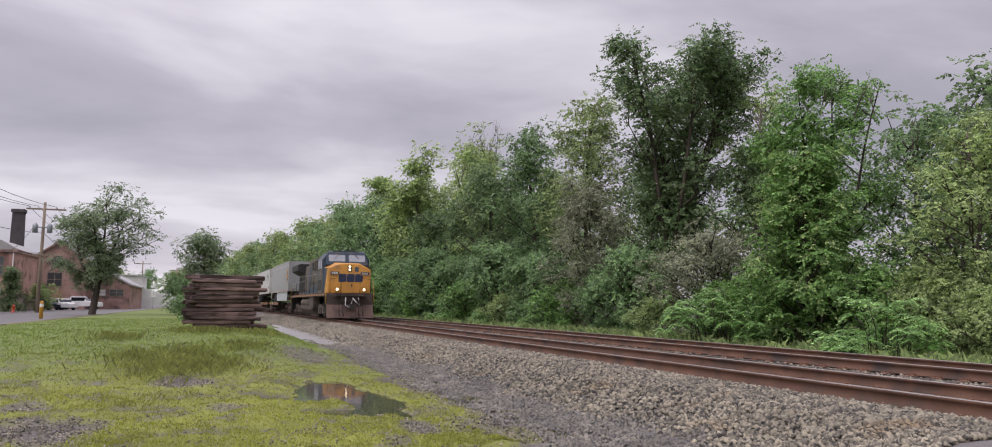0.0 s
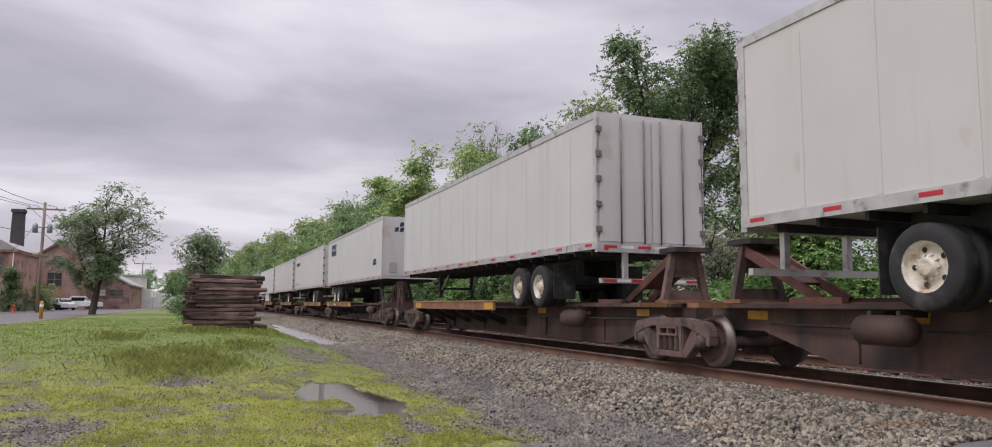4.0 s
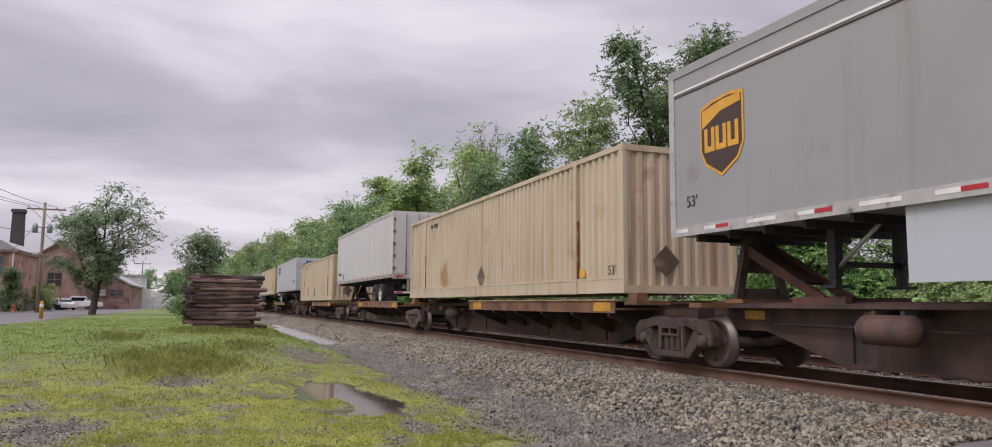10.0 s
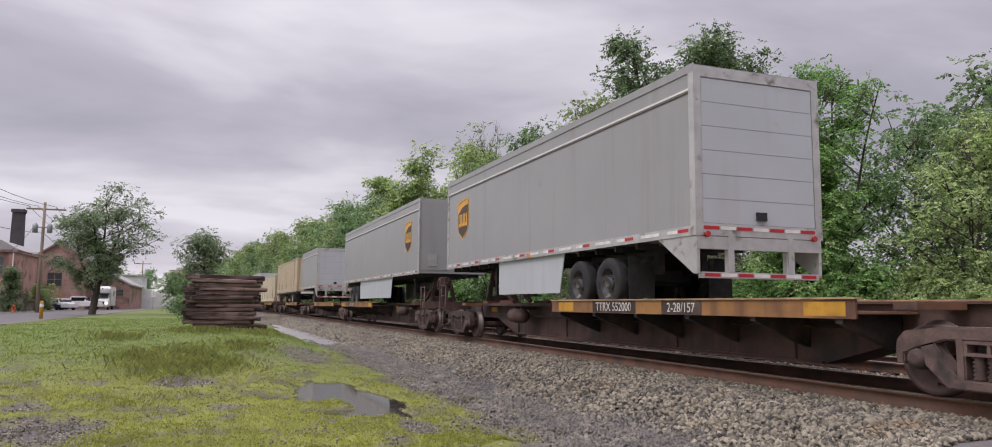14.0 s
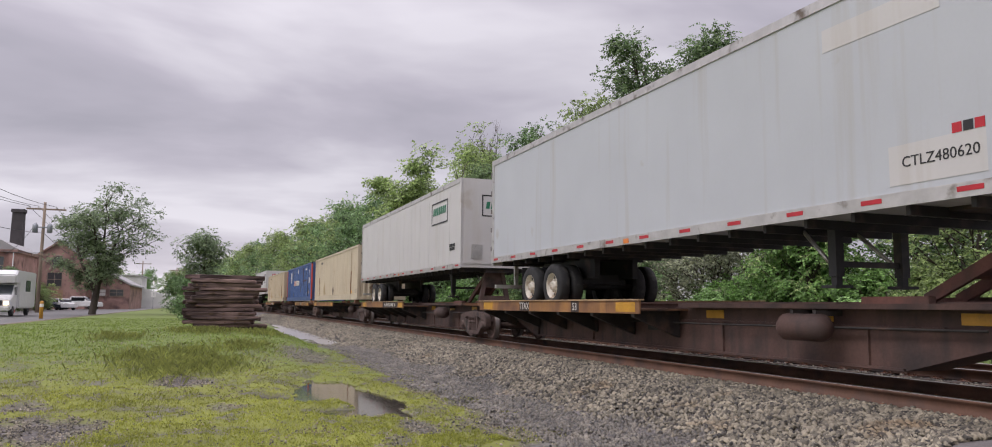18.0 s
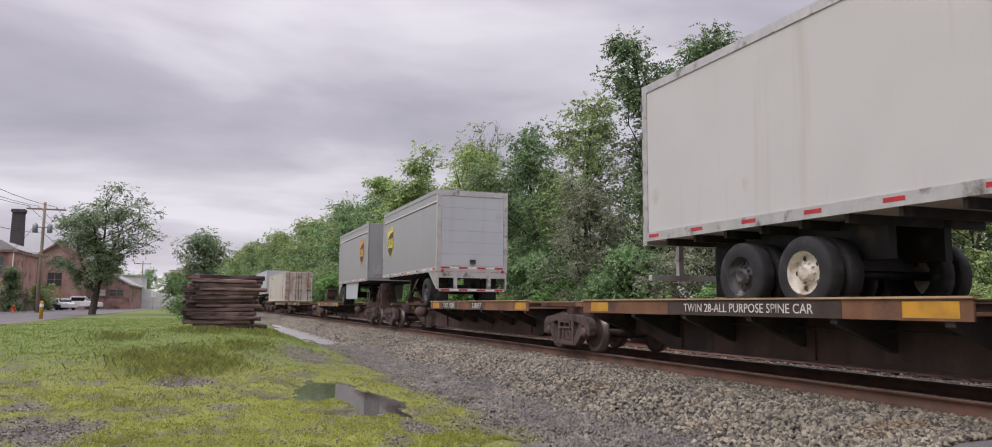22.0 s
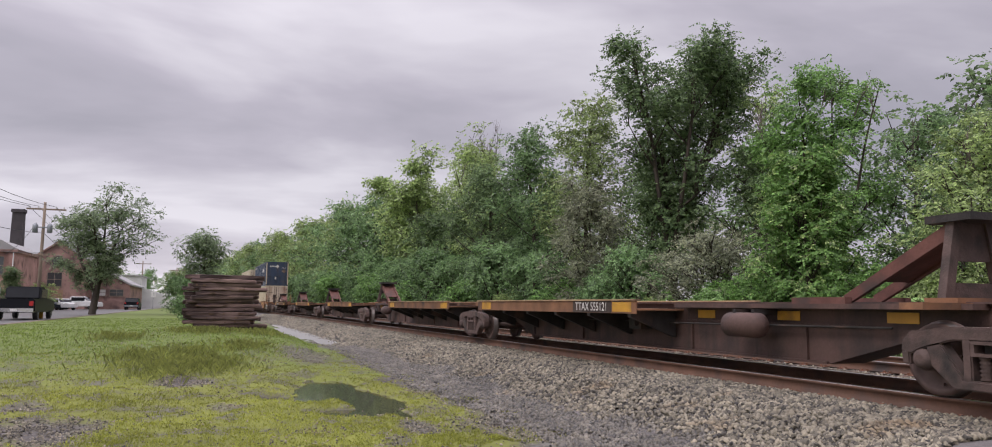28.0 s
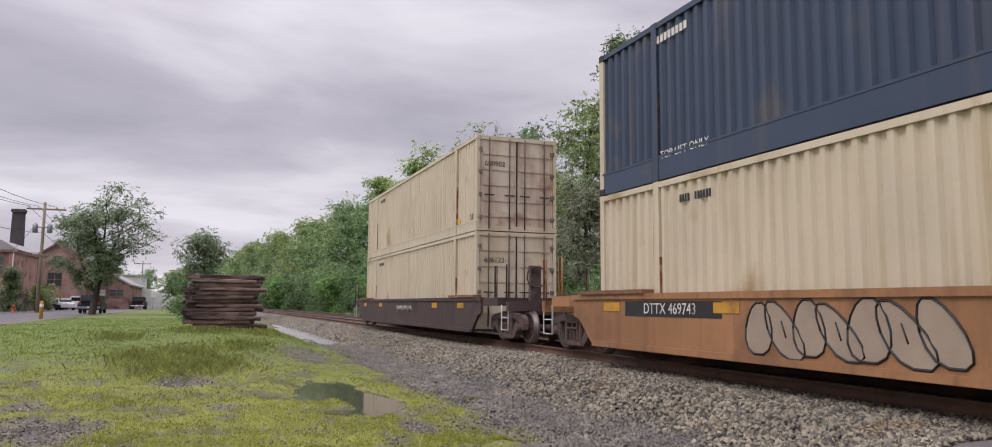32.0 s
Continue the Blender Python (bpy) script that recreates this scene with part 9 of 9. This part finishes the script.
cbm2 = prism(bmesh.new(), [(-3.5, 0.45), (-1.6, 0.45), (-1.6, 2.3), (-2.0, 2.25), (-2.6, 1.45), (-3.45, 1.2)], 0, -1.0, 1.0)
part("cab", soften(cbm2, 0.06, 2), M["paint_white"], motorhome)
part("windshield", prism(bmesh.new(), [(-2.60, 1.5), (-2.08, 2.18), (-2.03, 2.15), (-2.55, 1.47)], 0, -0.88, 0.88), M["glass_dark"], motorhome)
part("side_window", boxes((-1.165, -1.145, 0.2, 1.7, 1.75, 2.55), (1.145, 1.165, 0.2, 1.7, 1.75, 2.55)), M["glass_dark"], motorhome, "dark side window")
part("cab_window", boxes((-1.012, -0.99, -2.35, -1.7, 1.5, 2.05), (0.99, 1.012, -2.35, -1.7, 1.5, 2.05)), M["glass_dark"], motorhome)
part("grille", boxes((-0.55, 0.55, -3.53, -3.47, 0.75, 1.1)), M["chassis_black"], motorhome)
part("bumper", soften(boxes((-1.0, 1.0, -3.62, -3.45, 0.42, 0.62)), 0.03), M["chrome"], motorhome)
for s in (-1, 1):
    part("headlight", boxes((s * 0.78 - 0.14, s * 0.78 + 0.14, -3.54, -3.47, 0.8, 1.02)), M["headlamp"], motorhome, "lit headlight")
    for y in (-2.6, 2.0):
        w = put(part("wheel", CAR_TYRE, None, motorhome), s * 0.92, y, 0.38)
        put(part("rim", CAR_RIM, None, w))
for s in (-1, 1):
    part("headlamp_glow", disc(bmesh.new(), 1, (s * 0.62, -2.33, 0.74), 0.08, 0.02, 10), M["headlamp"], coming, "lit headlight")
# parked
p1 = sedan("paint_white", "white car parked beside the brick hall")
p1.matrix_world = pose(-17.2, 108.5, 0.0, 0, 0, 35)
p2 = sedan("paint_dark_blue", "dark car parked beside the brick hall")
p2.matrix_world = pose(-18.7, 107, 0.0, 0, 0, 30)
p3 = vehicle("pickup_truck", "white pickup parked beside the brick hall", "paint_white", 5.6, 1.95, [(-2.8, 0.42), (2.8, 0.42), (2.8, 1.05), (-1.4, 1.1), (-2.7, 1.0)], [(-1.5, 1.05), (-0.7, 1.72), (0.7, 1.74), (0.95, 1.05)], (1.15, 1.6))
p3.matrix_world = pose(-16.0, 113, 0.0, 0, 0, 78)


# ---- what moves ----
def motions():
    times = [2.0 * k for k in range(17)]
    for ob, u in TRAIN:
        walk(ob, [(t, on_line(u - SPEED * t)) for t in times])
    # wheels turn while they pass the camera
    for ob, u, rest, r in SPINNERS:
        first = max(0, math.ceil((u - 48.0) / SPEED * FPS))
        last = min(32 * FPS, math.floor((u - 3.0) / SPEED * FPS))
        if last <= first:
            continue
        turn = lambda k: rest @ Matrix.Rotation(radians(88.0) * (k - first), 4, "X")
        rows = [(k / FPS, turn(k)) for k in range(first, last + 1)]
        if first > 0:
            rows.insert(0, (0.0, turn(first)))
        if last < 32 * FPS:
            rows.append((32.0, turn(last)))
        walk(ob, rows)

    # traffic on the road: seconds, place along the road; nose towards the camera when coming
    def drive(ob, x, rows, coming_on):
        walk(ob, [(t, pose(x, y, -0.035, 0, 0, 0 if coming_on else 180)) for t, y in rows])

    drive(motorhome, -13.6, [(0, 215), (8, 167), (10, 152), (12, 133), (13, 124), (14, 117.5), (14.5, 113), (16.5, 87), (17, 78.5), (17.5, 70.5), (18, 63.5), (19, 50), (22, 10), (32, -110)], True)
    drive(coming, -13.6, [(0, 420), (17, 190), (19, 171), (21, 152), (23, 125), (24, 108), (25, 92), (25.5, 83), (27.5, 48), (29, 22), (32, -30)], True)
    drive(suv_a, -10.1, [(0, -300), (22, 5), (23, 42), (23.5, 48.5), (24, 55), (24.5, 62), (25, 70), (25.5, 78), (27.5, 112), (28.5, 128), (30, 150), (32, 178)], False)
    drive(pick_up, -10.1, [(0, -360), (26, 22), (27.5, 44.5), (28, 52), (28.5, 59), (29, 67), (29.5, 76), (30, 87), (31, 108), (32, 130)], False)
    drive(suv_b, -10.1, [(0, -420), (28, 8), (30, 43), (31, 61), (32, 80)], False)
    drive(far_car, -13.6, [(0, 330), (6, 300), (14, 262), (20, 235), (26, 205), (32, 175)], True)
    drive(lead, -10.6, [(0, 250), (14, 330), (32, 440)], False)


motions()
